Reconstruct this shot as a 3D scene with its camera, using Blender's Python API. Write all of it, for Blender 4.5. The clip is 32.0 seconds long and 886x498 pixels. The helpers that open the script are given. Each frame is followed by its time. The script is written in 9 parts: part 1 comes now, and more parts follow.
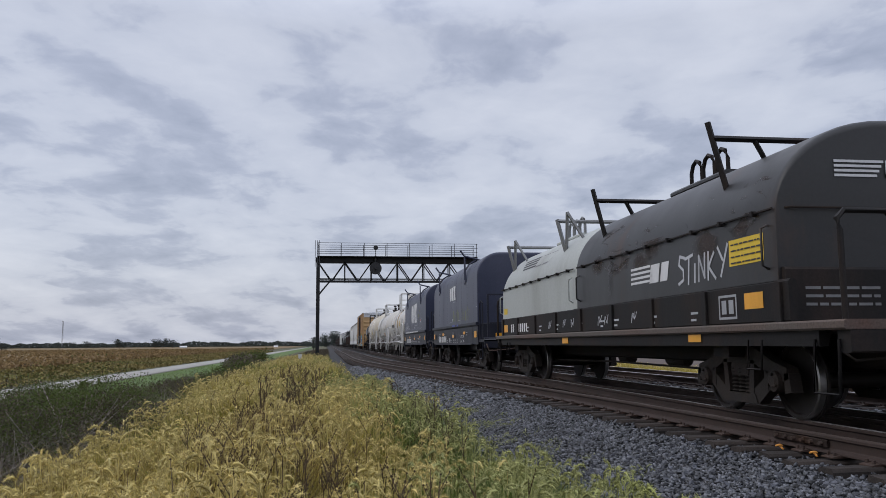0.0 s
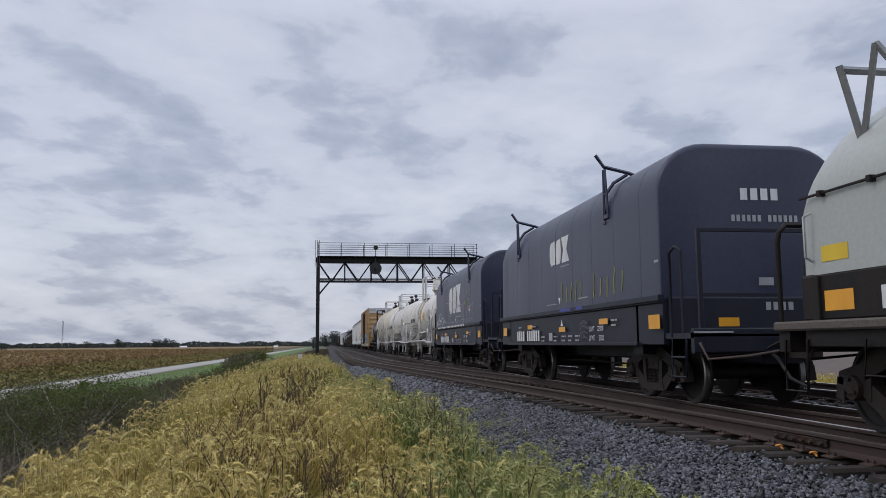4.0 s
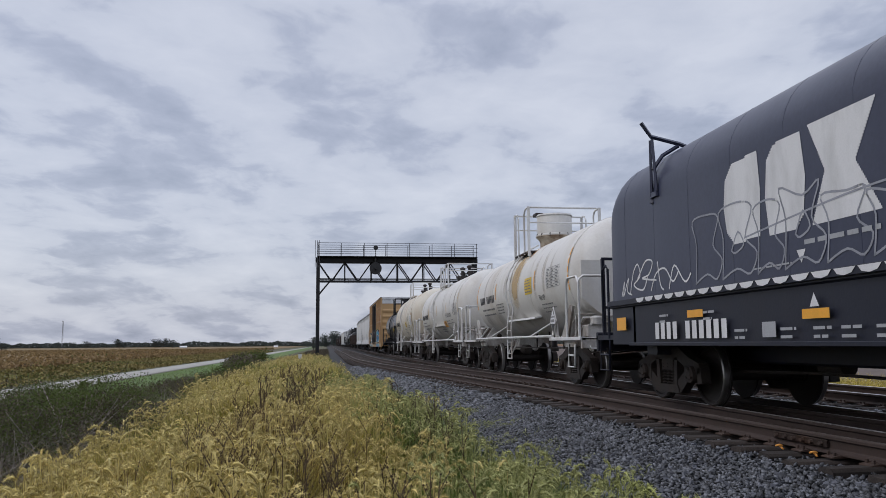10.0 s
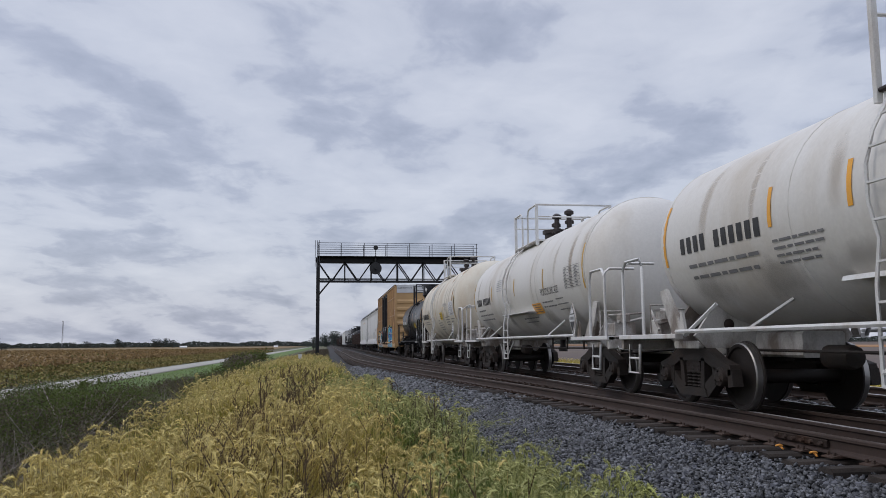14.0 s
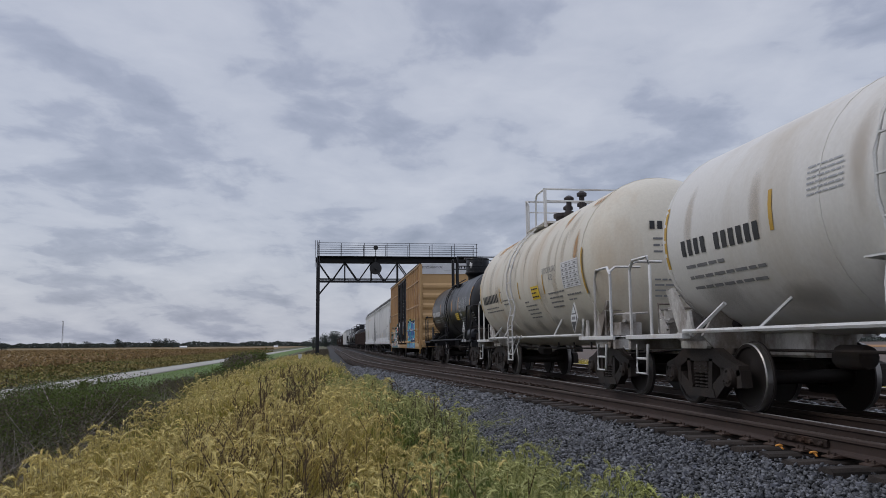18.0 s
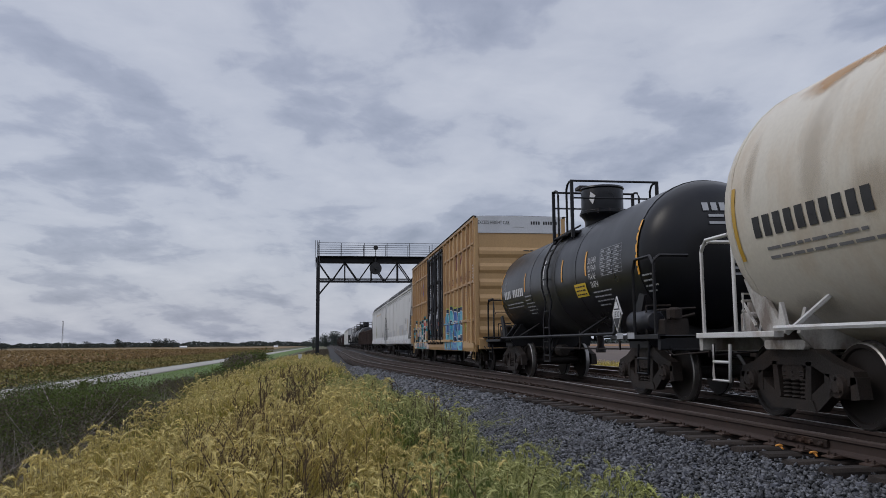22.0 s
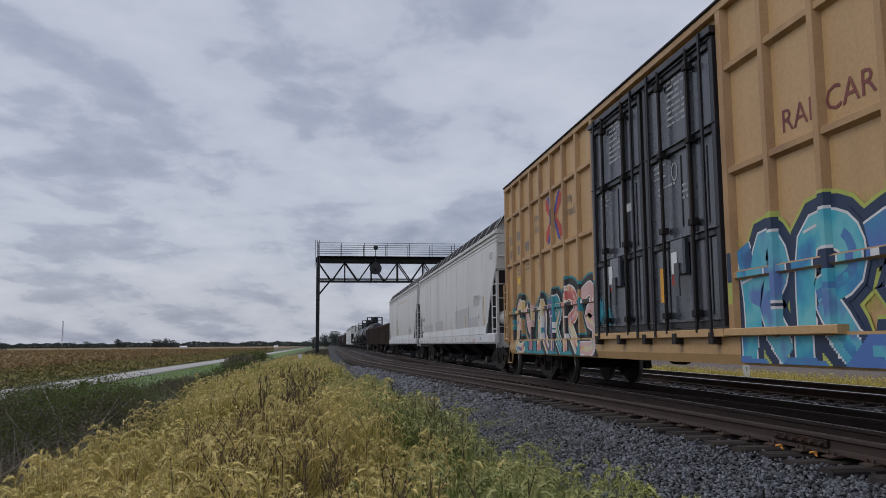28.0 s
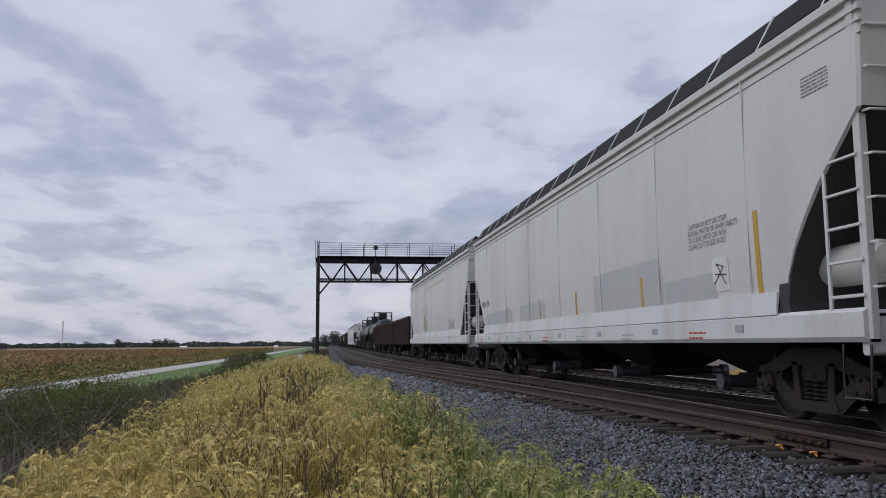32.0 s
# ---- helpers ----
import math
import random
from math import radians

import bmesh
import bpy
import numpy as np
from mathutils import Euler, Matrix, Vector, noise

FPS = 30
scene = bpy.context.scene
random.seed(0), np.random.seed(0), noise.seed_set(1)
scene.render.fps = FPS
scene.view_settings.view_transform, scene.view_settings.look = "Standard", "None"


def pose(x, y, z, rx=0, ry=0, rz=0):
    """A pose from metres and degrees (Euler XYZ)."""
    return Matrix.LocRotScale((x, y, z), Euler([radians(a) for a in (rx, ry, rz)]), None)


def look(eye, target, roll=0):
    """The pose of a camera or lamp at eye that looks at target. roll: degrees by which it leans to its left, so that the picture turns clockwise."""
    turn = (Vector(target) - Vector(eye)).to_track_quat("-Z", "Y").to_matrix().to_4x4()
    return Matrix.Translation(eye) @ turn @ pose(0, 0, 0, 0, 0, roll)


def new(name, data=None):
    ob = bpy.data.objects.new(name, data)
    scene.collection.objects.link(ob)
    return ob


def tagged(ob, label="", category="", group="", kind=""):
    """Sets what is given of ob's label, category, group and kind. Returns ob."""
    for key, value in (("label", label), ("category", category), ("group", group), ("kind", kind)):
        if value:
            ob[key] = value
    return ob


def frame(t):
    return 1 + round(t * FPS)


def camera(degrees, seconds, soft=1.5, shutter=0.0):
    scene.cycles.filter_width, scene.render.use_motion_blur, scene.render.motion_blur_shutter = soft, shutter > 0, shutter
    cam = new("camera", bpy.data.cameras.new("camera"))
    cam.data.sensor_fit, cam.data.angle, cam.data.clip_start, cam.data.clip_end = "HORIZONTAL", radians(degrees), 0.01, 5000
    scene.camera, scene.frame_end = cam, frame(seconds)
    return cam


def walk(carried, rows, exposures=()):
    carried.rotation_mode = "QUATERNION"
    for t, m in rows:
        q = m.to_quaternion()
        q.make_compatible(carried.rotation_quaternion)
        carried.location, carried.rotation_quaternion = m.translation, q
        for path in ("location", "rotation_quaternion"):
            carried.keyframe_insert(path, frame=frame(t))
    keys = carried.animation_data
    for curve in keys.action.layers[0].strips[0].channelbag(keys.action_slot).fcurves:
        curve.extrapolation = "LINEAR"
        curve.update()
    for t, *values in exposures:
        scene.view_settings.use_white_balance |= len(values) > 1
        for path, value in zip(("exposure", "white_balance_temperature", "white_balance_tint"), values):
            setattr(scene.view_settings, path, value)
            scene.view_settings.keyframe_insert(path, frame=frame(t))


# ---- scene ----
# ---- camera and its stand ----
cam = camera(57.54, 32.0, soft=0.5, shutter=0.0)
EYE = (0.0, 0.0, 0.937)
YAW, PITCH = radians(8.17), radians(6.682)
AIM = (math.sin(YAW) * math.cos(PITCH), EYE[1] + math.cos(YAW) * math.cos(PITCH), EYE[2] + math.sin(PITCH))
walk(cam, [(0.0, look(EYE, AIM, -0.44)), (32.0, look(EYE, AIM, -0.44))], exposures=[(0.0, 0.0), (14.0, 0.0), (17.0, -0.20), (23.0, -0.22), (28.0, -0.20), (29.0, 0.0), (32.0, 0.0)])

# ---- light: overcast sky, a drifting cloud deck, a weak veiled sun ----
SUN_EL, SUN_AZ = radians(48), radians(266)
world = bpy.data.worlds.new("overcast_world")
scene.world = world
world.use_nodes = True
wt = world.node_tree
wt.nodes.clear()
sky = wt.nodes.new("ShaderNodeTexSky")
sky.sky_type, sky.sun_disc, sky.sun_elevation, sky.sun_rotation = "NISHITA", False, SUN_EL, SUN_AZ
sky.air_density, sky.dust_density = 1.0, 3.0
back = wt.nodes.new("ShaderNodeBackground")
back.inputs["Strength"].default_value = 0.12
wout = wt.nodes.new("ShaderNodeOutputWorld")
wt.links.new(sky.outputs[0], back.inputs["Color"])
wt.links.new(back.outputs[0], wout.inputs["Surface"])
sun_data = bpy.data.lights.new("sun", "SUN")
sun_data.energy, sun_data.angle, sun_data.color = 3.0, radians(22), (1.0, 0.95, 0.88)
sun = new("sun", sun_data)
sun_dir = Vector((math.sin(SUN_AZ) * math.cos(SUN_EL), math.cos(SUN_AZ) * math.cos(SUN_EL), math.sin(SUN_EL)))
sun.matrix_world = look(sun_dir * 100, (0, 0, 0))


# ---- materials ----
def ramp_node(nt, stops, x=0):
    n = nt.nodes.new("ShaderNodeValToRGB")
    el = n.color_ramp.elements
    while len(el) < len(stops):
        el.new(0.5)
    for e, (pos, col) in zip(el, stops):
        e.position, e.color = pos, (*col, 1)
    return n


def noise_node(nt, vec, scale, detail=4.0, rough=0.55, stretch=None):
    n = nt.nodes.new("ShaderNodeTexNoise")
    n.inputs["Scale"].default_value, n.inputs["Detail"].default_value, n.inputs["Roughness"].default_value = scale, detail, rough
    if stretch:
        m = nt.nodes.new("ShaderNodeMapping")
        m.inputs["Scale"].default_value = stretch
        nt.links.new(vec, m.inputs["Vector"])
        vec = m.outputs[0]
    nt.links.new(vec, n.inputs["Vector"])
    return n


def material(name, base, rough=0.6, metal=0.0, dirt=None, dirt_amount=0.35, grain=0.1, scale=1.0, bump=0.15, stretch=(1, 1, 0.35), island=0.0, objvar=0.0, dirt_pos=(0.45, 0.75), fine=24.0, trans=0.0, spec=0.5):
    """A painted, rusty, stony or leafy surface: base colour with stains at one scale and grain at another."""
    m = bpy.data.materials.new(name)
    m.use_nodes = True
    nt = m.node_tree
    nt.nodes.clear()
    out = nt.nodes.new("ShaderNodeOutputMaterial")
    bsdf = nt.nodes.new("ShaderNodeBsdfPrincipled")
    nt.links.new(bsdf.outputs[0], out.inputs[0])
    co = nt.nodes.new("ShaderNodeTexCoord").outputs["Object"]
    big = noise_node(nt, co, 0.9 * scale, 6.0, 0.62, stretch)
    small = noise_node(nt, co, fine * scale, 3.0, 0.6)
    dirt = dirt or tuple(c * 0.55 for c in base)
    fac = nt.nodes.new("ShaderNodeMapRange")
    fac.inputs["From Min"].default_value, fac.inputs["From Max"].default_value = dirt_pos
    fac.inputs["To Max"].default_value = dirt_amount
    nt.links.new(big.outputs["Fac"], fac.inputs["Value"])
    mix = nt.nodes.new("ShaderNodeMix")
    mix.data_type = "RGBA"
    mix.inputs["A"].default_value, mix.inputs["B"].default_value = (*base, 1), (*dirt, 1)
    nt.links.new(fac.outputs[0], mix.inputs["Factor"])
    hsv = nt.nodes.new("ShaderNodeHueSaturation")
    nt.links.new(mix.outputs["Result"], hsv.inputs["Color"])
    val = nt.nodes.new("ShaderNodeMapRange")
    val.inputs["From Min"].default_value, val.inputs["From Max"].default_value = 0.25, 0.75
    val.inputs["To Min"].default_value, val.inputs["To Max"].default_value = 1 - grain, 1 + grain
    nt.links.new(small.outputs["Fac"], val.inputs["Value"])
    last = val.outputs[0]
    for amount, source in ((island, "Random Per Island"), (objvar, "Random")):
        if amount:
            g = nt.nodes.new("ShaderNodeNewGeometry" if source == "Random Per Island" else "ShaderNodeObjectInfo")
            r = nt.nodes.new("ShaderNodeMapRange")
            r.inputs["To Min"].default_value, r.inputs["To Max"].default_value = 1 - amount, 1 + amount
            nt.links.new(g.outputs[source], r.inputs["Value"])
            mu = nt.nodes.new("ShaderNodeMath")
            mu.operation = "MULTIPLY"
            nt.links.new(last, mu.inputs[0])
            nt.links.new(r.outputs[0], mu.inputs[1])
            last = mu.outputs[0]
    nt.links.new(last, hsv.inputs["Value"])
    nt.links.new(hsv.outputs[0], bsdf.inputs["Base Color"])
    rr = nt.nodes.new("ShaderNodeMapRange")
    rr.inputs["To Min"].default_value, rr.inputs["To Max"].default_value = max(0.05, rough - 0.12), min(1.0, rough + 0.15)
    nt.links.new(big.outputs["Fac"], rr.inputs["Value"])
    nt.links.new(rr.outputs[0], bsdf.inputs["Roughness"])
    bsdf.inputs["Metallic"].default_value = metal
    bsdf.inputs["Specular IOR Level"].default_value = spec
    if trans:
        tl = nt.nodes.new("ShaderNodeBsdfTranslucent")
        nt.links.new(hsv.outputs[0], tl.inputs["Color"])
        ms = nt.nodes.new("ShaderNodeMixShader")
        ms.inputs[0].default_value = trans
        nt.links.new(bsdf.outputs[0], ms.inputs[1])
        nt.links.new(tl.outputs[0], ms.inputs[2])
        nt.links.new(ms.outputs[0], out.inputs[0])
    if bump:
        b = nt.nodes.new("ShaderNodeBump")
        b.inputs["Strength"].default_value, b.inputs["Distance"].default_value = bump, 0.01
        nt.links.new(small.outputs["Fac"], b.inputs["Height"])
        nt.links.new(b.outputs[0], bsdf.inputs["Normal"])
    return m


RUST, DUST = (0.12, 0.055, 0.028), (0.16, 0.13, 0.10)
M = {}
M["rail"] = material("rail_rust", (0.040, 0.023, 0.017), 0.75, 0.0, (0.028, 0.02, 0.016), 0.6, 0.25, 2.0)
M["railtop"] = material("rail_running_surface", (0.60, 0.59, 0.58), 0.45, 0.8, (0.3, 0.28, 0.26), 0.4, 0.06, 1.0, 0.05, (4, 0.2, 1))
M["tie"] = material("creosoted_wood", (0.038, 0.029, 0.024), 0.9, 0, (0.018, 0.015, 0.014), 0.7, 0.35, 1.5, 0.8, (0.5, 6, 6), objvar=0.3)
M["plate"] = material("tie_plate_steel", (0.055, 0.036, 0.028), 0.8, 0.1, RUST, 0.6, 0.3, 3.0)
M["clip"] = material("orange_clip", (0.75, 0.33, 0.06), 0.55, 0, (0.35, 0.15, 0.05), 0.4)
M["stone"] = material("ballast_stone", (0.105, 0.109, 0.12), 0.5, 0, (0.030, 0.031, 0.037), 0.75, 0.2, 4.0, 0.5, (1, 1, 1), island=0.95)
M["stone1"] = material("ballast_stone_single", (0.088, 0.092, 0.107), 0.8, 0, (0.042, 0.042, 0.049), 0.6, 0.2, 4.0, 0.5, (1, 1, 1), objvar=0.65)
# bed far darker than its stones: shade of the gaps is in the colour
M["bed"] = material("shaded_ballast_bed", (0.022, 0.021, 0.023), 0.95, 0, (0.012, 0.011, 0.012), 0.7, 0.55, 1.0, 1.0, (1, 1, 1), fine=14.0)
M["soil"] = material("weedy_soil", (0.085, 0.08, 0.04), 0.95, 0, (0.05, 0.07, 0.022), 0.8, 0.4, 0.25, 0.8, (1, 1, 1))
M["verge"] = material("mown_verge", (0.085, 0.145, 0.03), 0.95, 0, (0.12, 0.15, 0.045), 0.6, 0.35, 0.15, 0.8, (1, 0.3, 1))
M["road"] = material("worn_asphalt_road", (0.34, 0.325, 0.295), 0.9, 0, (0.24, 0.23, 0.21), 0.5, 0.12, 0.3, 0.3, (1, 0.2, 1))
M["black_steel"] = material("black_painted_steel", (0.012, 0.0125, 0.015), 0.55, 0.0, (0.03, 0.024, 0.021), 0.5, 0.2, spec=0.3)
M["galv"] = material("dull_steel_rail", (0.10, 0.105, 0.12), 0.5, 0.4, (0.05, 0.045, 0.04), 0.5)
M["truck"] = material("grimy_cast_steel", (0.024, 0.0195, 0.017), 0.7, 0.0, (0.055, 0.036, 0.027), 0.7, 0.3, 2.5, 0.5, spec=0.3)
M["wheel"] = material("wheel_steel", (0.019, 0.015, 0.0135), 0.6, 0.0, (0.03, 0.022, 0.018), 0.5, 0.2, 2.0, spec=0.3)
M["tread"] = material("wheel_tread", (0.34, 0.33, 0.32), 0.4, 0.9, (0.08, 0.07, 0.06), 0.6)
M["char_hood"] = material("charcoal_hood_paint", (0.020, 0.0195, 0.020), 0.45, 0.0, (0.085, 0.042, 0.025), 0.7, 0.15, 0.9, 0.08, dirt_pos=(0.56, 0.75))
M["pale_hood"] = material("pale_grey_hood_paint", (0.40, 0.42, 0.40), 0.5, 0.0, (0.24, 0.235, 0.21), 0.55, 0.08, 0.8, 0.06, dirt_pos=(0.5, 0.75))
M["under_black"] = material("weathered_black_underframe", (0.010, 0.009, 0.009), 0.7, 0.0, (0.05, 0.03, 0.022), 0.6, 0.25, 1.4, 0.2, spec=0.3)
M["deck"] = material("worn_deck_board", (0.10, 0.085, 0.075), 0.85, 0.0, (0.13, 0.055, 0.035), 0.7, 0.3, 1.5, 0.3, (1, 0.15, 1))
M["navy_hood"] = material("blue_black_hood_paint", (0.031, 0.036, 0.067), 0.40, 0.0, (0.056, 0.061, 0.094), 0.6, 0.12, 0.7, 0.07, (1, 2.0, 0.2), dirt_pos=(0.45, 0.7), spec=0.4)
M["navy_body"] = material("blue_black_body_paint", (0.012, 0.014, 0.026), 0.5, 0.0, (0.035, 0.032, 0.034), 0.5, 0.15, 1.0, 0.1, spec=0.35)
M["tank_white"] = material("white_tank_paint", (0.62, 0.605, 0.575), 0.46, 0.0, (0.42, 0.36, 0.28), 0.6, 0.05, 0.8, 0.04, (1.2, 1.2, 0.22), dirt_pos=(0.46, 0.74))
M["tank_cream"] = material("stained_cream_tank_paint", (0.60, 0.56, 0.475), 0.5, 0.0, (0.44, 0.31, 0.185), 0.65, 0.06, 0.9, 0.05, (1.2, 1.2, 0.35), dirt_pos=(0.5, 0.74))
M["tank_black"] = material("black_tank_paint", (0.006, 0.0065, 0.009), 0.3, 0.0, (0.015, 0.015, 0.016), 0.5, 0.15, 1.0, 0.03, (1, 1, 0.3), spec=0.3)
M["white_steel"] = material("white_painted_steel", (0.62, 0.62, 0.61), 0.5, 0, (0.32, 0.24, 0.17), 0.6, 0.1, 2.2, 0.1, dirt_pos=(0.5, 0.72))
M["rust_stain"] = material("orange_product_stain", (0.56, 0.385, 0.175), 0.6, 0, (0.62, 0.56, 0.44), 0.95, 0.1, 2.2, 0.05, (1, 3, 0.4), dirt_pos=(0.46, 0.6))
M["box_yellow"] = material("box_car_yellow_paint", (0.485, 0.305, 0.138), 0.48, 0, (0.35, 0.215, 0.10), 0.6, 0.1, 0.8, 0.06, (1, 1.2, 0.3), dirt_pos=(0.45, 0.75))
M["box_door"] = material("black_door_paint", (0.050, 0.055, 0.070), 0.24, 0, (0.085, 0.088, 0.10), 0.5, 0.2, 1.3, 0.1, spec=0.75)
M["door_frame"] = material("black_door_frame_paint", (0.014, 0.015, 0.021), 0.4, 0, (0.03, 0.03, 0.034), 0.5, 0.2, 1.3, 0.1)
M["box_white"] = material("white_end_panel_paint", (0.60, 0.61, 0.63), 0.5, 0, (0.42, 0.42, 0.43), 0.5)
M["hop_grey"] = material("light_grey_hopper_paint", (0.56, 0.56, 0.55), 0.42, 0, (0.44, 0.43, 0.41), 0.65, 0.04, 0.7, 0.04, (1, 1.6, 0.22))
M["hop_white"] = material("white_hopper_sill_paint", (0.60, 0.61, 0.62), 0.45, 0, (0.36, 0.34, 0.31), 0.7, 0.06, 1.2, 0.05)
M["hop_patch"] = material("blue_grey_repaint_patch", (0.43, 0.435, 0.45), 0.5, 0, (0.50, 0.50, 0.50), 0.8, 0.05, 1.5, 0.03)
# recess under the hopper ends: its shade is given as a near-black colour
M["hop_shade"] = material("end_recess_shade_colour", (0.035, 0.034, 0.036), 0.7, 0, (0.07, 0.06, 0.055), 0.5)
M["gondola"] = material("rusty_gondola_paint", (0.045, 0.027, 0.022), 0.85, 0, (0.016, 0.013, 0.013), 0.7, 0.3, 0.7, 0.2, (1, 1.5, 0.3))
M["scrap"] = material("scrap_load", (0.10, 0.085, 0.075), 0.8, 0.2, (0.04, 0.03, 0.026), 0.7, 0.4, 1.5, 0.5)
M["paint_white"] = material("white_lettering", (0.68, 0.68, 0.69), 0.6, 0, (0.42, 0.42, 0.42), 0.6, 0.06, 3.0, 0)
M["paint_faded"] = material("faded_white_spray", (0.52, 0.53, 0.56), 0.7, 0, (0.15, 0.15, 0.17), 0.6, 0.1, 4.0, 0)
M["paint_black"] = material("black_lettering", (0.025, 0.025, 0.027), 0.6, 0, (0.08, 0.08, 0.08), 0.4, 0.1, 3.0, 0)
M["paint_grey"] = material("grey_small_print", (0.16, 0.16, 0.165), 0.6, 0, (0.28, 0.28, 0.28), 0.5, 0.1, 3.0, 0)
M["paint_silver"] = material("grey_white_small_print", (0.36, 0.37, 0.39), 0.6, 0, (0.2, 0.2, 0.21), 0.5, 0.1, 3.0, 0)
M["yellow"] = material("yellow_sign_paint", (0.72, 0.50, 0.035), 0.55, 0, (0.5, 0.33, 0.04), 0.5, 0.06, 3.0, 0)
M["amber"] = material("amber_reflective_tape", (0.80, 0.37, 0.025), 0.4, 0, (0.5, 0.24, 0.03), 0.5, 0.06, 3.0, 0)
M["ochre"] = material("aged_yellow_tape", (0.50, 0.30, 0.035), 0.5, 0, (0.3, 0.2, 0.05), 0.5, 0.06, 3.0, 0)
M["paint_outline"] = material("thin_grey_spray", (0.30, 0.31, 0.35), 0.7, 0, (0.10, 0.105, 0.13), 0.7, 0.1, 4.0, 0)
M["lime"] = material("lime_spray", (0.27, 0.29, 0.05), 0.7, 0, (0.06, 0.065, 0.04), 0.8, 0.1, 4.0, 0)
M["blue"] = material("blue_spray", (0.075, 0.16, 0.42), 0.55, 0, (0.04, 0.29, 0.40), 0.8, 0.1, 1.6, 0, (1, 1, 1))
M["teal"] = material("teal_spray", (0.03, 0.25, 0.30), 0.6, 0, (0.02, 0.12, 0.15), 0.7, 0.1, 2.0, 0)
M["salmon"] = material("salmon_spray", (0.52, 0.15, 0.115), 0.55, 0, (0.55, 0.30, 0.24), 0.8, 0.1, 2.0, 0, (1, 1, 1))
M["pink"] = material("pale_pink_spray", (0.60, 0.40, 0.38), 0.55, 0, (0.45, 0.22, 0.2), 0.7, 0.1, 2.0, 0)
M["violet"] = material("violet_spray", (0.11, 0.085, 0.26), 0.55, 0, (0.2, 0.1, 0.2), 0.7, 0.1, 2.0, 0)
M["maroon"] = material("maroon_lettering", (0.16, 0.035, 0.04), 0.6, 0, (0.3, 0.12, 0.07), 0.6, 0.1, 3.0, 0)
M["red"] = material("red_marking", (0.48, 0.05, 0.035), 0.55, 0, (0.3, 0.06, 0.04), 0.5, 0.1, 3.0, 0)
M["royal"] = material("royal_blue_marking", (0.04, 0.07, 0.34), 0.55, 0, (0.1, 0.1, 0.3), 0.5, 0.1, 3.0, 0)
M["neck_rust"] = material("rusty_white_flange", (0.42, 0.36, 0.28), 0.6, 0, (0.16, 0.10, 0.06), 0.9, 0.2, 3.0, 0.1, (1, 1, 1), dirt_pos=(0.4, 0.6))
M["valve"] = material("dark_valve_steel", (0.035, 0.028, 0.028), 0.6, 0.3, RUST, 0.5)
M["grating"] = material("dark_roof_grating", (0.012, 0.012, 0.014), 0.8, 0, (0.022, 0.02, 0.02), 0.5, spec=0.2)
M["ink_blue"] = material("navy_spray", (0.015, 0.03, 0.075), 0.5, 0, (0.03, 0.06, 0.12), 0.5, 0.1, 3.0, 0)
M["zinc"] = material("weathered_zinc_steel", (0.22, 0.225, 0.23), 0.55, 0.2, (0.10, 0.09, 0.08), 0.5)
M["dirty_white"] = material("grimy_white_steel", (0.50, 0.485, 0.46), 0.6, 0, (0.13, 0.095, 0.07), 0.85, 0.15, 1.8, 0.15, (1, 1, 0.6), dirt_pos=(0.42, 0.6))
M["paint_chalk"] = material("rubbed_chalk", (0.13, 0.13, 0.14), 0.8, 0, (0.04, 0.04, 0.042), 0.8, 0.1, 5.0, 0)
M["signal"] = material("black_signal_target", (0.012, 0.012, 0.013), 0.6)
M["post_white"] = material("white_marker_paint", (0.62, 0.62, 0.60), 0.6, 0, (0.35, 0.33, 0.3), 0.5)
M["rubber"] = material("black_rubber_hose", (0.016, 0.016, 0.017), 0.7)



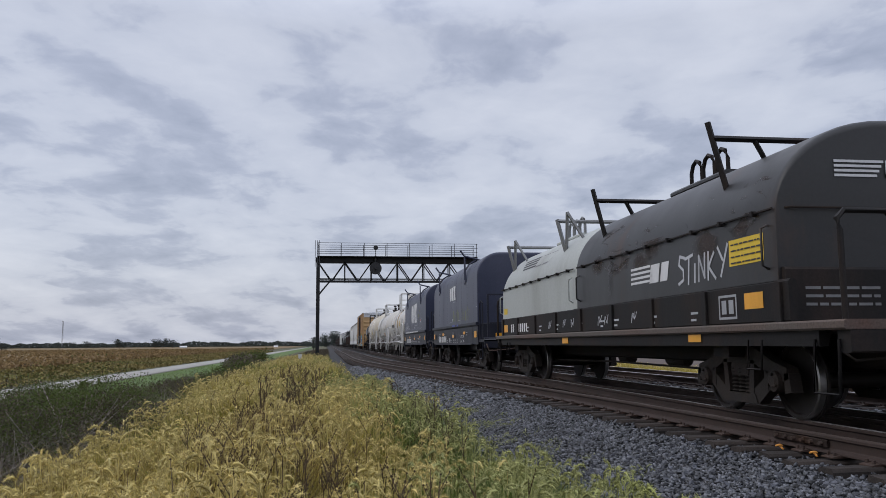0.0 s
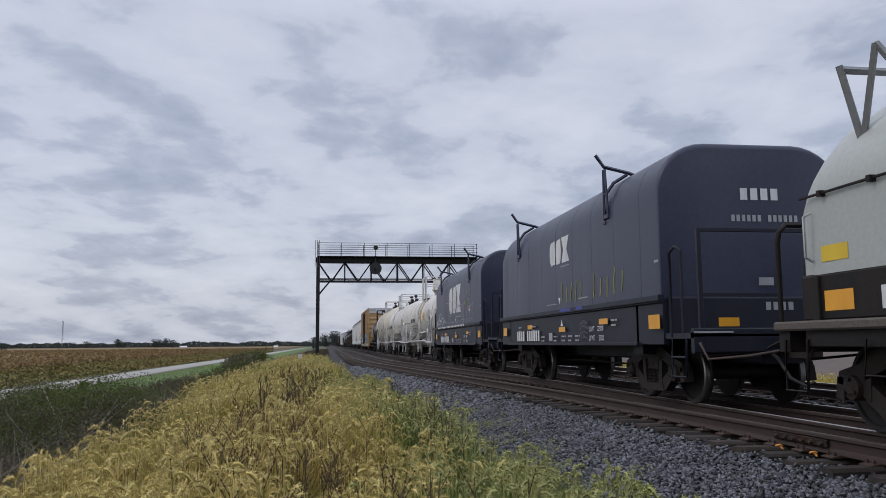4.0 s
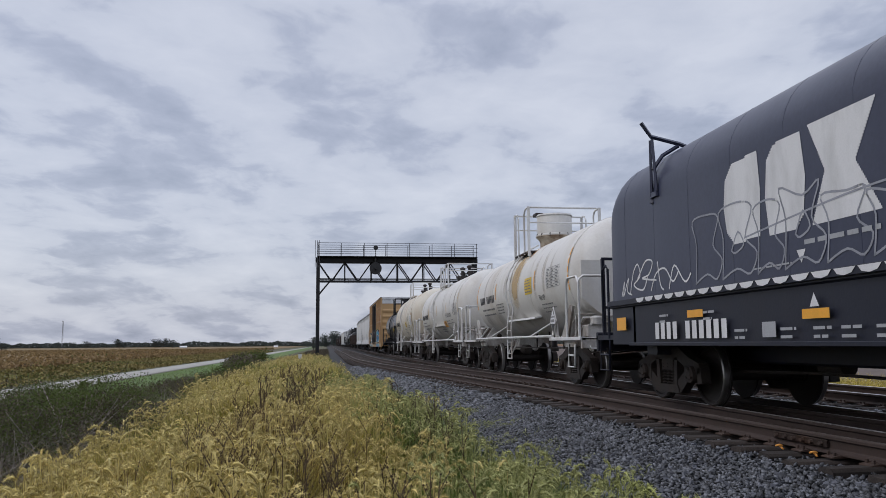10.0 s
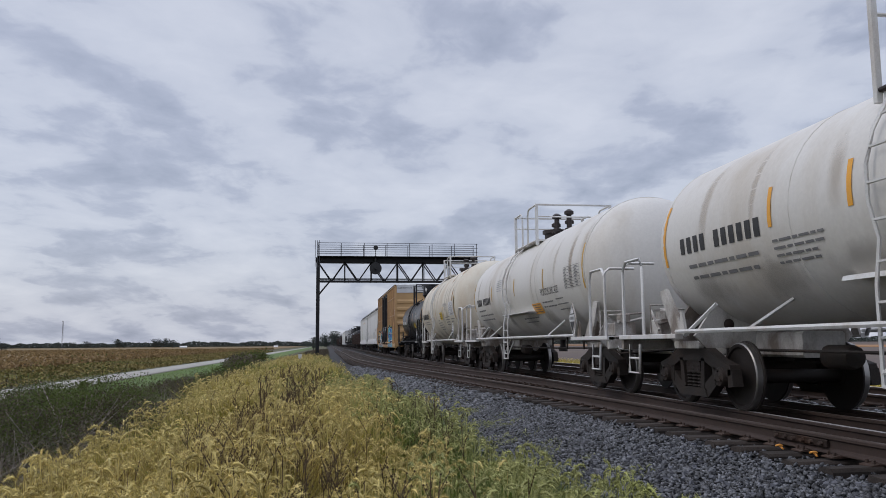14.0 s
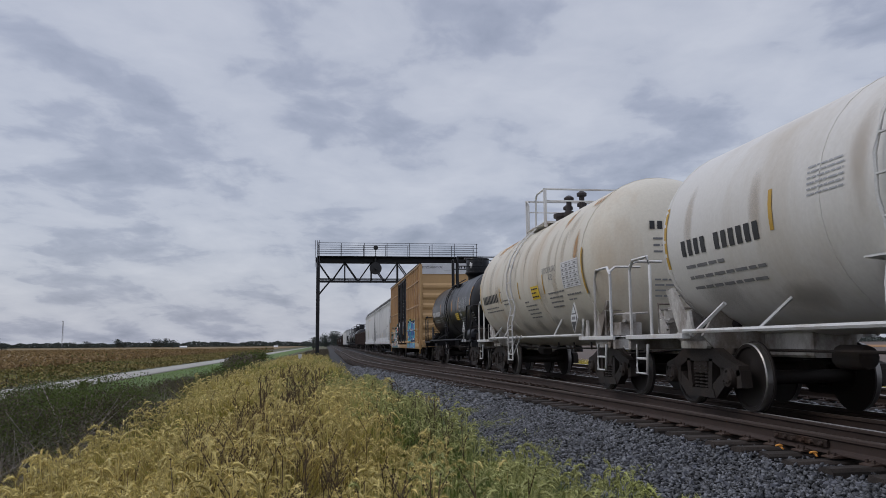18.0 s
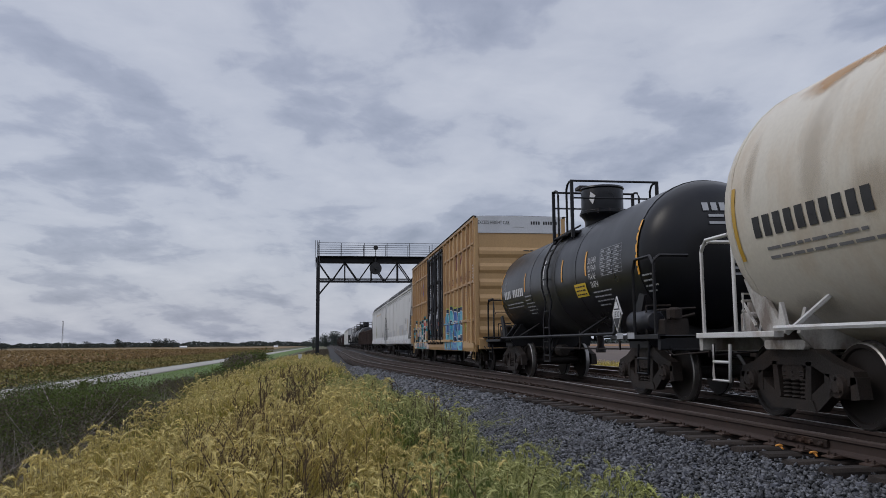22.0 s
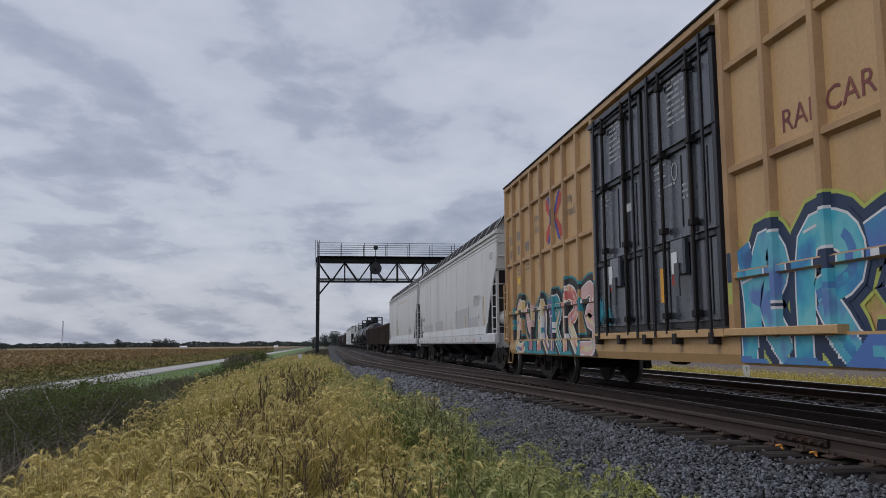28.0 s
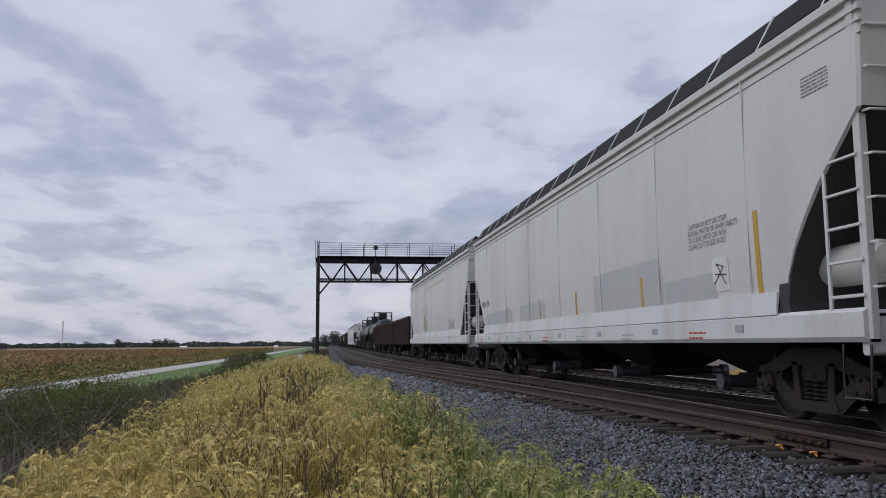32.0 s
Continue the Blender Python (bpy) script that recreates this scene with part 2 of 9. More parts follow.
def soft_stain(name, colour, strength=0.85, scale=3.0, rough=0.65, bias=0.1):
    """A sprayed or seeped patch that thins out towards its rim, uneven at two scales."""
    m = bpy.data.materials.new(name)
    m.use_nodes = True
    nt = m.node_tree
    nt.nodes.clear()
    out = nt.nodes.new("ShaderNodeOutputMaterial")
    tc = nt.nodes.new("ShaderNodeTexCoord")
    sep = nt.nodes.new("ShaderNodeSeparateXYZ")
    nt.links.new(tc.outputs["Generated"], sep.inputs[0])
    cmb = nt.nodes.new("ShaderNodeCombineXYZ")
    nt.links.new(sep.outputs["Y"], cmb.inputs["X"])
    nt.links.new(sep.outputs["Z"], cmb.inputs["Y"])
    dist = nt.nodes.new("ShaderNodeVectorMath")
    dist.operation = "DISTANCE"
    nt.links.new(cmb.outputs[0], dist.inputs[0])
    dist.inputs[1].default_value = (0.5, 0.5, 0)
    no = noise_node(nt, tc.outputs["Object"], scale, 6.0, 0.62, (1, 1.6, 0.7))
    fade = nt.nodes.new("ShaderNodeMath")
    fade.operation = "MULTIPLY_ADD"
    nt.links.new(dist.outputs["Value"], fade.inputs[0])
    fade.inputs[1].default_value, fade.inputs[2].default_value = -3.1, 0.50
    add = nt.nodes.new("ShaderNodeMath")
    add.operation = "MULTIPLY_ADD"
    nt.links.new(no.outputs["Fac"], add.inputs[0])
    add.inputs[1].default_value = 1.5
    nt.links.new(fade.outputs[0], add.inputs[2])
    mr = nt.nodes.new("ShaderNodeMapRange")
    mr.inputs["From Min"].default_value, mr.inputs["From Max"].default_value = bias, bias + 0.75
    mr.inputs["To Max"].default_value = strength
    nt.links.new(add.outputs[0], mr.inputs["Value"])
    b = nt.nodes.new("ShaderNodeBsdfPrincipled")
    b.inputs["Base Color"].default_value, b.inputs["Roughness"].default_value = (*colour, 1), rough
    tr = nt.nodes.new("ShaderNodeBsdfTransparent")
    mx = nt.nodes.new("ShaderNodeMixShader")
    nt.links.new(mr.outputs[0], mx.inputs[0])
    nt.links.new(tr.outputs[0], mx.inputs[1])
    nt.links.new(b.outputs[0], mx.inputs[2])
    nt.links.new(mx.outputs[0], out.inputs[0])
    return m


def spray_blend(name, stops, scale=1.6, rough=0.5):
    """Spray colours that fade into one another within a letter."""
    m = bpy.data.materials.new(name)
    m.use_nodes = True
    nt = m.node_tree
    b = nt.nodes["Principled BSDF"]
    co = nt.nodes.new("ShaderNodeTexCoord").outputs["Object"]
    no = noise_node(nt, co, scale, 3.0, 0.5, (1, 1, 1))
    r = ramp_node(nt, stops)
    nt.links.new(no.outputs["Fac"], r.inputs["Fac"])
    nt.links.new(r.outputs[0], b.inputs["Base Color"])
    b.inputs["Roughness"].default_value = rough
    return m


M["rust_soft"] = soft_stain("seeped_rust", (0.46, 0.25, 0.09), 0.6, 2.2, bias=-0.02)
M["brown_soft"] = soft_stain("brown_run", (0.33, 0.23, 0.14), 0.24, 2.0)
M["orange_soft"] = soft_stain("orange_run_down", (0.56, 0.39, 0.17), 0.62, 1.6, bias=-0.15)
M["grime_soft"] = soft_stain("road_grime", (0.12, 0.095, 0.07), 0.26, 1.8)
M["hood_rust"] = soft_stain("hood_rust", (0.060, 0.034, 0.025), 0.5, 2.0, bias=-0.1)
M["lime_soft"] = soft_stain("lime_overspray", (0.50, 0.52, 0.09), 0.85, 2.0, bias=0.05)
M["lime_spray"] = material("bright_lime_spray", (0.42, 0.46, 0.10), 0.6, 0, (0.30, 0.36, 0.12), 0.8, 0.1, 3.0, 0)
M["teal_soft"] = soft_stain("teal_overspray", (0.03, 0.27, 0.36), 0.9, 2.0, bias=0.05)
M["spray_cool"] = spray_blend("cyan_to_blue_spray", [(0.36, (0.03, 0.10, 0.26)), (0.45, (0.04, 0.22, 0.44)), (0.53, (0.05, 0.36, 0.48)), (0.62, (0.14, 0.46, 0.52))])
M["spray_sky"] = spray_blend("pale_blue_spray", [(0.36, (0.05, 0.33, 0.46)), (0.50, (0.11, 0.40, 0.50)), (0.60, (0.10, 0.18, 0.42))])
M["spray_warm"] = spray_blend("salmon_to_cream_spray", [(0.36, (0.45, 0.09, 0.08)), (0.45, (0.56, 0.19, 0.15)), (0.52, (0.62, 0.36, 0.26)), (0.60, (0.60, 0.47, 0.20))], 2.4)
M["spray_dusk"] = spray_blend("violet_to_red_spray", [(0.38, (0.04, 0.10, 0.30)), (0.48, (0.10, 0.10, 0.34)), (0.54, (0.40, 0.10, 0.14)), (0.62, (0.58, 0.30, 0.27))], 2.2)
M["spray_cream"] = spray_blend("cream_to_yellow_spray", [(0.38, (0.55, 0.20, 0.15)), (0.46, (0.62, 0.50, 0.24)), (0.56, (0.60, 0.55, 0.42)), (0.66, (0.05, 0.25, 0.33))], 2.0)
M["box_post"] = material("worn_yellow_rib_paint", (0.42, 0.255, 0.115), 0.52, 0, (0.25, 0.14, 0.07), 0.8, 0.12, 1.6, 0.08, (1, 1.2, 0.4), dirt_pos=(0.42, 0.68))
M["railtop_dull"] = material("dull_rail_head", (0.10, 0.075, 0.06), 0.5, 0.5, (0.06, 0.042, 0.034), 0.5, 0.1, 1.0, 0.05, (4, 0.2, 1))

# ---- mesh tools ----
class Mesh:
    """Collects vertices and faces of one part."""

    def __init__(self, smooth=0.0):
        self.v, self.f, self.smooth = [], [], smooth

    def add(self, verts, faces):
        k = len(self.v)
        self.v += [tuple(p) for p in verts]
        self.f += [tuple(i + k for i in f) for f in faces]
        return self

    def prism(self, pts, axis, a, b):
        n = len(pts)
        put = {"x": lambda p, d: (d, p[0], p[1]), "y": lambda p, d: (p[0], d, p[1]), "z": lambda p, d: (p[0], p[1], d)}[axis]
        self.add([put(p, a) for p in pts] + [put(p, b) for p in pts],
                 [tuple(range(n))[::-1], tuple(range(n, 2 * n))] + [(i, (i + 1) % n, n + (i + 1) % n, n + i) for i in range(n)])
        return self

    def box(self, x0, x1, y0, y1, z0, z1, c=0.0):
        d = {"x": x1 - x0, "y": y1 - y0, "z": z1 - z0}
        if not c:
            c = 0.06 * sorted(d.values())[1]
            c = min(c, 0.3 * min(d.values()))
        ax = max(d, key=d.get)
        u0, u1, w0, w1, a, b = {"x": (y0, y1, z0, z1, x0, x1), "y": (x0, x1, z0, z1, y0, y1), "z": (x0, x1, y0, y1, z0, z1)}[ax]
        c = min(c, 0.45 * (u1 - u0), 0.45 * (w1 - w0))
        return self.prism([(u0 + c, w0), (u1 - c, w0), (u1, w0 + c), (u1, w1 - c), (u1 - c, w1), (u0 + c, w1), (u0, w1 - c), (u0, w0 + c)], ax, a, b)

    def loft(self, rings, caps=True):
        n, k = len(rings[0]), len(rings)
        f = [(j * n + i, j * n + (i + 1) % n, (j + 1) * n + (i + 1) % n, (j + 1) * n + i) for j in range(k - 1) for i in range(n)]
        if caps:
            f += [tuple(range(n))[::-1], tuple(range((k - 1) * n, k * n))]
        return self.add([p for r in rings for p in r], f)

    def tube(self, path, r, n=6):
        path = [Vector(p) for p in path]
        rings, up = [], Vector((0, 0, 1))
        for i, p in enumerate(path):
            d = (path[min(i + 1, len(path) - 1)] - path[max(i - 1, 0)]).normalized()
            s = d.cross(up if abs(d.z) < 0.95 else Vector((0, 1, 0))).normalized()
            t = s.cross(d)
            rr = r[i] if isinstance(r, (list, tuple)) else r
            rings.append([p + (s * math.cos(a) + t * math.sin(a)) * rr for a in (2 * math.pi * q / n for q in range(n))])
        return self.loft(rings)

    def lathe(self, prof, axis, c, n=20):
        rings = []
        for r, h in prof:
            ring = []
            for q in range(n):
                a, b = r * math.cos(2 * math.pi * q / n), r * math.sin(2 * math.pi * q / n)
                ring.append({"x": (c[0] + h, c[1] + a, c[2] + b), "y": (c[0] + a, c[1] + h, c[2] + b), "z": (c[0] + a, c[1] + b, c[2] + h)}[axis])
            rings.append(ring)
        return self.loft(rings)

    def data(self, name, mat):
        me = bpy.data.meshes.new(name)
        me.from_pydata(self.v, [], self.f)
        bm = bmesh.new()
        bm.from_mesh(me)
        bmesh.ops.recalc_face_normals(bm, faces=bm.faces)
        bm.to_mesh(me)
        bm.free()
        me.materials.append(mat)
        if self.smooth:
            me.polygons.foreach_set("use_smooth", [True] * len(me.polygons))
            me.set_sharp_from_angle(angle=radians(self.smooth))
        return me


def part(name, mesh, mat, parent, label="", at=None):
    """One mesh object under a thing or under a part. mesh: a Mesh or mesh data that is shared."""
    ob = new(name, mesh.data(name, M[mat]) if isinstance(mesh, Mesh) else mesh)
    ob.parent = parent
    if at is not None:
        ob.matrix_basis = at
    return tagged(ob, label)


def thing(name, label, category, group="", kind="", at=None):
    ob = new(name)
    ob.empty_display_size = 0.2
    if at is not None:
        ob.matrix_basis = at
    return tagged(ob, label, category, group, kind)


def bulk(name, verts, faces_flat, loops, mat, smooth=False, parent=None):
    """A large joined mesh from arrays: faces of equal size, loops corners each."""
    me = bpy.data.meshes.new(name)
    nf = len(faces_flat) // loops
    me.vertices.add(len(verts))
    me.vertices.foreach_set("co", np.asarray(verts, np.float32).ravel())
    me.loops.add(nf * loops)
    me.loops.foreach_set("vertex_index", np.asarray(faces_flat, np.int32))
    me.polygons.add(nf)
    me.polygons.foreach_set("loop_start", np.arange(0, nf * loops, loops, dtype=np.int32))
    me.update(calc_edges=True)
    me.validate()
    if smooth:
        me.polygons.foreach_set("use_smooth", [True] * nf)
    me.materials.append(M[mat])
    ob = new(name, me)
    ob.parent = parent
    return ob


# ---- the clouds ----
def cloud_deck():
    m = bpy.data.materials.new("cloud_layer")
    m.use_nodes = True
    nt = m.node_tree
    nt.nodes.clear()
    out = nt.nodes.new("ShaderNodeOutputMaterial")
    co = nt.nodes.new("ShaderNodeTexCoord").outputs["Object"]
    turn = nt.nodes.new("ShaderNodeMapping")
    turn.inputs["Rotation"].default_value = (0, 0, radians(14))
    nt.links.new(co, turn.inputs["Vector"])
    warp = noise_node(nt, turn.outputs[0], 0.0022, 4.0, 0.55)
    wv = nt.nodes.new("ShaderNodeVectorMath")
    wv.operation = "MULTIPLY_ADD"
    nt.links.new(warp.outputs["Color"], wv.inputs[0])
    wv.inputs[1].default_value = (210, 230, 0)
    nt.links.new(turn.outputs[0], wv.inputs[2])
    # streets of cloud, their ragged rims, and slow patches of thicker cover
    a = noise_node(nt, wv.outputs[0], 0.0036, 9.0, 0.55, (0.9, 0.72, 0.3))
    b = noise_node(nt, wv.outputs[0], 0.0012, 3.0, 0.5, (1.0, 0.6, 0.3))
    s = nt.nodes.new("ShaderNodeMix")
    s.data_type = "FLOAT"
    s.inputs["Factor"].default_value = 0.38
    nt.links.new(a.outputs["Fac"], s.inputs["A"])
    nt.links.new(b.outputs["Fac"], s.inputs["B"])
    r = ramp_node(nt, [(0.37, (0.35, 0.388, 0.50)), (0.46, (0.47, 0.507, 0.63)), (0.505, (0.595, 0.63, 0.74)), (0.62, (0.69, 0.72, 0.82))])
    nt.links.new(s.outputs["Result"], r.inputs["Fac"])
    # an overcast sky is brighter overhead than at the horizon
    sep = nt.nodes.new("ShaderNodeSeparateXYZ")
    nt.links.new(co, sep.inputs[0])
    up = nt.nodes.new("ShaderNodeMapRange")
    up.inputs["From Min"].default_value, up.inputs["From Max"].default_value = 585, 640
    up.inputs["To Min"].default_value, up.inputs["To Max"].default_value = 1.035, 2.05
    nt.links.new(sep.outputs["Z"], up.inputs["Value"])
    em = nt.nodes.new("ShaderNodeEmission")
    nt.links.new(r.outputs[0], em.inputs["Color"])
    nt.links.new(up.outputs[0], em.inputs["Strength"])
    tr = nt.nodes.new("ShaderNodeBsdfTransparent")
    mx = nt.nodes.new("ShaderNodeMixShader")
    mx.inputs[0].default_value = 0.8
    nt.links.new(tr.outputs[0], mx.inputs[1])
    nt.links.new(em.outputs[0], mx.inputs[2])
    nt.links.new(mx.outputs[0], out.inputs[0])
    m.cycles.emission_sampling = "NONE"
    n, rings = 48, 18
    v, f = [(0, 0, 640)], []
    for j in range(1, rings + 1):
        rad = 4780 * (j / rings)
        v += [(rad * math.cos(2 * math.pi * i / n), rad * math.sin(2 * math.pi * i / n), 640 - 720 * (rad / 4780) ** 2) for i in range(n)]
    f += [(0, 1 + i, 1 + (i + 1) % n) for i in range(n)]
    f += [(1 + (j - 1) * n + i, 1 + j * n + i, 1 + j * n + (i + 1) % n, 1 + (j - 1) * n + (i + 1) % n) for j in range(1, rings) for i in range(n)]
    me = bpy.data.meshes.new("cloud_layer")
    me.from_pydata(v, [], f)
    me.polygons.foreach_set("use_smooth", [True] * len(f))
    me.materials.append(m)
    return tagged(new("cloud_layer", me), "layer of grey and white overcast cloud drifting slowly overhead", "clouds", kind="structure")


CLOUDS = cloud_deck()

# ---- the lie of the land: x across the tracks, y along them, z = 0 at the rail tops ----
XC = 6.387           # centre of the track that carries the train
X3 = 10.2            # centre of the far track
BED_Z = -0.27


def bend(y):
    """Left rail of the near track, which curves in to join the train's track."""
    full = 0.0855
    y0, y1, y2, y3 = 0.0, 18.0, 37.0, 58.0
    x = 5.12
    if y > y0:
        a = min(y, y1) - y0
        x -= full * a * a / (2 * (y1 - y0))
    if y > y1:
        x -= full * (min(y, y2) - y1)
    if y > y2:
        b = (min(y, y3) - y2) / (y3 - y2)
        x -= full * (y3 - y2) * (b - b * b / 2)
    return x


def shoulder(y):
    """Left foot of the ballast."""
    return min(1.75, bend(max(y, 6.0)) - 1.9) if y < 60 else bend(y) - 2.0


def ground_z(x, y):
    xs = [-4000, -60, -25.0, -18.0, -11.0, -7.5, -3.6, -1.0, 2.0, 14.0, 18.0, 60, 4000]
    zs = [-2.2, -2.1, -1.95, -1.93, -2.2, -1.9, -0.95, -0.68, -0.66, -0.62, -0.95, -1.1, -1.2]
    z = float(np.interp(x, xs, zs))
    if -8 < x < 16 and abs(y) < 80:
        z += 0.05 * noise.noise(Vector((x * 0.5, y * 0.35, 3.1)))
    return z


def grid_sheet(name, xs, ys, zf, mat, label, category, kind="structure"):
    v = [(x, y, zf(x, y)) for y in ys for x in xs]
    n = len(xs)
    f = [(j * n + i, j * n + i + 1, (j + 1) * n + i + 1, (j + 1) * n + i) for j in range(len(ys) - 1) for i in range(n - 1)]
    me = bpy.data.meshes.new(name)
    me.from_pydata(v, [], f)
    me.polygons.foreach_set("use_smooth", [True] * len(f))
    me.materials.append(M[mat])
    return tagged(new(name, me), label, category, kind=kind)


GX = [-4600, -1500, -500, -150, -60, -40, -30, -25, -22, -18, -15, -13, -11, -9, -7.5, -6, -4.8, -3.6, -2.6, -1.6, -0.6, 0.4, 1.2, 2, 4, 7, 11, 14, 16, 18, 22, 30, 60, 150, 500, 1500, 4600]
GY = [-4600, -1000, -200, -60, -20, -8] + [i * 1.5 - 4 for i in range(44)] + [66, 74, 85, 100, 130, 180, 260, 400, 700, 1300, 2400, 4600]
grid_sheet("ground", GX, GY, ground_z, "soil", "weedy brown and green farmland soil along the railway", "ground")


def bed_z(x, y):
    """Crown of crushed stone: flat under the tracks, falling to the foot on each side."""
    foot, crest = shoulder(y), bend(max(y, 0)) - 0.75
    e, c = 13.6, 11.9
    g = -0.80
    if x <= crest:
        t = max(0.0, (x - foot) / max(0.3, crest - foot))
        z = g + (BED_Z - g) * t ** 0.8
    elif x < c:
        z = BED_Z
    else:
        z = BED_Z + (g - BED_Z) * min(1.0, (x - c) / (e - c))
    return z + 0.025 * noise.noise(Vector((x * 2.1, y * 2.1, 0.4)))


def shaded_ballast_bed():
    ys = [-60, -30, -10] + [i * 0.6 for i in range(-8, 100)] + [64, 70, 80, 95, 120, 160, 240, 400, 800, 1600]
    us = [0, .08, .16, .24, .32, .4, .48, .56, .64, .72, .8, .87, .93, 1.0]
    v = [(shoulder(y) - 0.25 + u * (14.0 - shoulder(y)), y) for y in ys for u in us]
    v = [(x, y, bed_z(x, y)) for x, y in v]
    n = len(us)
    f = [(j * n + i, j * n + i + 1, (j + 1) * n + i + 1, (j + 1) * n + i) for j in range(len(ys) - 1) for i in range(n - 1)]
    me = bpy.data.meshes.new("shaded_ballast_bed")
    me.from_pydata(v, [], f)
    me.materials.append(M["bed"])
    return tagged(new("shaded_ballast_bed", me), "bed of crushed blue-grey stone ballast under the tracks, gap shade in its colour", "ballast", kind="structure")


shaded_ballast_bed()


# ---- tracks ----
RAIL_PROF = [(-0.075, -0.172), (0.075, -0.172), (0.075, -0.160), (0.018, -0.140), (0.010, -0.125), (0.010, -0.050), (0.036, -0.036), (0.036, -0.010), (0.028, -0.001), (-0.028, -0.001), (-0.036, -0.010), (-0.036, -0.036), (-0.010, -0.050), (-0.010, -0.125), (-0.018, -0.140), (-0.075, -0.160)]


def rail(parent, xf, ys, top="railtop"):
    m = Mesh()
    m.loft([[(xf(y) + px, y, pz) for px, pz in RAIL_PROF] for y in ys])
    r = part("rail", m, "rail", parent)
    t = Mesh()
    t.loft([[(xf(y) - 0.027, y, 0.0), (xf(y) + 0.027, y, 0.0), (xf(y) + 0.024, y, 0.003), (xf(y) - 0.024, y, 0.003)] for y in ys])
    part("running_surface", t, top, r, "bright polished strip on the rail head" if top == "railtop" else "dull brown rail head")


def tie_mesh(length, seed):
    rnd = random.Random(seed)
    m = Mesh()
    rings = []
    for i in range(5):
        x = -length / 2 + length * i / 4
        j = [rnd.uniform(-0.012, 0.012) for _ in range(8)]
        w, h = 0.115, 0.17
        rings.append([(x, -w + j[0], -h), (x, w + j[1], -h), (x, w + j[2], -0.03), (x, w - 0.03, j[3] * 0.5), (x, -w + 0.03, j[4] * 0.5), (x, -w + j[5], -0.03)])
    m.loft(rings)
    return m.data("tie", M["tie"])


TIES = [tie_mesh(2.6, i) for i in range(3)] + [tie_mesh(3.55, i + 9) for i in range(3)]
PLATE = Mesh().prism([(-0.17, 0), (0.17, 0), (0.17, 0.012), (0.09, 0.026), (-0.09, 0.026), (-0.17, 0.012)], "y", -0.09, 0.09)
for sx in (-0.115, 0.115):
    for sy in (-0.05, 0.05):
        PLATE.box(sx - 0.012, sx + 0.012, sy - 0.012, sy + 0.012, 0.012, 0.055)
PLATE_DATA = PLATE.data("tie_plate", M["plate"])
TIE_TOP = -0.198


def lay_track(name, label, xl, y0, y1, ystep, near, rails_ys, long_until=None, top="railtop"):
    """Track on xl(y), its left rail; ties within `near` are parts of their own, the rest is joined."""
    tr = thing(name, label, "railway track", kind="structure")
    rail(tr, xl, rails_ys, top)
    rail(tr, lambda y: xl(y) + 1.505, rails_ys, top)
    rnd = random.Random(name)
    y, k, far = y0, 0, Mesh()
    while y < y1:
        wide = long_until is not None and y < long_until
        cx = xl(y) + 0.7525 + (0.48 if wide else 0)
        m = pose(cx + rnd.uniform(-0.05, 0.05), y, TIE_TOP + rnd.uniform(-0.012, 0.012), 0, rnd.uniform(-0.4, 0.4), rnd.uniform(-1.5, 1.5))
        if near[0] <= y <= near[1]:
            t = part("tie", TIES[(3 if wide else 0) + k % 3], "tie", tr, at=m)
            for xr in (xl(y), xl(y) + 1.505):
                part("tie_plate", PLATE_DATA, "plate", t, at=m.inverted() @ pose(xr, y, TIE_TOP + 0.004))
        elif y > near[1]:
            far.box(cx - 1.3, cx + 1.3, y - 0.11, y + 0.11, TIE_TOP - 0.12, TIE_TOP)
        y += ystep * rnd.uniform(0.94, 1.06)
        k += 1
    if far.v:
        tagged(part("distant_ties", far, "tie", tr), kind="stuff")
    return tr


YS_STRAIGHT = [-60, 0, 20, 60, 150, 400, 1500]
YS_CURVE = [-60, -20] + [i * 2.0 for i in range(0, 31)] + [70, 100, 200, 500, 1500]
near_track = lay_track("track_near", "rusty curved near track on dark timber ties with joint bars", bend, 3.2, 150, 0.52, (3.2, 62), YS_CURVE, 24.0, "railtop_dull")
lay_track("track_train", "polished track that carries the freight train", lambda y: XC - 0.7525, 3.0, 110, 0.54, (24, 60), YS_STRAIGHT)
lay_track("track_far", "third track beyond the train on dark ties", lambda y: X3 - 0.7525, 6.0, 90, 0.55, (8, 42), YS_STRAIGHT)


def joint_bar(y, side):
    """Bolted splice bar against the web of the near rail, with orange-painted clips beside it."""
    x, dx = bend(y), (bend(y + 0.45) - bend(y - 0.45)) / 0.9
    m = Mesh()
    for i in range(2):
        m.box(-0.046, -0.020, -0.46, 0.46, -0.128 + 0.0, -0.048, 0.012)
    b = part("joint_bar", m, "plate", near_track, at=pose(x, y, 0, 0, 0, -math.degrees(math.atan(dx))))
    for k in range(6):
        part("bolt", Mesh().lathe([(0.0, -0.085), (0.021, -0.083), (0.022, -0.047), (0.0, -0.045)], "x", (0, -0.38 + k * 0.152, -0.088), 6), "plate", b)


joint_bar(8.05, 1)
CLIP = Mesh(50).tube([(0.055 * math.cos(radians(a)), 0.035 * math.sin(radians(a)), 0.012 * math.sin(radians(a * 2))) for a in range(-40, 250, 24)], 0.010, 6).data("rail_clip", M["clip"])
for cx, cy in ((4.745, 8.12), (4.77, 7.55)):
    part("rail_clip", CLIP, "clip", near_track, "orange-painted spring clip lying by the rail", at=pose(cx, cy, TIE_TOP + 0.03, 12, 20, 40))


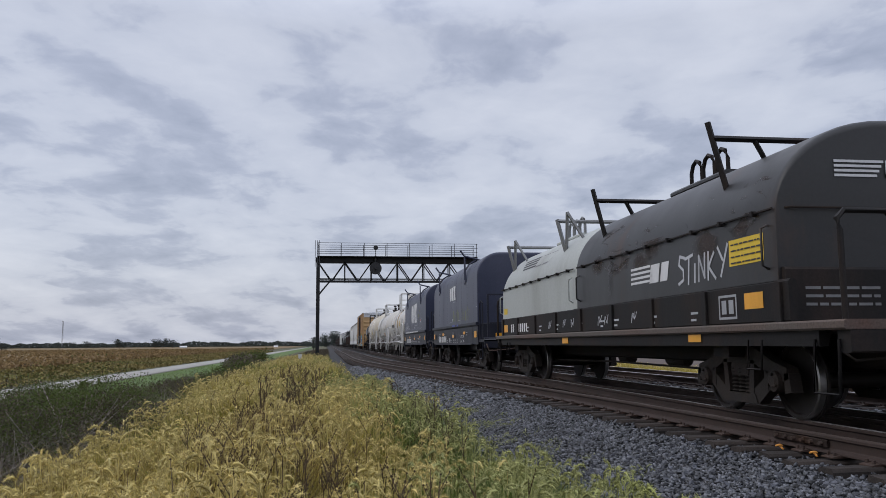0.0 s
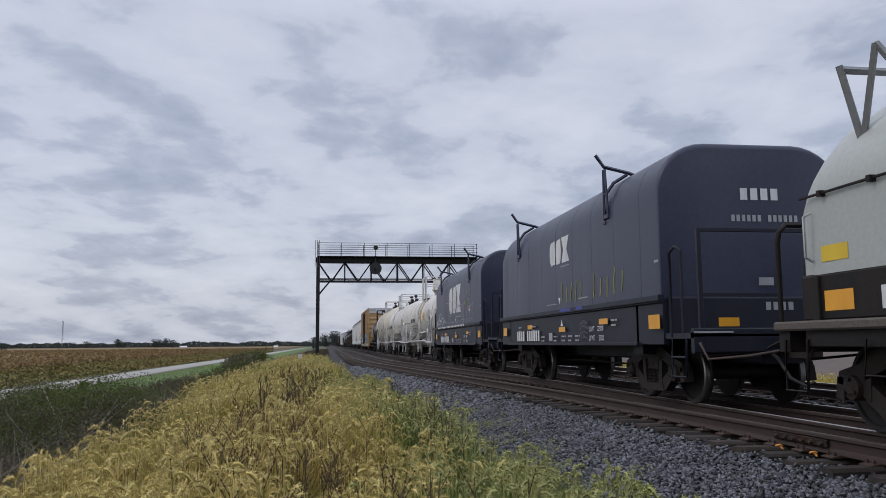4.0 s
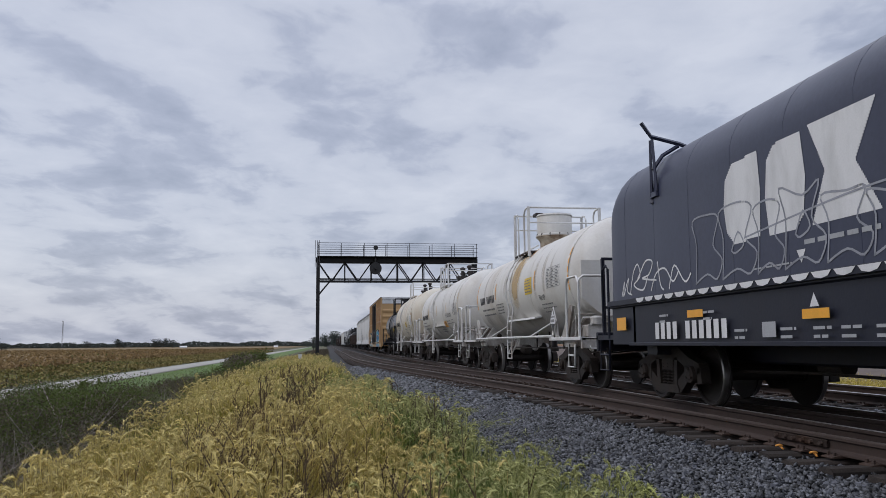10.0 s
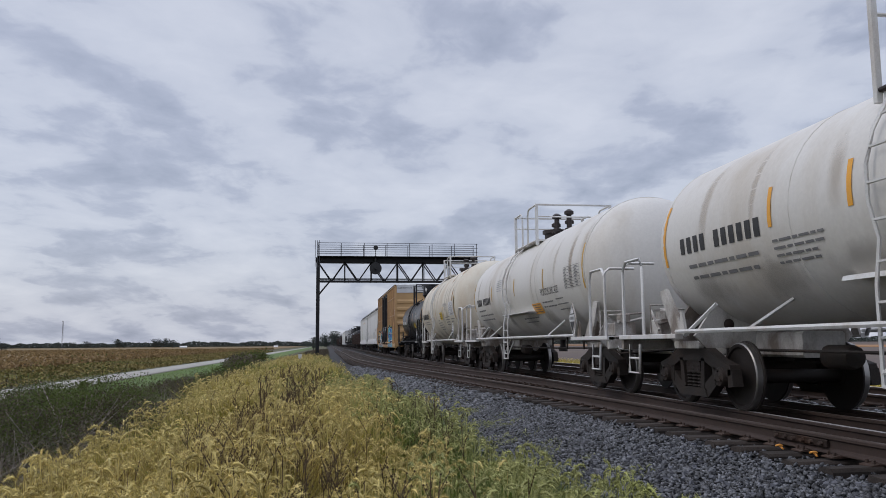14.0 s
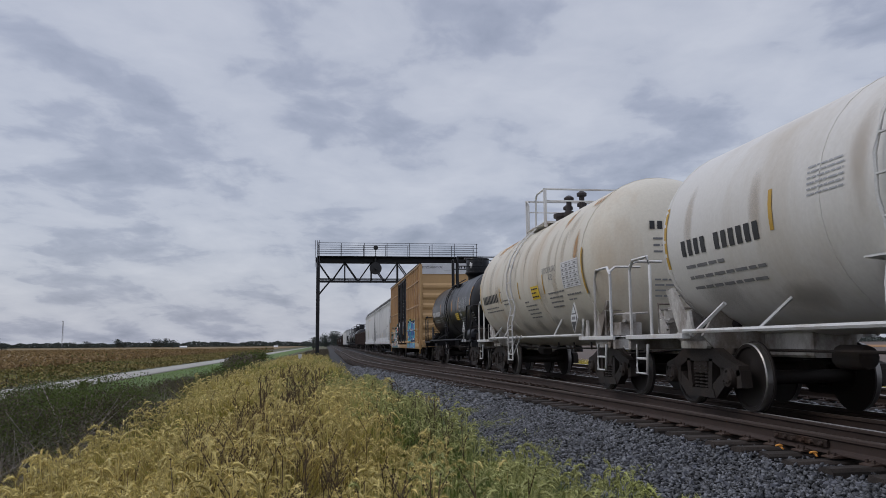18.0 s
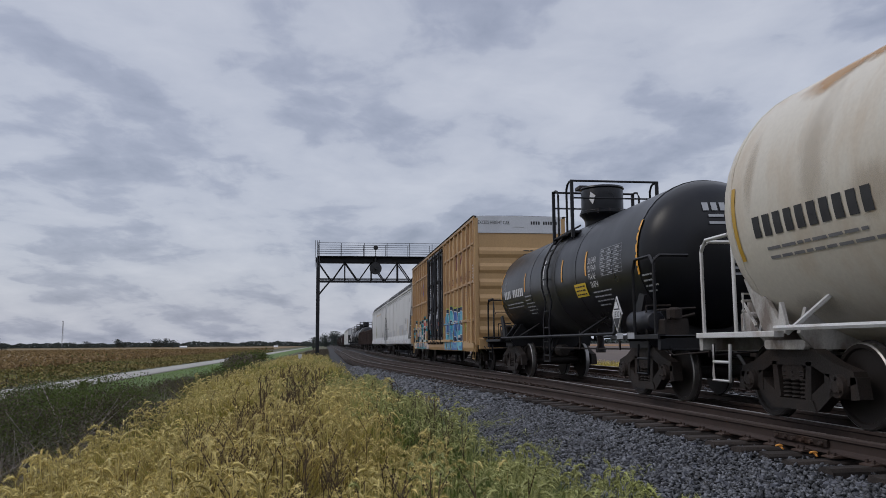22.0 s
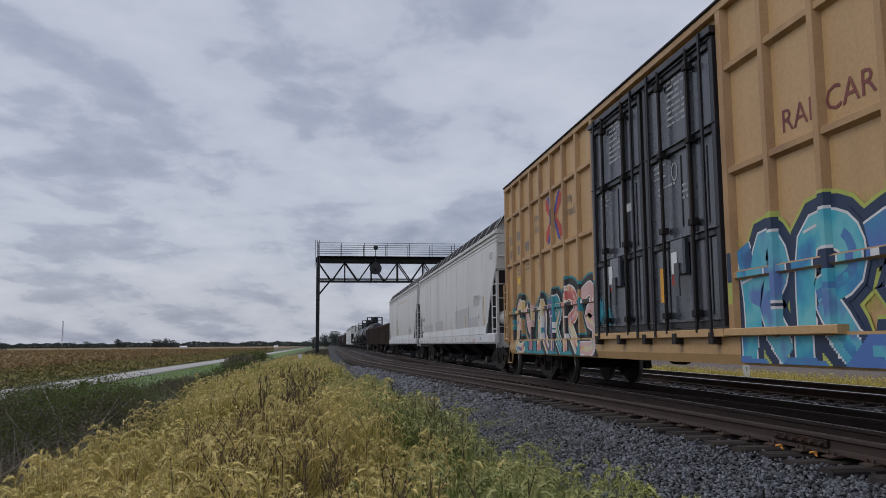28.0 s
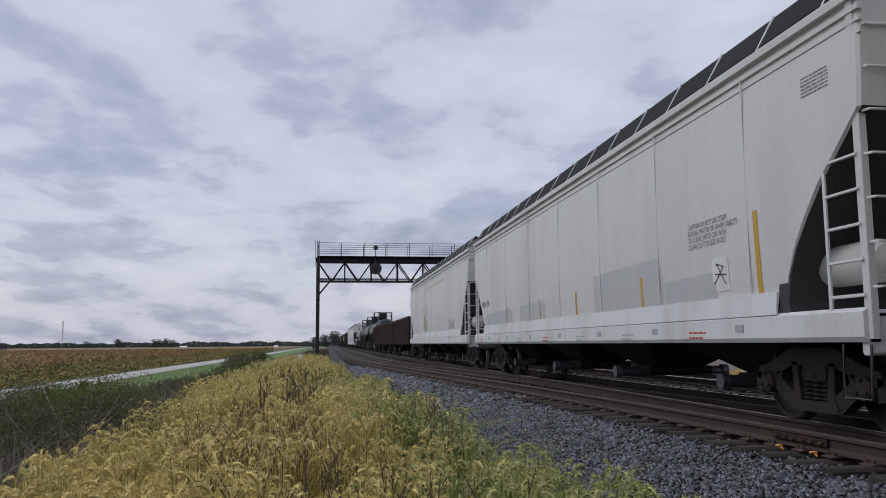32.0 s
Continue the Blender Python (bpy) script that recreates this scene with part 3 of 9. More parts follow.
# ---- signal bridge ----
def signal_bridge(Y, XL, XR, Z0, Z1):
    """Truss bridge with a walkway, railings and two round signal heads on lattice legs."""
    g = thing("signal_bridge", "black steel truss signal bridge with walkway railing across the tracks", "signal bridge", at=pose(0, Y, 0))
    base = -0.8
    for xp in (XL, XR):
        leg = Mesh()
        for sy in (-0.55, 0.55):
            leg.box(xp - 0.16, xp + 0.16, sy - 0.09, sy + 0.09, base, Z1)
        p = part("leg", leg, "black_steel", g, "tall black lattice leg")
        for i in range(10):
            za = base + 0.8 + i * 0.78
            part("lattice_bar", Mesh().tube([(xp, -0.5, za), (xp, 0.5, za + 0.75 * (1 if i % 2 else -1) + (0 if i % 2 else 0.75))], 0.03, 4), "black_steel", p)
        part("footing", Mesh().box(xp - 0.45, xp + 0.45, -0.95, 0.95, base - 0.4, base + 0.25), "bed", g, "concrete footing")
    for sy in (-0.55, 0.55):
        part("top_chord", Mesh().box(XL - 0.2, XR + 0.2, sy - 0.1, sy + 0.1, Z1 - 0.02, Z1 + 0.42), "black_steel", g)
        part("bottom_chord", Mesh().box(XL - 0.1, XR + 0.1, sy - 0.08, sy + 0.08, Z0 - 0.06, Z0 + 0.06), "black_steel", g)
        part("bottom_rail", Mesh().box(XL - 0.1, XR + 0.1, sy - 0.05, sy + 0.05, Z0 + 0.18, Z0 + 0.25), "black_steel", g)
        n = 12
        for i in range(n):
            xa, xb = XL + (XR - XL) * i / n, XL + (XR - XL) * (i + 1) / n
            a, b = ((xa, sy, Z1), (xb, sy, Z0)) if i % 2 == 0 else ((xa, sy, Z0), (xb, sy, Z1))
            part("diagonal", Mesh().tube([a, b], 0.052, 4), "black_steel", g)
            if i % 2:
                part("upright", Mesh().tube([(xb, sy, Z0), (xb, sy, Z1)], 0.05, 4), "black_steel", g)
    for xp, s in ((XL, 1), (XR, -1)):
        part("knee_brace", Mesh().tube([(xp, -0.55, Z0 - 1.35), (xp + s * 1.1, -0.55, Z0)], 0.07, 4), "black_steel", g)
    part("walkway", Mesh().box(XL - 0.1, XR + 0.1, -1.25, -0.45, Z1 + 0.42, Z1 + 0.50), "black_steel", g, "grating walkway")
    for sy in (-1.22, 0.5):
        for i, h in enumerate((0.40, 0.80, 1.20)):
            part("handrail", Mesh().tube([(XL - 0.1, sy, Z1 + 0.5 + h), (XR + 0.1, sy, Z1 + 0.5 + h)], 0.022, 5), "galv", g)
        for i in range(8):
            xp = XL + (XR - XL) * i / 7
            part("railing_post", Mesh().tube([(xp, sy, Z1 + 0.42), (xp, sy, Z1 + 1.72)], 0.032, 5), "galv", g)
    for i in range(3):
        part("ladder_rail", Mesh().tube([(XL - 0.25 + 0.18 * i, -1.3, Z0 + 1.2), (XL - 0.25 + 0.18 * i, -1.3, Z1 + 1.9)], 0.025, 5), "galv", g)
    xs = XL + (XR - XL) * 0.357
    sig = part("signal_target", Mesh(40).lathe([(0.0, -0.06), (0.53, -0.05), (0.56, 0.0), (0.53, 0.05), (0.0, 0.06)], "y", (xs, -1.15, Z1 - 0.62), 28), "signal", g, "large round black signal target")
    part("signal_hood", Mesh(40).lathe([(0.10, -0.3), (0.12, -0.06), (0.0, -0.06)], "y", (xs, -1.15, Z1 - 0.62), 14), "signal", sig)
    part("signal_bracket", Mesh().box(xs - 0.07, xs + 0.07, -1.12, -0.5, Z1 - 0.7, Z1 + 0.5), "signal", sig)
    up = part("small_signal", Mesh(40).lathe([(0.0, -0.06), (0.20, -0.05), (0.215, 0.0), (0.20, 0.05), (0.0, 0.06)], "y", (xs, -1.3, Z1 + 1.28), 20), "signal", g, "small round signal on the railing")
    part("signal_post", Mesh().tube([(xs, -1.26, Z1 + 0.45), (xs, -1.26, Z1 + 1.2)], 0.035, 5), "signal", up)
    return g


signal_bridge(75.0, -0.88, 13.75, 6.70, 8.45)


def marker_post(x, y, z, h, w):
    g = thing("marker_post", "short white painted track marker post standing in grass", "marker post", at=pose(x, y, z))
    part("post", Mesh().box(-w / 2, w / 2, -0.05, 0.05, -0.1, h, 0.02), "post_white", g)
    part("mark", Mesh().box(-w * 0.06, w * 0.06, -0.056, -0.05, h * 0.55, h * 0.75, 0.002), "paint_black", g)
    return g


marker_post(16.4, 30.2, -0.85, 1.05, 0.27)
marker_post(-1.95, 60.5, -0.75, 1.0, 0.26)

# ---- road, verge, fields ----
YFAR = [-300, -80, -20, 0, 15, 30, 45, 60, 80, 110, 160, 240, 400, 700, 1200, 2500]


def road_x(y):
    return -19.0 - 0.4 * math.sin(y / 60)


m = Mesh()
m.loft([[(road_x(y) - 1.75, y, -1.99), (road_x(y) + 1.75, y, -1.99), (road_x(y) + 1.7, y, -1.87), (road_x(y), y, -1.83), (road_x(y) - 1.7, y, -1.87)] for y in YFAR])
tagged(new("road", m.data("road", M["road"])), "narrow pale grey country road running beside the railway", "road", kind="structure")
v = Mesh()
v.loft([[(-17.0, y, -2.02), (-11.8, y, -2.20), (-11.8, y, -2.09), (-17.0, y, -1.90)] for y in YFAR])
tagged(new("grass_verge", v.data("grass_verge", M["verge"])), "strip of mown green grass between road and ditch", "grass", kind="structure")
M["crop_floor"] = material("dry_crop", (0.20, 0.132, 0.06), 0.95, 0, (0.15, 0.125, 0.05), 0.9, 0.35, 0.08, 0.8, (1, 0.35, 1))
v = Mesh()
v.loft([[(-4500, y, -2.3), (-33, y, -2.3), (-33, y, -1.62), (-60, y, -1.45), (-4500, y, -1.35)] for y in [-4000, -200, -20, 20, 60, 120, 300, 900, 4500]])
tagged(new("crop_field", v.data("crop_field", M["crop_floor"])), "wide field of ripe rust-brown crop", "field", kind="structure")
M["plough"] = material("bare_ploughed_soil", (0.088, 0.064, 0.052), 0.95, 0, (0.13, 0.095, 0.07), 0.8, 0.3, 0.05, 0.8, (1, 0.2, 1))
v = Mesh()
v.loft([[(21, y, -1.3), (4500, y, -1.5), (4500, y, -0.98), (21, y, -0.92)] for y in [-4000, -200, 0, 40, 100, 300, 900, 4500]])
tagged(new("ploughed_field", v.data("ploughed_field", M["plough"])), "bare brown ploughed field beyond the far track", "field", kind="structure")
M["stubble"] = material("orange_stubble", (0.30, 0.15, 0.055), 0.95, 0, (0.2, 0.13, 0.06), 0.7, 0.2, 0.05, 0.5, (1, 0.2, 1))
v = Mesh().loft([[(150, y, -1.3), (215, y, -1.3), (215, y, -0.80), (150, y, -0.80)] for y in [-200, 60, 300, 900, 2500]])
tagged(new("stubble_strip", v.data("stubble_strip", M["stubble"])), "strip of orange stubble across the bare field", "field", kind="structure")


# ---- freight car parts ----
RW = 0.457


def sideframe():
    """Cast three-piece side frame: bowed bottom, window for the springs, pedestal ends."""
    m = Mesh(40)
    x0, x1 = -0.075, 0.075
    top = [(-1.16, 0.50), (-1.12, 0.62), (-0.80, 0.70), (-0.42, 0.86), (0.42, 0.86), (0.80, 0.70), (1.12, 0.62), (1.16, 0.50)]
    m.prism(top + [(1.02, 0.46), (0.72, 0.54), (0.40, 0.66), (-0.40, 0.66), (-0.72, 0.54), (-1.02, 0.46)], "x", x0, x1)
    m.prism([(-0.40, 0.70), (-0.30, 0.70), (-0.24, 0.30), (-0.36, 0.22)], "x", x0, x1)
    m.prism([(0.30, 0.70), (0.40, 0.70), (0.36, 0.22), (0.24, 0.30)], "x", x0, x1)
    m.prism([(-0.98, 0.52), (-0.80, 0.60), (-0.36, 0.34), (-0.30, 0.16), (-0.46, 0.16)], "x", x0 * 0.9, x1 * 0.9)
    m.prism([(0.98, 0.52), (0.80, 0.60), (0.36, 0.34), (0.30, 0.16), (0.46, 0.16)], "x", x0 * 0.9, x1 * 0.9)
    m.prism([(-0.46, 0.16), (0.46, 0.16), (0.40, 0.28), (-0.40, 0.28)], "x", x0 * 1.15, x1 * 1.15)
    for s in (-1, 1):
        m.prism([(s * 1.16, 0.56), (s * 1.20, 0.34), (s * 1.06, 0.32), (s * 1.06, 0.56)], "x", x0, x1)
        m.prism([(s * 0.72, 0.58), (s * 0.70, 0.34), (s * 0.64, 0.34), (s * 0.62, 0.58)], "x", x0, x1)
    return m.data("side_frame", M["truck"])


def wheelset():
    m = Mesh(45)
    m.lathe([(0.0, -1.05), (0.085, -1.04), (0.085, -0.80), (0.095, -0.70), (0.09, 0.70), (0.085, 0.80), (0.085, 1.04), (0.0, 1.05)], "x", (0, 0, 0), 12)
    for s in (-1, 1):
        m.lathe([(0.095, s * 0.66), (0.13, s * 0.665), (0.15, s * 0.70), (0.34, s * 0.735), (0.40, s * 0.715), (RW, s * 0.72), (RW, s * 0.80), (0.44, s * 0.815), (0.40, s * 0.812), (0.385, s * 0.785), (0.20, s * 0.77), (0.14, s * 0.81), (0.095, s * 0.815)], "x", (0, 0, 0), 36)
        m.lathe([(0.40, s * 0.68), (RW + 0.026, s * 0.688), (RW + 0.024, s * 0.712), (RW, s * 0.722), (0.40, s * 0.722)], "x", (0, 0, 0), 36)
    me = m.data("wheelset", M["wheel"])
    me.materials.append(M["tread"])
    for p in me.polygons:
        r = math.hypot(p.center.y, p.center.z)
        if r > RW - 0.02 and 0.73 < abs(p.center.x) < 0.82:
            p.material_index = 1
    return me


def bearing_cap():
    m = Mesh(40)
    m.lathe([(0.0, -0.06), (0.06, -0.06), (0.075, -0.045), (0.12, -0.04), (0.13, -0.02), (0.13, 0.12), (0.0, 0.12)], "x", (0, 0, 0), 18)
    for k in range(3):
        a = radians(90 + 120 * k)
        m.lathe([(0.0, -0.07), (0.02, -0.07), (0.022, -0.04), (0.0, -0.04)], "x", (0, 0.085 * math.cos(a), 0.085 * math.sin(a)), 6)
    return m.data("bearing_cap", M["truck"])


def spring_nest():
    m = Mesh(60)
    for yy in (-0.17, 0.0, 0.17):
        prof = [(0.0, 0.0)]
        for k in range(7):
            z = k * 0.048
            prof += [(0.062, z + 0.006), (0.074, z + 0.018), (0.062, z + 0.032), (0.045, z + 0.04)]
        prof += [(0.0, 0.34)]
        m.lathe(prof, "z", (0, yy, 0.28), 12)
    return m.data("spring", M["truck"])


def bolster():
    m = Mesh()
    m.box(-1.06, 1.06, -0.22, 0.22, 0.50, 0.66, 0.03)
    m.box(-0.35, 0.35, -0.30, 0.30, 0.62, 0.76, 0.03)
    for s in (-1, 1):
        m.box(-0.62, 0.62, s * 0.40 - 0.06, s * 0.40 + 0.06, 0.34, 0.46)
        m.tube([(-0.5, s * 0.5, 0.42), (0.5, s * 0.5, 0.42)], 0.035)
        for x in (-0.72, 0.72):
            m.box(x - 0.05, x + 0.05, s * 0.40 - 0.03, s * 0.40 + 0.05, 0.30, 0.60)
    return m.data("truck", M["truck"])


TRUCK = dict(frame=sideframe(), wheels=wheelset(), cap=bearing_cap(), spring=spring_nest(), bolster=bolster())
WHEELSETS = []
WB = 0.889


def truck(car, y, rolls=True):
    t = part("truck", TRUCK["bolster"], "truck", car, "grimy four-wheel freight truck", at=pose(0, y, 0))
    for s in (-1, 1):
        part("side_frame", TRUCK["frame"], "truck", t, at=pose(s * 1.0, 0, 0))
        part("spring", TRUCK["spring"], "truck", t, at=pose(s * 1.0, 0, 0))
        for e in (-1, 1):
            part("bearing_cap", TRUCK["cap"], "truck", t, at=pose(s * 1.08, e * WB, RW, 0, 0, 0 if s < 0 else 180))
    for e in (-1, 1):
        w = part("wheelset", TRUCK["wheels"], "wheel", t, at=pose(0, e * WB, RW + 0.003))
        if rolls:
            WHEELSETS.append(w)
    return t


def coupler(car, y, s, z=0.86):
    """Knuckle coupler, cut lever and air hose at one end; s: -1 front, 1 rear."""
    m = Mesh()
    m.box(-0.09, 0.09, min(y, y - s * 0.75), max(y, y - s * 0.75), z - 0.08, z + 0.08, 0.03)
    m.prism([(-0.17, y - s * 0.12), (-0.19, y + s * 0.08), (-0.06, y + s * 0.20), (0.02, y + s * 0.06), (0.14, y + s * 0.18), (0.19, y - s * 0.05), (0.12, y - s * 0.16)], "z", z - 0.15, z + 0.15)
    c = part("coupler", m, "truck", car, "rusty knuckle coupler")
    part("air_hose", Mesh(60).tube([(-0.32, y - s * 0.35, z - 0.05), (-0.33, y - s * 0.12, z - 0.16), (-0.28, y + s * 0.08, z - 0.42), (-0.16, y + s * 0.22, z - 0.52), (-0.05, y + s * 0.26, z - 0.46)], 0.026, 7), "rubber", c, "drooping black air hose")
    part("cut_lever", Mesh(60).tube([(-1.35, y - s * 0.42, z - 0.02), (-1.3, y - s * 0.28, z - 0.12), (-0.5, y - s * 0.24, z - 0.06), (-0.12, y - s * 0.08, z + 0.16)], 0.016, 6), "truck", c)


def on_side(y0, z0, x):
    """Places drawing coordinates (along, up) on a flat side that faces the camera's side of the train."""
    return lambda a, b: (-x, y0 - a, z0 + b)


def on_tank(y0, z0, R, zc, lift=0.006):
    """The same on a round tank: up runs round the shell."""
    def f(a, b):
        p = math.asin(max(-1, min(1, (z0 - zc) / R))) + b / R
        return (-(R + lift) * math.cos(p), y0 - a, zc + (R + lift) * math.sin(p))
    return f


def on_section(y0, z0, sec, lift=0.004):
    """On a hood of section sec: the side follows its outline."""
    right = [p for p in sec if p[0] >= 0]
    right = sorted(right, key=lambda p: p[1])
    zs, xs = [p[1] for p in right], [p[0] for p in right]
    return lambda a, b: (-float(np.interp(z0 + b, zs, xs)) - lift, y0 - a, z0 + b)


def on_front(x0, z0, y):
    return lambda a, b: (x0 + a, y, z0 + b)


def on_head(x0, z0, ht, head, R, zc, lift=0.012):
    """On the dished head of a tank, at its end towards the camera."""
    def f(a, b):
        r = min(0.98, math.hypot(x0 + a, z0 + b - zc) / R) ** (1 / 0.9)
        return (x0 + a, -ht - head * math.sqrt(1 - r * r) - lift, z0 + b)
    return f


def rect(a0, b0, a1, b1, n=1):
    return [[(a0, b0 + (b1 - b0) * i / n), (a1, b0 + (b1 - b0) * i / n), (a1, b0 + (b1 - b0) * (i + 1) / n), (a0, b0 + (b1 - b0) * (i + 1) / n)] for i in range(n)]


def decal(car, name, mat, polys, place, label=""):
    m = Mesh()
    sheet = len(polys) > 1 and all(q[0] == p[3] and q[1] == p[2] for p, q in zip(polys, polys[1:]) if len(p) == 4) and all(len(p) == 4 for p in polys)
    if sheet:
        # one bent strip
        m.add([place(a, b) for p in polys for a, b in p[:2]] + [place(a, b) for a, b in (polys[-1][3], polys[-1][2])], [(2 * i, 2 * i + 1, 2 * i + 3, 2 * i + 2) for i in range(len(polys))])
        polys = []
    for i, p in enumerate(polys):
        lift = 0.0005 * (i % 7)
        m.add([(lambda q: (q[0] - lift, q[1] - lift * 0.2, q[2]))(place(a, b)) for a, b in p], [tuple(range(len(p)))])
    me = bpy.data.meshes.new(name)
    me.from_pydata(m.v, [], m.f)
    me.materials.append(M[mat])
    return part(name, me, mat, car, label)


def print_lines(lines, h, gap, seed=0, w=None):
    """Unreadable small print: rows of word-long bars. lines: row lengths."""
    rnd = random.Random(seed)
    out = []
    for i, L in enumerate(lines):
        a, b = 0.0, -i * (h + gap)
        while a < L - 0.02:
            q = min(L - a, rnd.uniform(2.0, 6.0) * h * 0.8)
            out += rect(a, b, a + q, b + h * 0.62)
            a += q + h * 0.6
    return out


def fleet_number(car, n, h, w, gap, skip, mat, place, label):
    """An unlettered vehicle number: one upright bar for every character, the first carrying the rest."""
    first = None
    for i in range(n):
        if i in skip:
            continue
        a0 = i * (w + gap)
        pts = [(a0, 0), (a0 + w, 0), (a0 + w, h * 0.5), (a0 + w, h), (a0, h), (a0, h * 0.5)]
        m = bpy.data.meshes.new("numeral_bar")
        m.from_pydata([place(a, b) for a, b in pts], [], [(0, 1, 2, 5), (5, 2, 3, 4)])
        m.materials.append(M[mat])
        if first is None:
            first = part("fleet_number", m, mat, car, label)
        else:
            part("numeral_bar", m, mat, first)
    return first


def lettering(car, text, size, mat, place, name="lettering", label="", squeeze=1.0, width=None):
    c = bpy.data.curves.new("text", "FONT")
    c.body, c.size, c.resolution_u = text, size, 2
    tmp = bpy.data.objects.new("text", c)
    me = bpy.data.meshes.new_from_object(tmp)
    bpy.data.objects.remove(tmp)
    if width:
        squeeze = width / max(v.co.x for v in me.vertices)
    for v in me.vertices:
        v.co = place(v.co.x * squeeze, v.co.y)
    me.name = name
    me.materials.clear()
    me.materials.append(M[mat])
    return part(name, me, mat, car, label)


def stroke(pts, w):
    """A brush line of even width through drawing points."""
    out = []
    for (a0, b0), (a1, b1) in zip(pts, pts[1:]):
        d = math.hypot(a1 - a0, b1 - b0) or 1e-6
        nx, ny, ex, ey = -(b1 - b0) / d * w / 2, (a1 - a0) / d * w / 2, (a1 - a0) / d * w / 3, (b1 - b0) / d * w / 3
        out.append([(a0 + nx - ex, b0 + ny - ey), (a0 - nx - ex, b0 - ny - ey), (a1 - nx + ex, b1 - ny + ey), (a1 + nx + ex, b1 + ny + ey)])
    return out


def curve_pts(pts, n=5):
    """Smooth line through points."""
    out = []
    P = [pts[0]] + list(pts) + [pts[-1]]
    for i in range(1, len(P) - 2):
        for k in range(n):
            t = k / n
            out.append(tuple(0.5 * (2 * P[i][d] + (P[i + 1][d] - P[i - 1][d]) * t + (2 * P[i - 1][d] - 5 * P[i][d] + 4 * P[i + 1][d] - P[i + 2][d]) * t * t + (3 * P[i][d] - P[i - 1][d] - 3 * P[i + 1][d] + P[i + 2][d]) * t ** 3) for d in (0, 1)))
    return out + [pts[-1]]


def grab(car, pts, r=0.014, mat="under_black", name="grab_iron"):
    return part(name, Mesh(60).tube(pts, r, 6), mat, car)


def ladder(car, x, y0, y1, z0, z1, rungs, mat, r=0.017, name="ladder"):
    lad = part(name, Mesh().tube([(x, y0, z0), (x, y0, z1)], r * 1.2, 5).tube([(x, y1, z0), (x, y1, z1)], r * 1.2, 5), mat, car)
    for i in range(rungs):
        z = z0 + (z1 - z0) * (i + 0.3) / rungs
        part("rung", Mesh().tube([(x, y0, z), (x, y1, z)], r, 5), mat, lad)
    return lad


TRAIN = []


def freight_car(name, label, u, category="freight car"):
    c = thing(name, label, category, group="cars of the freight train")
    TRAIN.append((c, u))
    return c


# ---- coil cars ----
def arch(hw, z0, zs, zt, n=10, flat=0.0):
    """Half-round hood section: upright to zs, then an elliptic arch to zt."""
    right = [(hw, z0), (hw * 0.995, zs)] + [(flat + (hw - flat) * math.cos(t), zs + (zt - zs) * math.sin(t)) for t in (math.pi / 2 * i / n for i in range(1, n + 1))]
    left = [(-x, z) for x, z in reversed(right)]
    return right + (left if flat > 0.01 else left[1:])


def hood(car, name, mat, y0, y1, sec, z0, rims, label):
    prof = sec
    zt = max(z for _, z in prof)
    rings = []
    cuts = [0, 0.03, 0.12, 0.25, 0.45, 0.7]
    near, far = rims
    ys = [(y0 + near * c / 0.7, c, near) for c in cuts] + [(y0 + (y1 - y0) * k / 8, 9, near) for k in range(1, 8)] + [(y1 - far * c / 0.7, c, far) for c in reversed(cuts)]
    for y, c, rim in ys:
        t = 1.0 if c > 0.69 else math.sqrt(max(0.0, 1 - (1 - c / 0.7) ** 2))
        k = 1 - (1 - t) * rim / (zt - z0)
        w = 1 - (1 - t) * 0.065 * rim
        rings.append([(x * w, y, z0 + (z - z0) * k) for x, z in prof])
    return part(name, Mesh(35).loft(rings), mat, car, label)


def coil_underframe(car, mat, half, tcs, zb, rolls=True):
    tc = tcs[1]
    part("centre_sill", Mesh().box(-0.32, 0.32, -half, half, 0.62, zb, 0.03), mat, car)
    part("brake_cylinder", Mesh(40).lathe([(0, -0.28), (0.12, -0.26), (0.13, -0.16), (0.13, 0.2), (0.06, 0.28), (0, 0.28)], "y", (-0.12, 1.4, 0.62), 14), "truck", car)
    part("brake_rod", Mesh().tube([(-0.55, -tc + 1, 0.5), (-0.6, 1.0, 0.55), (-0.5, tc - 1, 0.5)], 0.02), "truck", car)
    part("air_reservoir", Mesh(40).lathe([(0, -0.42), (0.10, -0.38), (0.14, -0.26), (0.14, 0.26), (0.10, 0.38), (0, 0.42)], "y", (-0.15, -1.2, 0.62), 14), "truck", car)
    for s, y in zip((-1, 1), tcs):
        truck(car, y, rolls)
        coupler(car, s * (half + 0.55), s)
        part("bolster_web", Mesh().box(-1.3, 1.3, y - 0.2, y + 0.2, 0.74, zb, 0.03), mat, car)


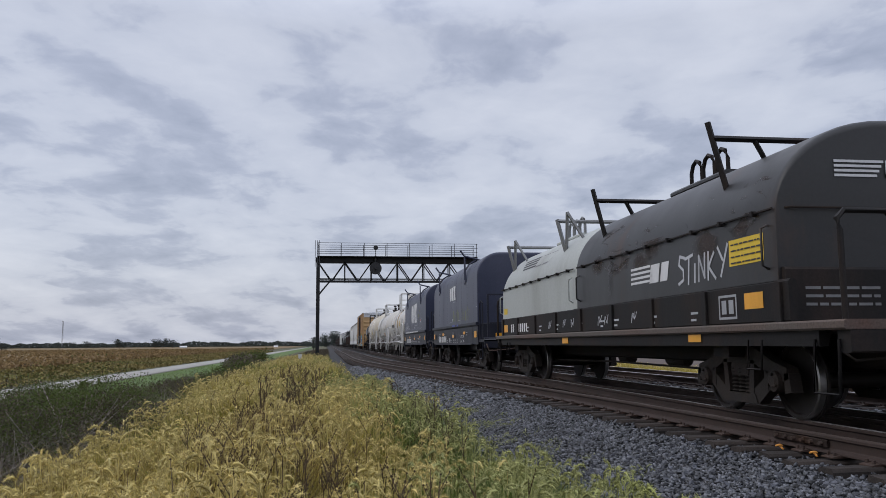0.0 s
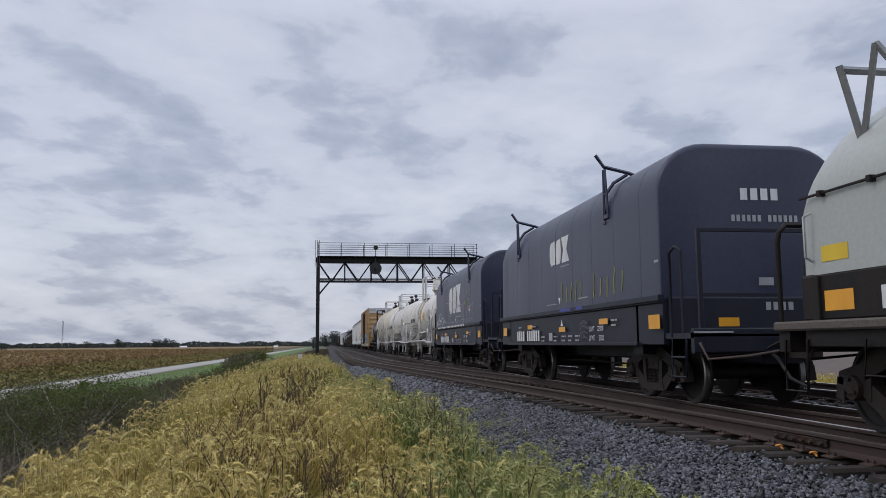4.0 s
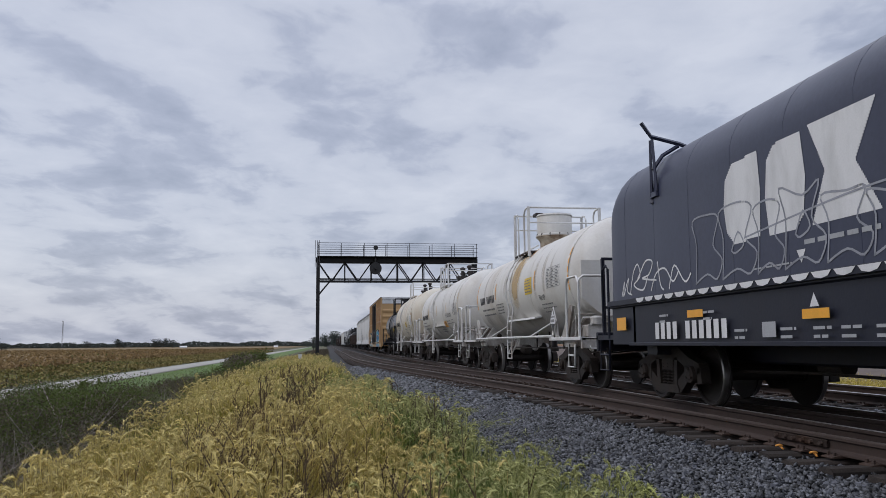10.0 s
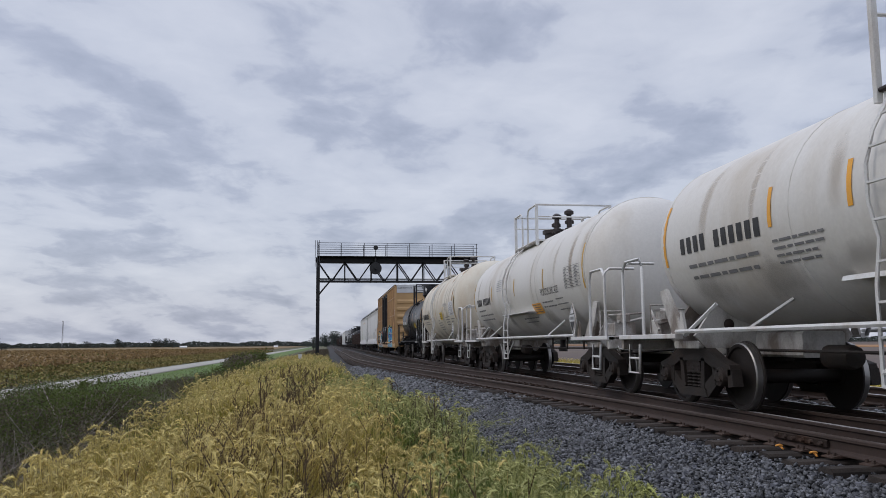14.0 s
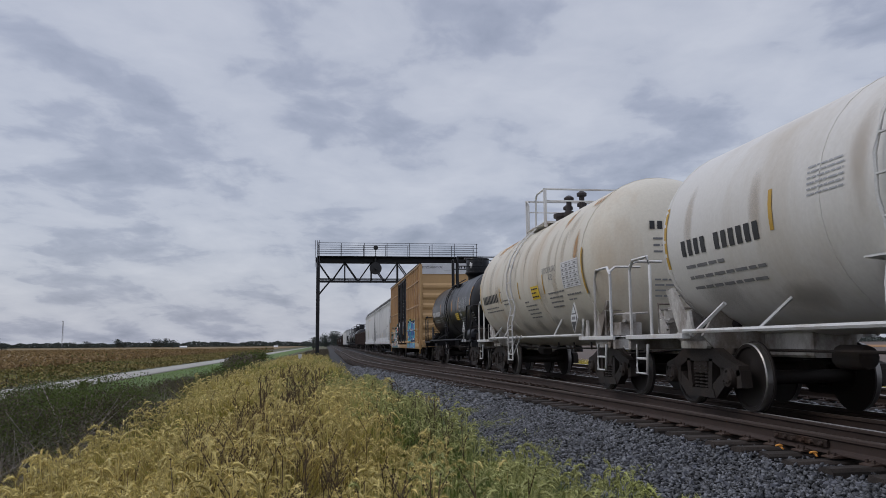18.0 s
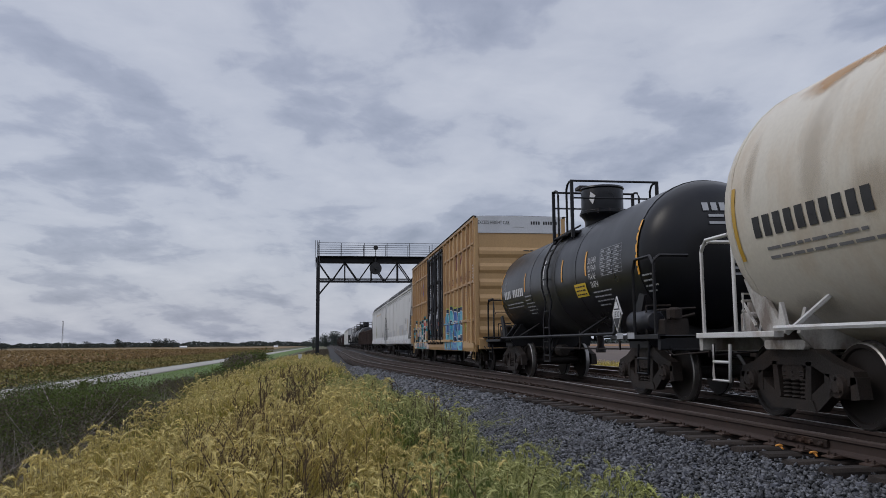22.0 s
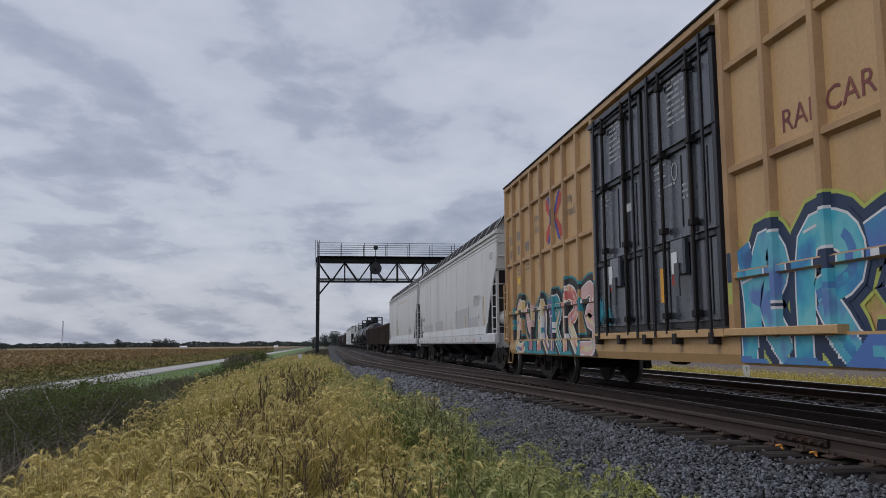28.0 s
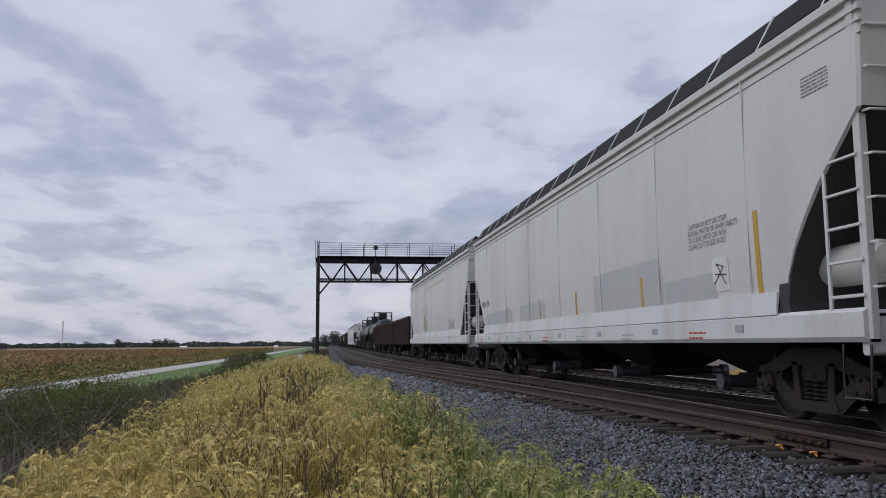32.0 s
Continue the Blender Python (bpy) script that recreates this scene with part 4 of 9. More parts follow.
def first_coil_car():
    c = freight_car("coil_car", "coil steel freight car with one charcoal and one pale grey hood", 15.03)
    half = 8.0
    coil_underframe(c, "under_black", 7.5, (-5.05, 6.5), 1.0)
    part("deck", Mesh().box(-1.56, 1.56, -half, half, 1.04, 1.14, 0.02), "deck", c, "long worn deck ledge")
    for s in (-1, 1):
        part("side_sill", Mesh().prism([(s * 1.40, 0.88), (s * 1.50, 0.88), (s * 1.50, 1.05), (s * 1.36, 1.05)], "y", -half + 0.5, half - 0.5), "under_black", c)
        part("trough_side", Mesh().box(s * 1.43 - 0.05, s * 1.43 + 0.05, -6.98, 7.55, 1.13, 1.61), "under_black", c)
        for k in range(9):
            part("side_stake", Mesh().box(s * 1.49 - 0.03, s * 1.49 + 0.03, -6.8 + k * 1.76 - 0.06, -6.8 + k * 1.76 + 0.06, 1.13, 1.58), "under_black", c)
    part("trough_end", Mesh().box(-1.42, 1.42, -6.84, -6.74, 1.13, 1.75), "under_black", c)
    part("trough_end", Mesh().box(-1.42, 1.42, 7.5, 7.6, 1.13, 1.75), "under_black", c)
    sec = arch(1.47, 1.60, 2.32, 3.48, 12)
    h1 = hood(c, "hood", "char_hood", -6.76, 0.52, sec, 1.6, (0.10, 0.10), "charcoal rounded coil hood with rust stains")
    h2 = hood(c, "hood", "pale_hood", 0.54, 7.58, sec, 1.6, (0.62, 0.62), "pale grey rounded coil hood")
    for h, mat, ya, yb in ((h1, "char_hood", -6.75, 0.42), (h2, "pale_hood", 0.64, 7.5)):
        part("tie_rod", Mesh().tube([(-1.49, ya, 2.41), (-1.49, yb, 2.41)], 0.015, 5), "under_black", h)
        n = 9
        for k in range(n):
            y = ya + (yb - ya) * (k + 0.5) / n
            part("latch", Mesh().box(-1.525, -1.46, y - 0.025, y + 0.03, 2.375, 2.435), "under_black", h)
        for k in range(2):
            y = ya + 0.15 if k == 0 else yb - 0.15
            grab(h, [(-1.47, y, 2.24), (-1.55, y, 2.20), (-1.55, y, 1.78), (-1.47, y, 1.74)], 0.016, mat)
        ext = (ya + 1.45, yb - 1.05) if mat == "char_hood" else (ya + 1.3, yb - 0.7)
        for k, y in enumerate(ext):
            fr = Mesh()
            for sx in (-1, 1):
                if mat == "char_hood":
                    fr.tube([(sx * 1.22, y, 2.80), (sx * 1.46, y + 0.02, 3.80)], 0.045, 4)
                    fr.tube([(sx * 0.82, y, 3.56), (sx * 0.70, y, 3.34)], 0.04, 4)
                else:
                    fr.tube([(sx * 1.22, y, 2.84), (sx * 1.42, y, 3.62)], 0.045, 4)
                    fr.tube([(sx * 1.22, y, 2.84), (sx * 1.30, y - 0.38, 3.72)], 0.035, 4)
                    fr.tube([(sx * 1.30, y - 0.38, 3.72), (sx * 1.02, y - 0.62, 3.12)], 0.035, 4)
            fr.tube([(-1.40, y, 3.58), (1.40, y, 3.58)], 0.042, 4)
            part("lifting_frame", fr, "under_black" if mat == "char_hood" else "zinc", h, "stacking frame with leaning posts")
        ym = (ya + yb) / 2 + 0.6
        for k in (-0.45, 0.0, 0.45):
            part("lifting_eye", Mesh(60).tube([(-0.10 + 0, ym + k - 0.20, 3.52), (-0.10, ym + k - 0.20, 3.84), (-0.1, ym + k - 0.12, 3.98), (-0.1, ym + k, 4.03), (-0.1, ym + k + 0.12, 3.98), (-0.1, ym + k + 0.20, 3.84), (-0.1, ym + k + 0.2, 3.52)], 0.038, 6), "under_black" if mat == "char_hood" else "zinc", h)
        part("roof_walk", Mesh().box(-0.35, 0.35, ym - 1.0, ym + 1.0, 3.48, 3.58), mat, h)
    # charcoal hood markings
    P = on_side
    decal(c, "warning_panel", "yellow", rect(0, 0, 0.80, 0.32), on_section(-5.70, 1.85, sec), "yellow warning panel with small print")
    decal(c, "small_print", "paint_black", print_lines([0.70] * 4, 0.03, 0.045, 3), on_section(-5.75, 2.10, sec, 0.008))
    for i in range(4):
        decal(c, "logo_stripe", "paint_white", rect(0, 0, 0.80 + 0.05 * i, 0.038), on_section(-2.42, 2.08 - i * 0.075, sec))
    decal(c, "logo_block", "paint_white", [[(0, 0), (0.34, 0), (0.41, 0.28), (0.07, 0.28)], [(0.40, 0), (0.66, 0), (0.74, 0.28), (0.48, 0.28)]], on_section(-3.18, 1.83, sec))
    word = [[(0.25, 0.42), (0.08, 0.46), (0.04, 0.32), (0.2, 0.22), (0.2, 0.06), (0.02, 0.0)], [(0.28, 0.40), (0.55, 0.44)], [(0.42, 0.42), (0.38, -0.02)], [(0.62, 0.28), (0.60, 0.0)], [(0.74, 0.0), (0.76, 0.4), (0.94, 0.04), (0.96, 0.42)], [(1.08, 0.42), (1.06, 0.0)], [(1.26, 0.4), (1.08, 0.2), (1.30, 0.0)], [(1.38, 0.46), (1.52, 0.26)], [(1.68, 0.48), (1.46, 0.02)]]
    decal(c, "sprayed_word", "paint_faded", [q for w in word for q in stroke([(a * 0.86, b * 0.84) for a, b in w], 0.042)], on_section(-4.22, 1.74, sec), "white sprayed graffiti word")
    rs = random.Random(8)
    for i in range(3):
        decal(c, "faint_tag", "paint_chalk", [q for k in range(4) for q in stroke(curve_pts([(rs.uniform(0, 0.07), 0.13 * k), (rs.uniform(0.08, 0.17), 0.13 * k + 0.03), (rs.uniform(0, 0.05), 0.13 * k + 0.09), (rs.uniform(0.1, 0.18), 0.13 * k + 0.14)], 3), 0.012)], on_section(-1.30 - 0.05 * i, 1.76 + 0.04 * i, sec, 0.005 + 0.002 * i), "faint chalky scrawl")
    # bleeding rust on the charcoal hood
    for k in range(15):
        y, z, w, hh = rs.uniform(-6.0, 0.0), rs.uniform(1.64, 2.3), rs.uniform(0.4, 1.0), rs.uniform(0.4, 0.9)
        n = 16
        decal(c, "rust_patch", "hood_rust", [[(w * 1.5 * (0.5 + 0.5 * math.cos(2 * math.pi * i / n) * rs.uniform(0.6, 1.1)), hh * (0.5 + 0.5 * math.sin(2 * math.pi * i / n) * rs.uniform(0.6, 1.1))) for i in range(n)]], on_section(y, z, sec, 0.0035), "brown rust patch bleeding through")
    for k, y in enumerate((-1.1, -0.75, -2.4, 0.9, 1.5, 2.6)):
        P0 = on_side(y, 1.24, 1.487)
        decal(c, "chalk_mark", "paint_faded", [q for j in range(2) for q in stroke(curve_pts([(rs.uniform(0, 0.05), rs.uniform(0, 0.05)), (rs.uniform(0.02, 0.12), 0.16), (rs.uniform(0.1, 0.2), rs.uniform(0, 0.08)), (rs.uniform(0.16, 0.26), 0.18)], 3), 0.016)], P0, "small chalk scribble")
    decal(c, "inspection_panel", "paint_silver", [q for f in ([(0, 0), (0.42, 0), (0.42, 0.27), (0, 0.27), (0, 0)],) for q in stroke(f, 0.03)] + rect(0.06, 0.05, 0.18, 0.22) + rect(0.24, 0.05, 0.36, 0.22), P(-5.42, 1.22, 1.485))
    decal(c, "reflector", "amber", rect(0, 0, 0.42, 0.19), P(-6.04, 1.31, 1.485))
    for k, y in enumerate((-4.6, -3.2, -1.6, -0.9, 0.4, 2.0, 3.4, 4.6)):
        decal(c, "stencil", "paint_faded", print_lines([0.24, 0.16], 0.05, 0.04, k), P(y, 1.30, 1.485))
    fleet_number(c, 9, 0.21, 0.13, 0.075, (2,), "paint_white", P(6.33, 1.22, 1.485), "white fleet number")
    decal(c, "reflector", "amber", rect(0, 0, 0.45, 0.20), P(7.17, 1.23, 1.485))
    decal(c, "reflector", "amber", rect(0, 0, 0.38, 0.10), P(-4.55, 0.93, 1.515))
    decal(c, "reflector", "amber", rect(0, 0, 0.42, 0.13), P(1.45, 0.92, 1.515))
    decal(c, "reflector", "yellow", rect(0, 0, 0.42, 0.16), on_section(7.2, 1.72, sec))
    for i in range(4):
        decal(c, "logo_stripe", "paint_black", rect(0.09 * i, 0, 1.5 + 0.02 * i, 0.045), on_section(5.75, 3.02 - i * 0.075, sec, 0.006))
    decal(c, "logo_block", "paint_grey", [[(0, 0), (0.6, 0), (0.78, 0.28), (0.2, 0.28)], [(0.68, 0), (1.15, 0), (1.3, 0.1), (1.42, 0.28), (0.86, 0.28)]], on_section(4.2, 2.77, sec, 0.006))
    # end facing the camera
    F = on_front
    for i in range(4):
        decal(c, "logo_stripe", "paint_white", rect(0, 0, 0.62 - 0.03 * i, 0.03), F(-0.72, 2.95 - 0.055 * i, -6.775))
    decal(c, "logo_block", "paint_white", rect(0, 0, 0.18, 0.2) + rect(0.22, 0, 0.42, 0.2), F(-0.08, 2.78, -6.775))
    for i in range(3):
        decal(c, "small_print", "paint_grey", print_lines([0.9], 0.05, 0, i + 5), F(-1.2, 1.50 - i * 0.09, -6.846))
    grab(c, [(-1.35, -6.74, 2.42), (-1.3, -6.81, 2.42), (0.9, -6.81, 2.42)], 0.014, "under_black")
    for s in (-1, 1):
        e = s * half
        part("end_sill", Mesh().box(-1.5, 1.5, min(e, e - s * 0.2), max(e, e - s * 0.2), 0.82, 1.06), "under_black", c)
        for sx in (-1, 1):
            grab(c, [(sx * 0.9, e - s * 0.06, 1.1), (sx * 0.9, e - s * 0.06, 2.0), (sx * 0.9, e - s * 0.1, 2.12), (sx * 0.98, e - s * 0.1, 2.2), (sx * 1.42, e - s * 0.1, 2.2), (sx * 1.5, e - s * 0.1, 2.12), (sx * 1.5, e - s * 0.06, 2.0), (sx * 1.5, e - s * 0.06, 1.1)], 0.032, "under_black", "handrail")
            grab(c, [(sx * 1.52, e - s * 0.15, 0.95), (sx * 1.54, e - s * 0.15, 0.42), (sx * 1.54, e - s * 0.55, 0.42), (sx * 1.52, e - s * 0.55, 0.95)], 0.018, "under_black", "stirrup_step")
            grab(c, [(sx * 1.55, e - s * 1.5, 0.95), (sx * 1.57, e - s * 1.5, 0.62), (sx * 1.57, e - s * 1.8, 0.62), (sx * 1.55, e - s * 1.8, 0.95)], 0.015, "under_black", "stirrup_step")
    return c


def long_hood_car(u, label, big_logo, tag, half_body, posts):
    c = freight_car("coil_car", label, u)
    hb = half_body
    coil_underframe(c, "navy_body", hb + 0.6, (-4.0, 4.3), 1.0)
    for s in (-1, 1):
        part("side_sill", Mesh().prism([(s * 1.38, 0.90), (s * 1.50, 0.90), (s * 1.50, 1.50), (s * 1.54, 1.52), (s * 1.54, 1.57), (s * 1.38, 1.57)], "y", -hb, hb), "navy_body", c, "deep side sill")
        part("sill_flange", Mesh().box(s * 1.52 - 0.045, s * 1.52 + 0.045, -hb + 0.9, hb - 0.9, 0.88, 0.93), "navy_body", c)
        part("hood_skirt", Mesh().box(s * 1.53 - 0.05, s * 1.53 + 0.05, -hb - 0.02, hb + 0.02, 1.54, 1.63), "navy_body", c)
        for e in (-1, 1):
            part("end_web", Mesh().box(s * 1.45 - 0.05, s * 1.45 + 0.07, e * (hb - 1.0) - 0.05, e * (hb - 1.0) + 0.05, 0.9, 1.5), "navy_body", c)
    sec = arch(1.52, 1.56, 3.16, 3.95, 8, 0.72)
    h = hood(c, "hood", "navy_hood", -hb, hb, sec, 1.56, (0.10, 0.5), "tall blue-black sheet hood with rounded shoulders")
    for k in range(9):
        y = -hb + 0.75 + (2 * hb - 1.5) * k / 8
        part("seam", Mesh().prism([(x * 1.0012, z + 0.001) for x, z in sec[:7]] + [(x * 0.996, z - 0.004) for x, z in reversed(sec[:7])], "y", y - 0.008, y + 0.008), "navy_hood", h)
        part("seam", Mesh().prism([(-x * 1.0012, z + 0.001) for x, z in sec[:7]] + [(-x * 0.996, z - 0.004) for x, z in reversed(sec[:7])], "y", y - 0.008, y + 0.008), "navy_hood", h)
    for s in (-1, 1):
        y = posts[0] if s < 0 else posts[1]
        for sx in (-1, 1):
            fr = Mesh()
            for d in (-1, 1):
                fr.tube([(sx * 1.53, y + d * 0.10, 3.12), (sx * 1.55, y + d * 0.035, 3.98)], 0.024, 4)
            fr.box(sx * 1.53 - 0.02, sx * 1.53 + 0.02, y - 0.12, y + 0.12, 3.10, 3.18)
            fr.tube([(sx * 1.70, y, 4.24), (sx * 1.55, y, 4.03), (sx * 1.10, y, 3.93), (sx * 0.90, y, 3.86)], 0.034, 4)
            fr.tube([(sx * 1.54, y, 3.52), (sx * 1.38, y, 3.74), (sx * 1.12, y, 3.90)], 0.03, 4)
            fr.tube([(sx * 1.50, y + 0.12, 3.10), (sx * 1.53, y + 0.12, 3.02)], 0.03, 4)
            part("lifting_bracket", fr, "navy_hood", h, "stacking bracket with slotted post")
    for k in (-0.35, 0.35):
        part("lifting_eye", Mesh(60).tube([(0.0, k - 0.28, 3.92), (0.0, k - 0.22, 4.1), (0, k, 4.2), (0, k + 0.22, 4.1), (0, k + 0.28, 3.92)], 0.05, 6), "navy_hood", h)
    part("top_pad", Mesh().box(-0.5, 0.5, -1.0, 1.0, 3.92, 4.0), "navy_hood", h)
    P = on_side
    s = big_logo
    y0 = 1.37 if s > 1.2 else 0.46
    z0 = 2.10 if s > 1.2 else 2.60
    x = 0
    H = lambda y, z, x=0: on_section(y, z, sec)

    def word_shape(k):
        """Three heavy plain slabs, the last one waisted."""
        o = [[(0.12, 0.0), (0.03, 0.12), (0.0, 0.34), (0.03, 0.58), (0.12, 0.70), (0.42, 0.72), (0.44, 0.40), (0.42, 0.02)], [(0.52, 0.0), (0.49, 0.30), (0.52, 0.60), (0.60, 0.71), (0.86, 0.72), (0.89, 0.38), (0.86, 0.10), (0.78, 0.0)], [(0.93, 0.0), (1.06, 0.37), (0.93, 0.74), (1.47, 0.74), (1.30, 0.37), (1.47, 0.0)]]
        return [[(a * k, b * k * (0.72 if k > 1.2 else 0.74)) for a, b in q] for q in o]
    for q in word_shape(s):
        # sliced level by level, so that it lies on the curve of the hood
        lo, hi = min(b for _, b in q), max(b for _, b in q)
        quads = []
        for i in range(40):
            b0, b1 = lo + (hi - lo) * i / 40, lo + (hi - lo) * (i + 1) / 40
            bm = (b0 + b1) / 2 + 1e-5
            xs = sorted(p[0] + (r[0] - p[0]) * (bm - p[1]) / (r[1] - p[1]) for p, r in zip(q, q[1:] + q[:1]) if (p[1] > bm) != (r[1] > bm))
            for xa, xb in zip(xs[::2], xs[1::2]):
                quads.append([(xa, b0), (xb, b0), (xb, b1), (xa, b1)])
        flat_quads = Mesh()
        for p in quads:
            flat_quads.add([H(y0, z0, x)(a, b) for a, b in p], [(0, 1, 2, 3)])
        logo = bpy.data.meshes.new("logo_block")
        logo.from_pydata(flat_quads.v, [], flat_quads.f)
        logo.materials.append(M["paint_white"])
        part("logo_block", logo, "paint_white", c, "large white block logo")
    decal(c, "small_print", "paint_silver", print_lines([0.6 * s], 0.04 * s, 0, 4), H(y0 - 0.85 * s, z0 - 0.09 * s, x))
    # side sill markings
    X = 1.546
    fleet_number(c, 11, 0.24, 0.135, 0.07, (4,), "paint_white", P(3.57, 0.98, X), "white fleet number")
    lettering(c, "LD LMT", 0.135, "paint_white", P(-2.2, 1.14, X), squeeze=0.7)
    lettering(c, "LT WT", 0.135, "paint_white", P(-2.2, 0.97, X), squeeze=0.8)
    lettering(c, "229000", 0.135, "paint_white", P(-2.68, 1.14, X), squeeze=0.8)
    lettering(c, "57000", 0.135, "paint_white", P(-2.76, 0.97, X), squeeze=0.8)
    for y, z in ((2.47, 1.26), (-0.22, 1.16), (-2.78, 1.255)):
        decal(c, "reflector", "amber", rect(0, 0, 0.46, 0.10), P(y, z, X), "amber reflective plate")
    for e in (-1, 1):
        decal(c, "reflector", "amber", rect(0, 0, 0.42, 0.21), P(5.15 if e > 0 else -5.08, 1.13, X + 0.01), "amber reflective plate")
    decal(c, "arrow", "paint_white", [[(0, 0), (0.16, 0), (0.08, 0.14)]], P(-0.36, 1.28, X))
    decal(c, "square_label", "paint_silver", rect(0, 0, 0.28, 0.17), P(0.57, 0.98, X))
    for k, y in enumerate((3.4, 2.0, 1.2, 0.2, -0.4, -0.85, -1.35, -3.4)):
        decal(c, "stencil", "paint_silver", print_lines([0.30, 0.24], 0.05, 0.035, k + 20), P(y, 1.05 if k in (2, 3, 4, 5, 6) else 1.3, X))
    decal(c, "arrow", "paint_white", [[(0, 0.14), (0.16, 0.14), (0.08, 0)]], H(-0.15, 1.74, x))
    decal(c, "small_print", "paint_silver", print_lines([0.8], 0.03, 0, 9), H(0.75, 1.75, x))
    decal(c, "small_print", "paint_silver", print_lines([0.6], 0.04, 0, 10), H(-1.55, 1.78, x))
    tag(c, P, H)
    # end towards the camera
    F = on_front
    fleet_number(c, 4, 0.18, 0.115, 0.05, (), "paint_white", F(-0.20, 3.07, -hb - 0.008), "painted end number")
    fleet_number(c, 13, 0.10, 0.055, 0.03, (6,), "paint_silver", F(-0.36, 2.74, -hb - 0.008), "painted end number")
    decal(c, "label_plate", "paint_silver", rect(0, 0, 0.24, 0.12), F(0.03, 1.77, -hb - 0.012), "pale label plate")
    fleet_number(c, 4, 0.12, 0.08, 0.04, (), "paint_silver", F(0.10, 1.40, -hb - 0.054), "painted end number")
    decal(c, "small_print", "paint_silver", print_lines([0.16], 0.06, 0, 5), P(-5.3, 2.12, 1.526))
    for e in (-1, 1):
        end = e * (hb + 0.95)
        part("end_platform", Mesh().box(-1.48, 1.48, min(end, e * hb), max(end, e * hb), 0.98, 1.06), "navy_body", c)
        part("end_sill", Mesh().box(-1.48, 1.48, min(end, end - e * 0.1), max(end, end - e * 0.1), 0.78, 1.12), "navy_body", c)
        part("end_panel", Mesh().box(-1.42, 1.42, e * hb - 0.05, e * hb + 0.05, 1.0, 1.6), "navy_body", c)
        decal(c, "reflector", "amber", rect(0, 0, 0.30, 0.12), F(-1.12, 1.14, end - 0.006 if e < 0 else end - 0.11), "amber reflective plate")
        for sx in (-1, 1):
            ym = e * (hb + 0.40)
            grab(c, [(sx * 1.48, ym - e * 0.16, 1.0), (sx * 1.48, ym - e * 0.16, 2.22), (sx * 1.46, ym, 2.3), (sx * 1.46, ym + e * 0.18, 2.22), (sx * 1.46, ym + e * 0.18, 1.0)], 0.024, "navy_body", "corner_handrail")
            for zz in (0.45, 0.72):
                grab(c, [(sx * 1.47, ym - e * 0.16, 0.98), (sx * 1.49, ym - e * 0.16, zz), (sx * 1.49, ym + e * 0.3, zz), (sx * 1.47, ym + e * 0.3, 0.98)], 0.02, "navy_body", "stirrup_step")
            part("end_post", Mesh().box(sx * 1.34 - 0.03, sx * 1.34 + 0.03, end - e * 0.06 - 0.03, end - e * 0.06 + 0.03, 1.06, 2.48), "navy_body", c)
            part("step_edge", Mesh().box(sx * 1.20 - 0.28, sx * 1.20 + 0.28, min(end, end + e * 0.02), max(end, end + e * 0.02), 1.05, 1.075), "paint_silver", c, "worn pale step edge")
        part("handrail", Mesh().box(-1.36, 1.36, end - e * 0.06 - 0.025, end - e * 0.06 + 0.025, 2.45, 2.50), "navy_body", c)
        part("end_gate", Mesh().box(-1.30, -0.2, end - e * 0.06 - 0.012, end - e * 0.06 + 0.012, 1.55, 1.60), "navy_body", c)
        part("cut_lever", Mesh(60).tube([(-1.42, end + e * 0.04, 0.92), (-1.36, end + e * 0.14, 0.70), (-0.8, end + e * 0.16, 0.74), (-0.2, end + e * 0.10, 0.82)], 0.02, 6), "deck", c, "rusty brown uncoupling lever")
        part("hand_brake", Mesh(40).lathe([(0.20, -0.02), (0.23, 0.0), (0.20, 0.02), (0.18, 0.0)], "y", (0.7, end - e * 0.15, 1.9), 16), "navy_body", c)
    return c


def tag_plain(c, P, H):
    """Two unlettered rows of lime spray bars along the lower hood, and a round chalk drawing on the sill."""
    rnd = random.Random(6)
    L = []
    for x0, n, step in ((0.0, 5, 0.32), (2.05, 5, 0.36)):
        for k in range(n):
            a, h = x0 + k * step, rnd.uniform(0.30, 0.46)
            L.append([(a, rnd.uniform(-0.03, 0.04)), (a + rnd.uniform(0.0, 0.04), h * 0.5), (a + rnd.uniform(0.02, 0.08), h)])
    tagged(decal(c, "spray_tag", "lime", [q for s in L for q in stroke(curve_pts(s, 4), 0.045)], H(-0.42, 1.76), "thin lime sprayed bars"), kind="stuff")
    decal(c, "scuff", "royal", [[(0, 0), (0.8, 0.0), (0.75, 0.05), (0.1, 0.06)], [(1.1, 0), (1.6, 0), (1.5, 0.06), (1.2, 0.05)]], P(-0.4, 1.57, 1.584))
    rs = random.Random(3)
    rings = [[(0.26 + r * math.cos(t) * rs.uniform(0.9, 1.1), 0.19 + r * 0.7 * math.sin(t)) for t in (k * 0.45 for k in range(12))] for r in (0.24, 0.17, 0.1)]
    lines = rings + [[(0.04, 0.1 * k), (0.26, 0.06 + 0.09 * k), (0.5, 0.1 * k)] for k in range(4)]
    tagged(decal(c, "chalk_drawing", "paint_chalk", [q for s in lines for q in stroke(s, 0.014)], P(-1.65, 1.0, 1.549), "round chalk scribble on the sill"), kind="stuff")


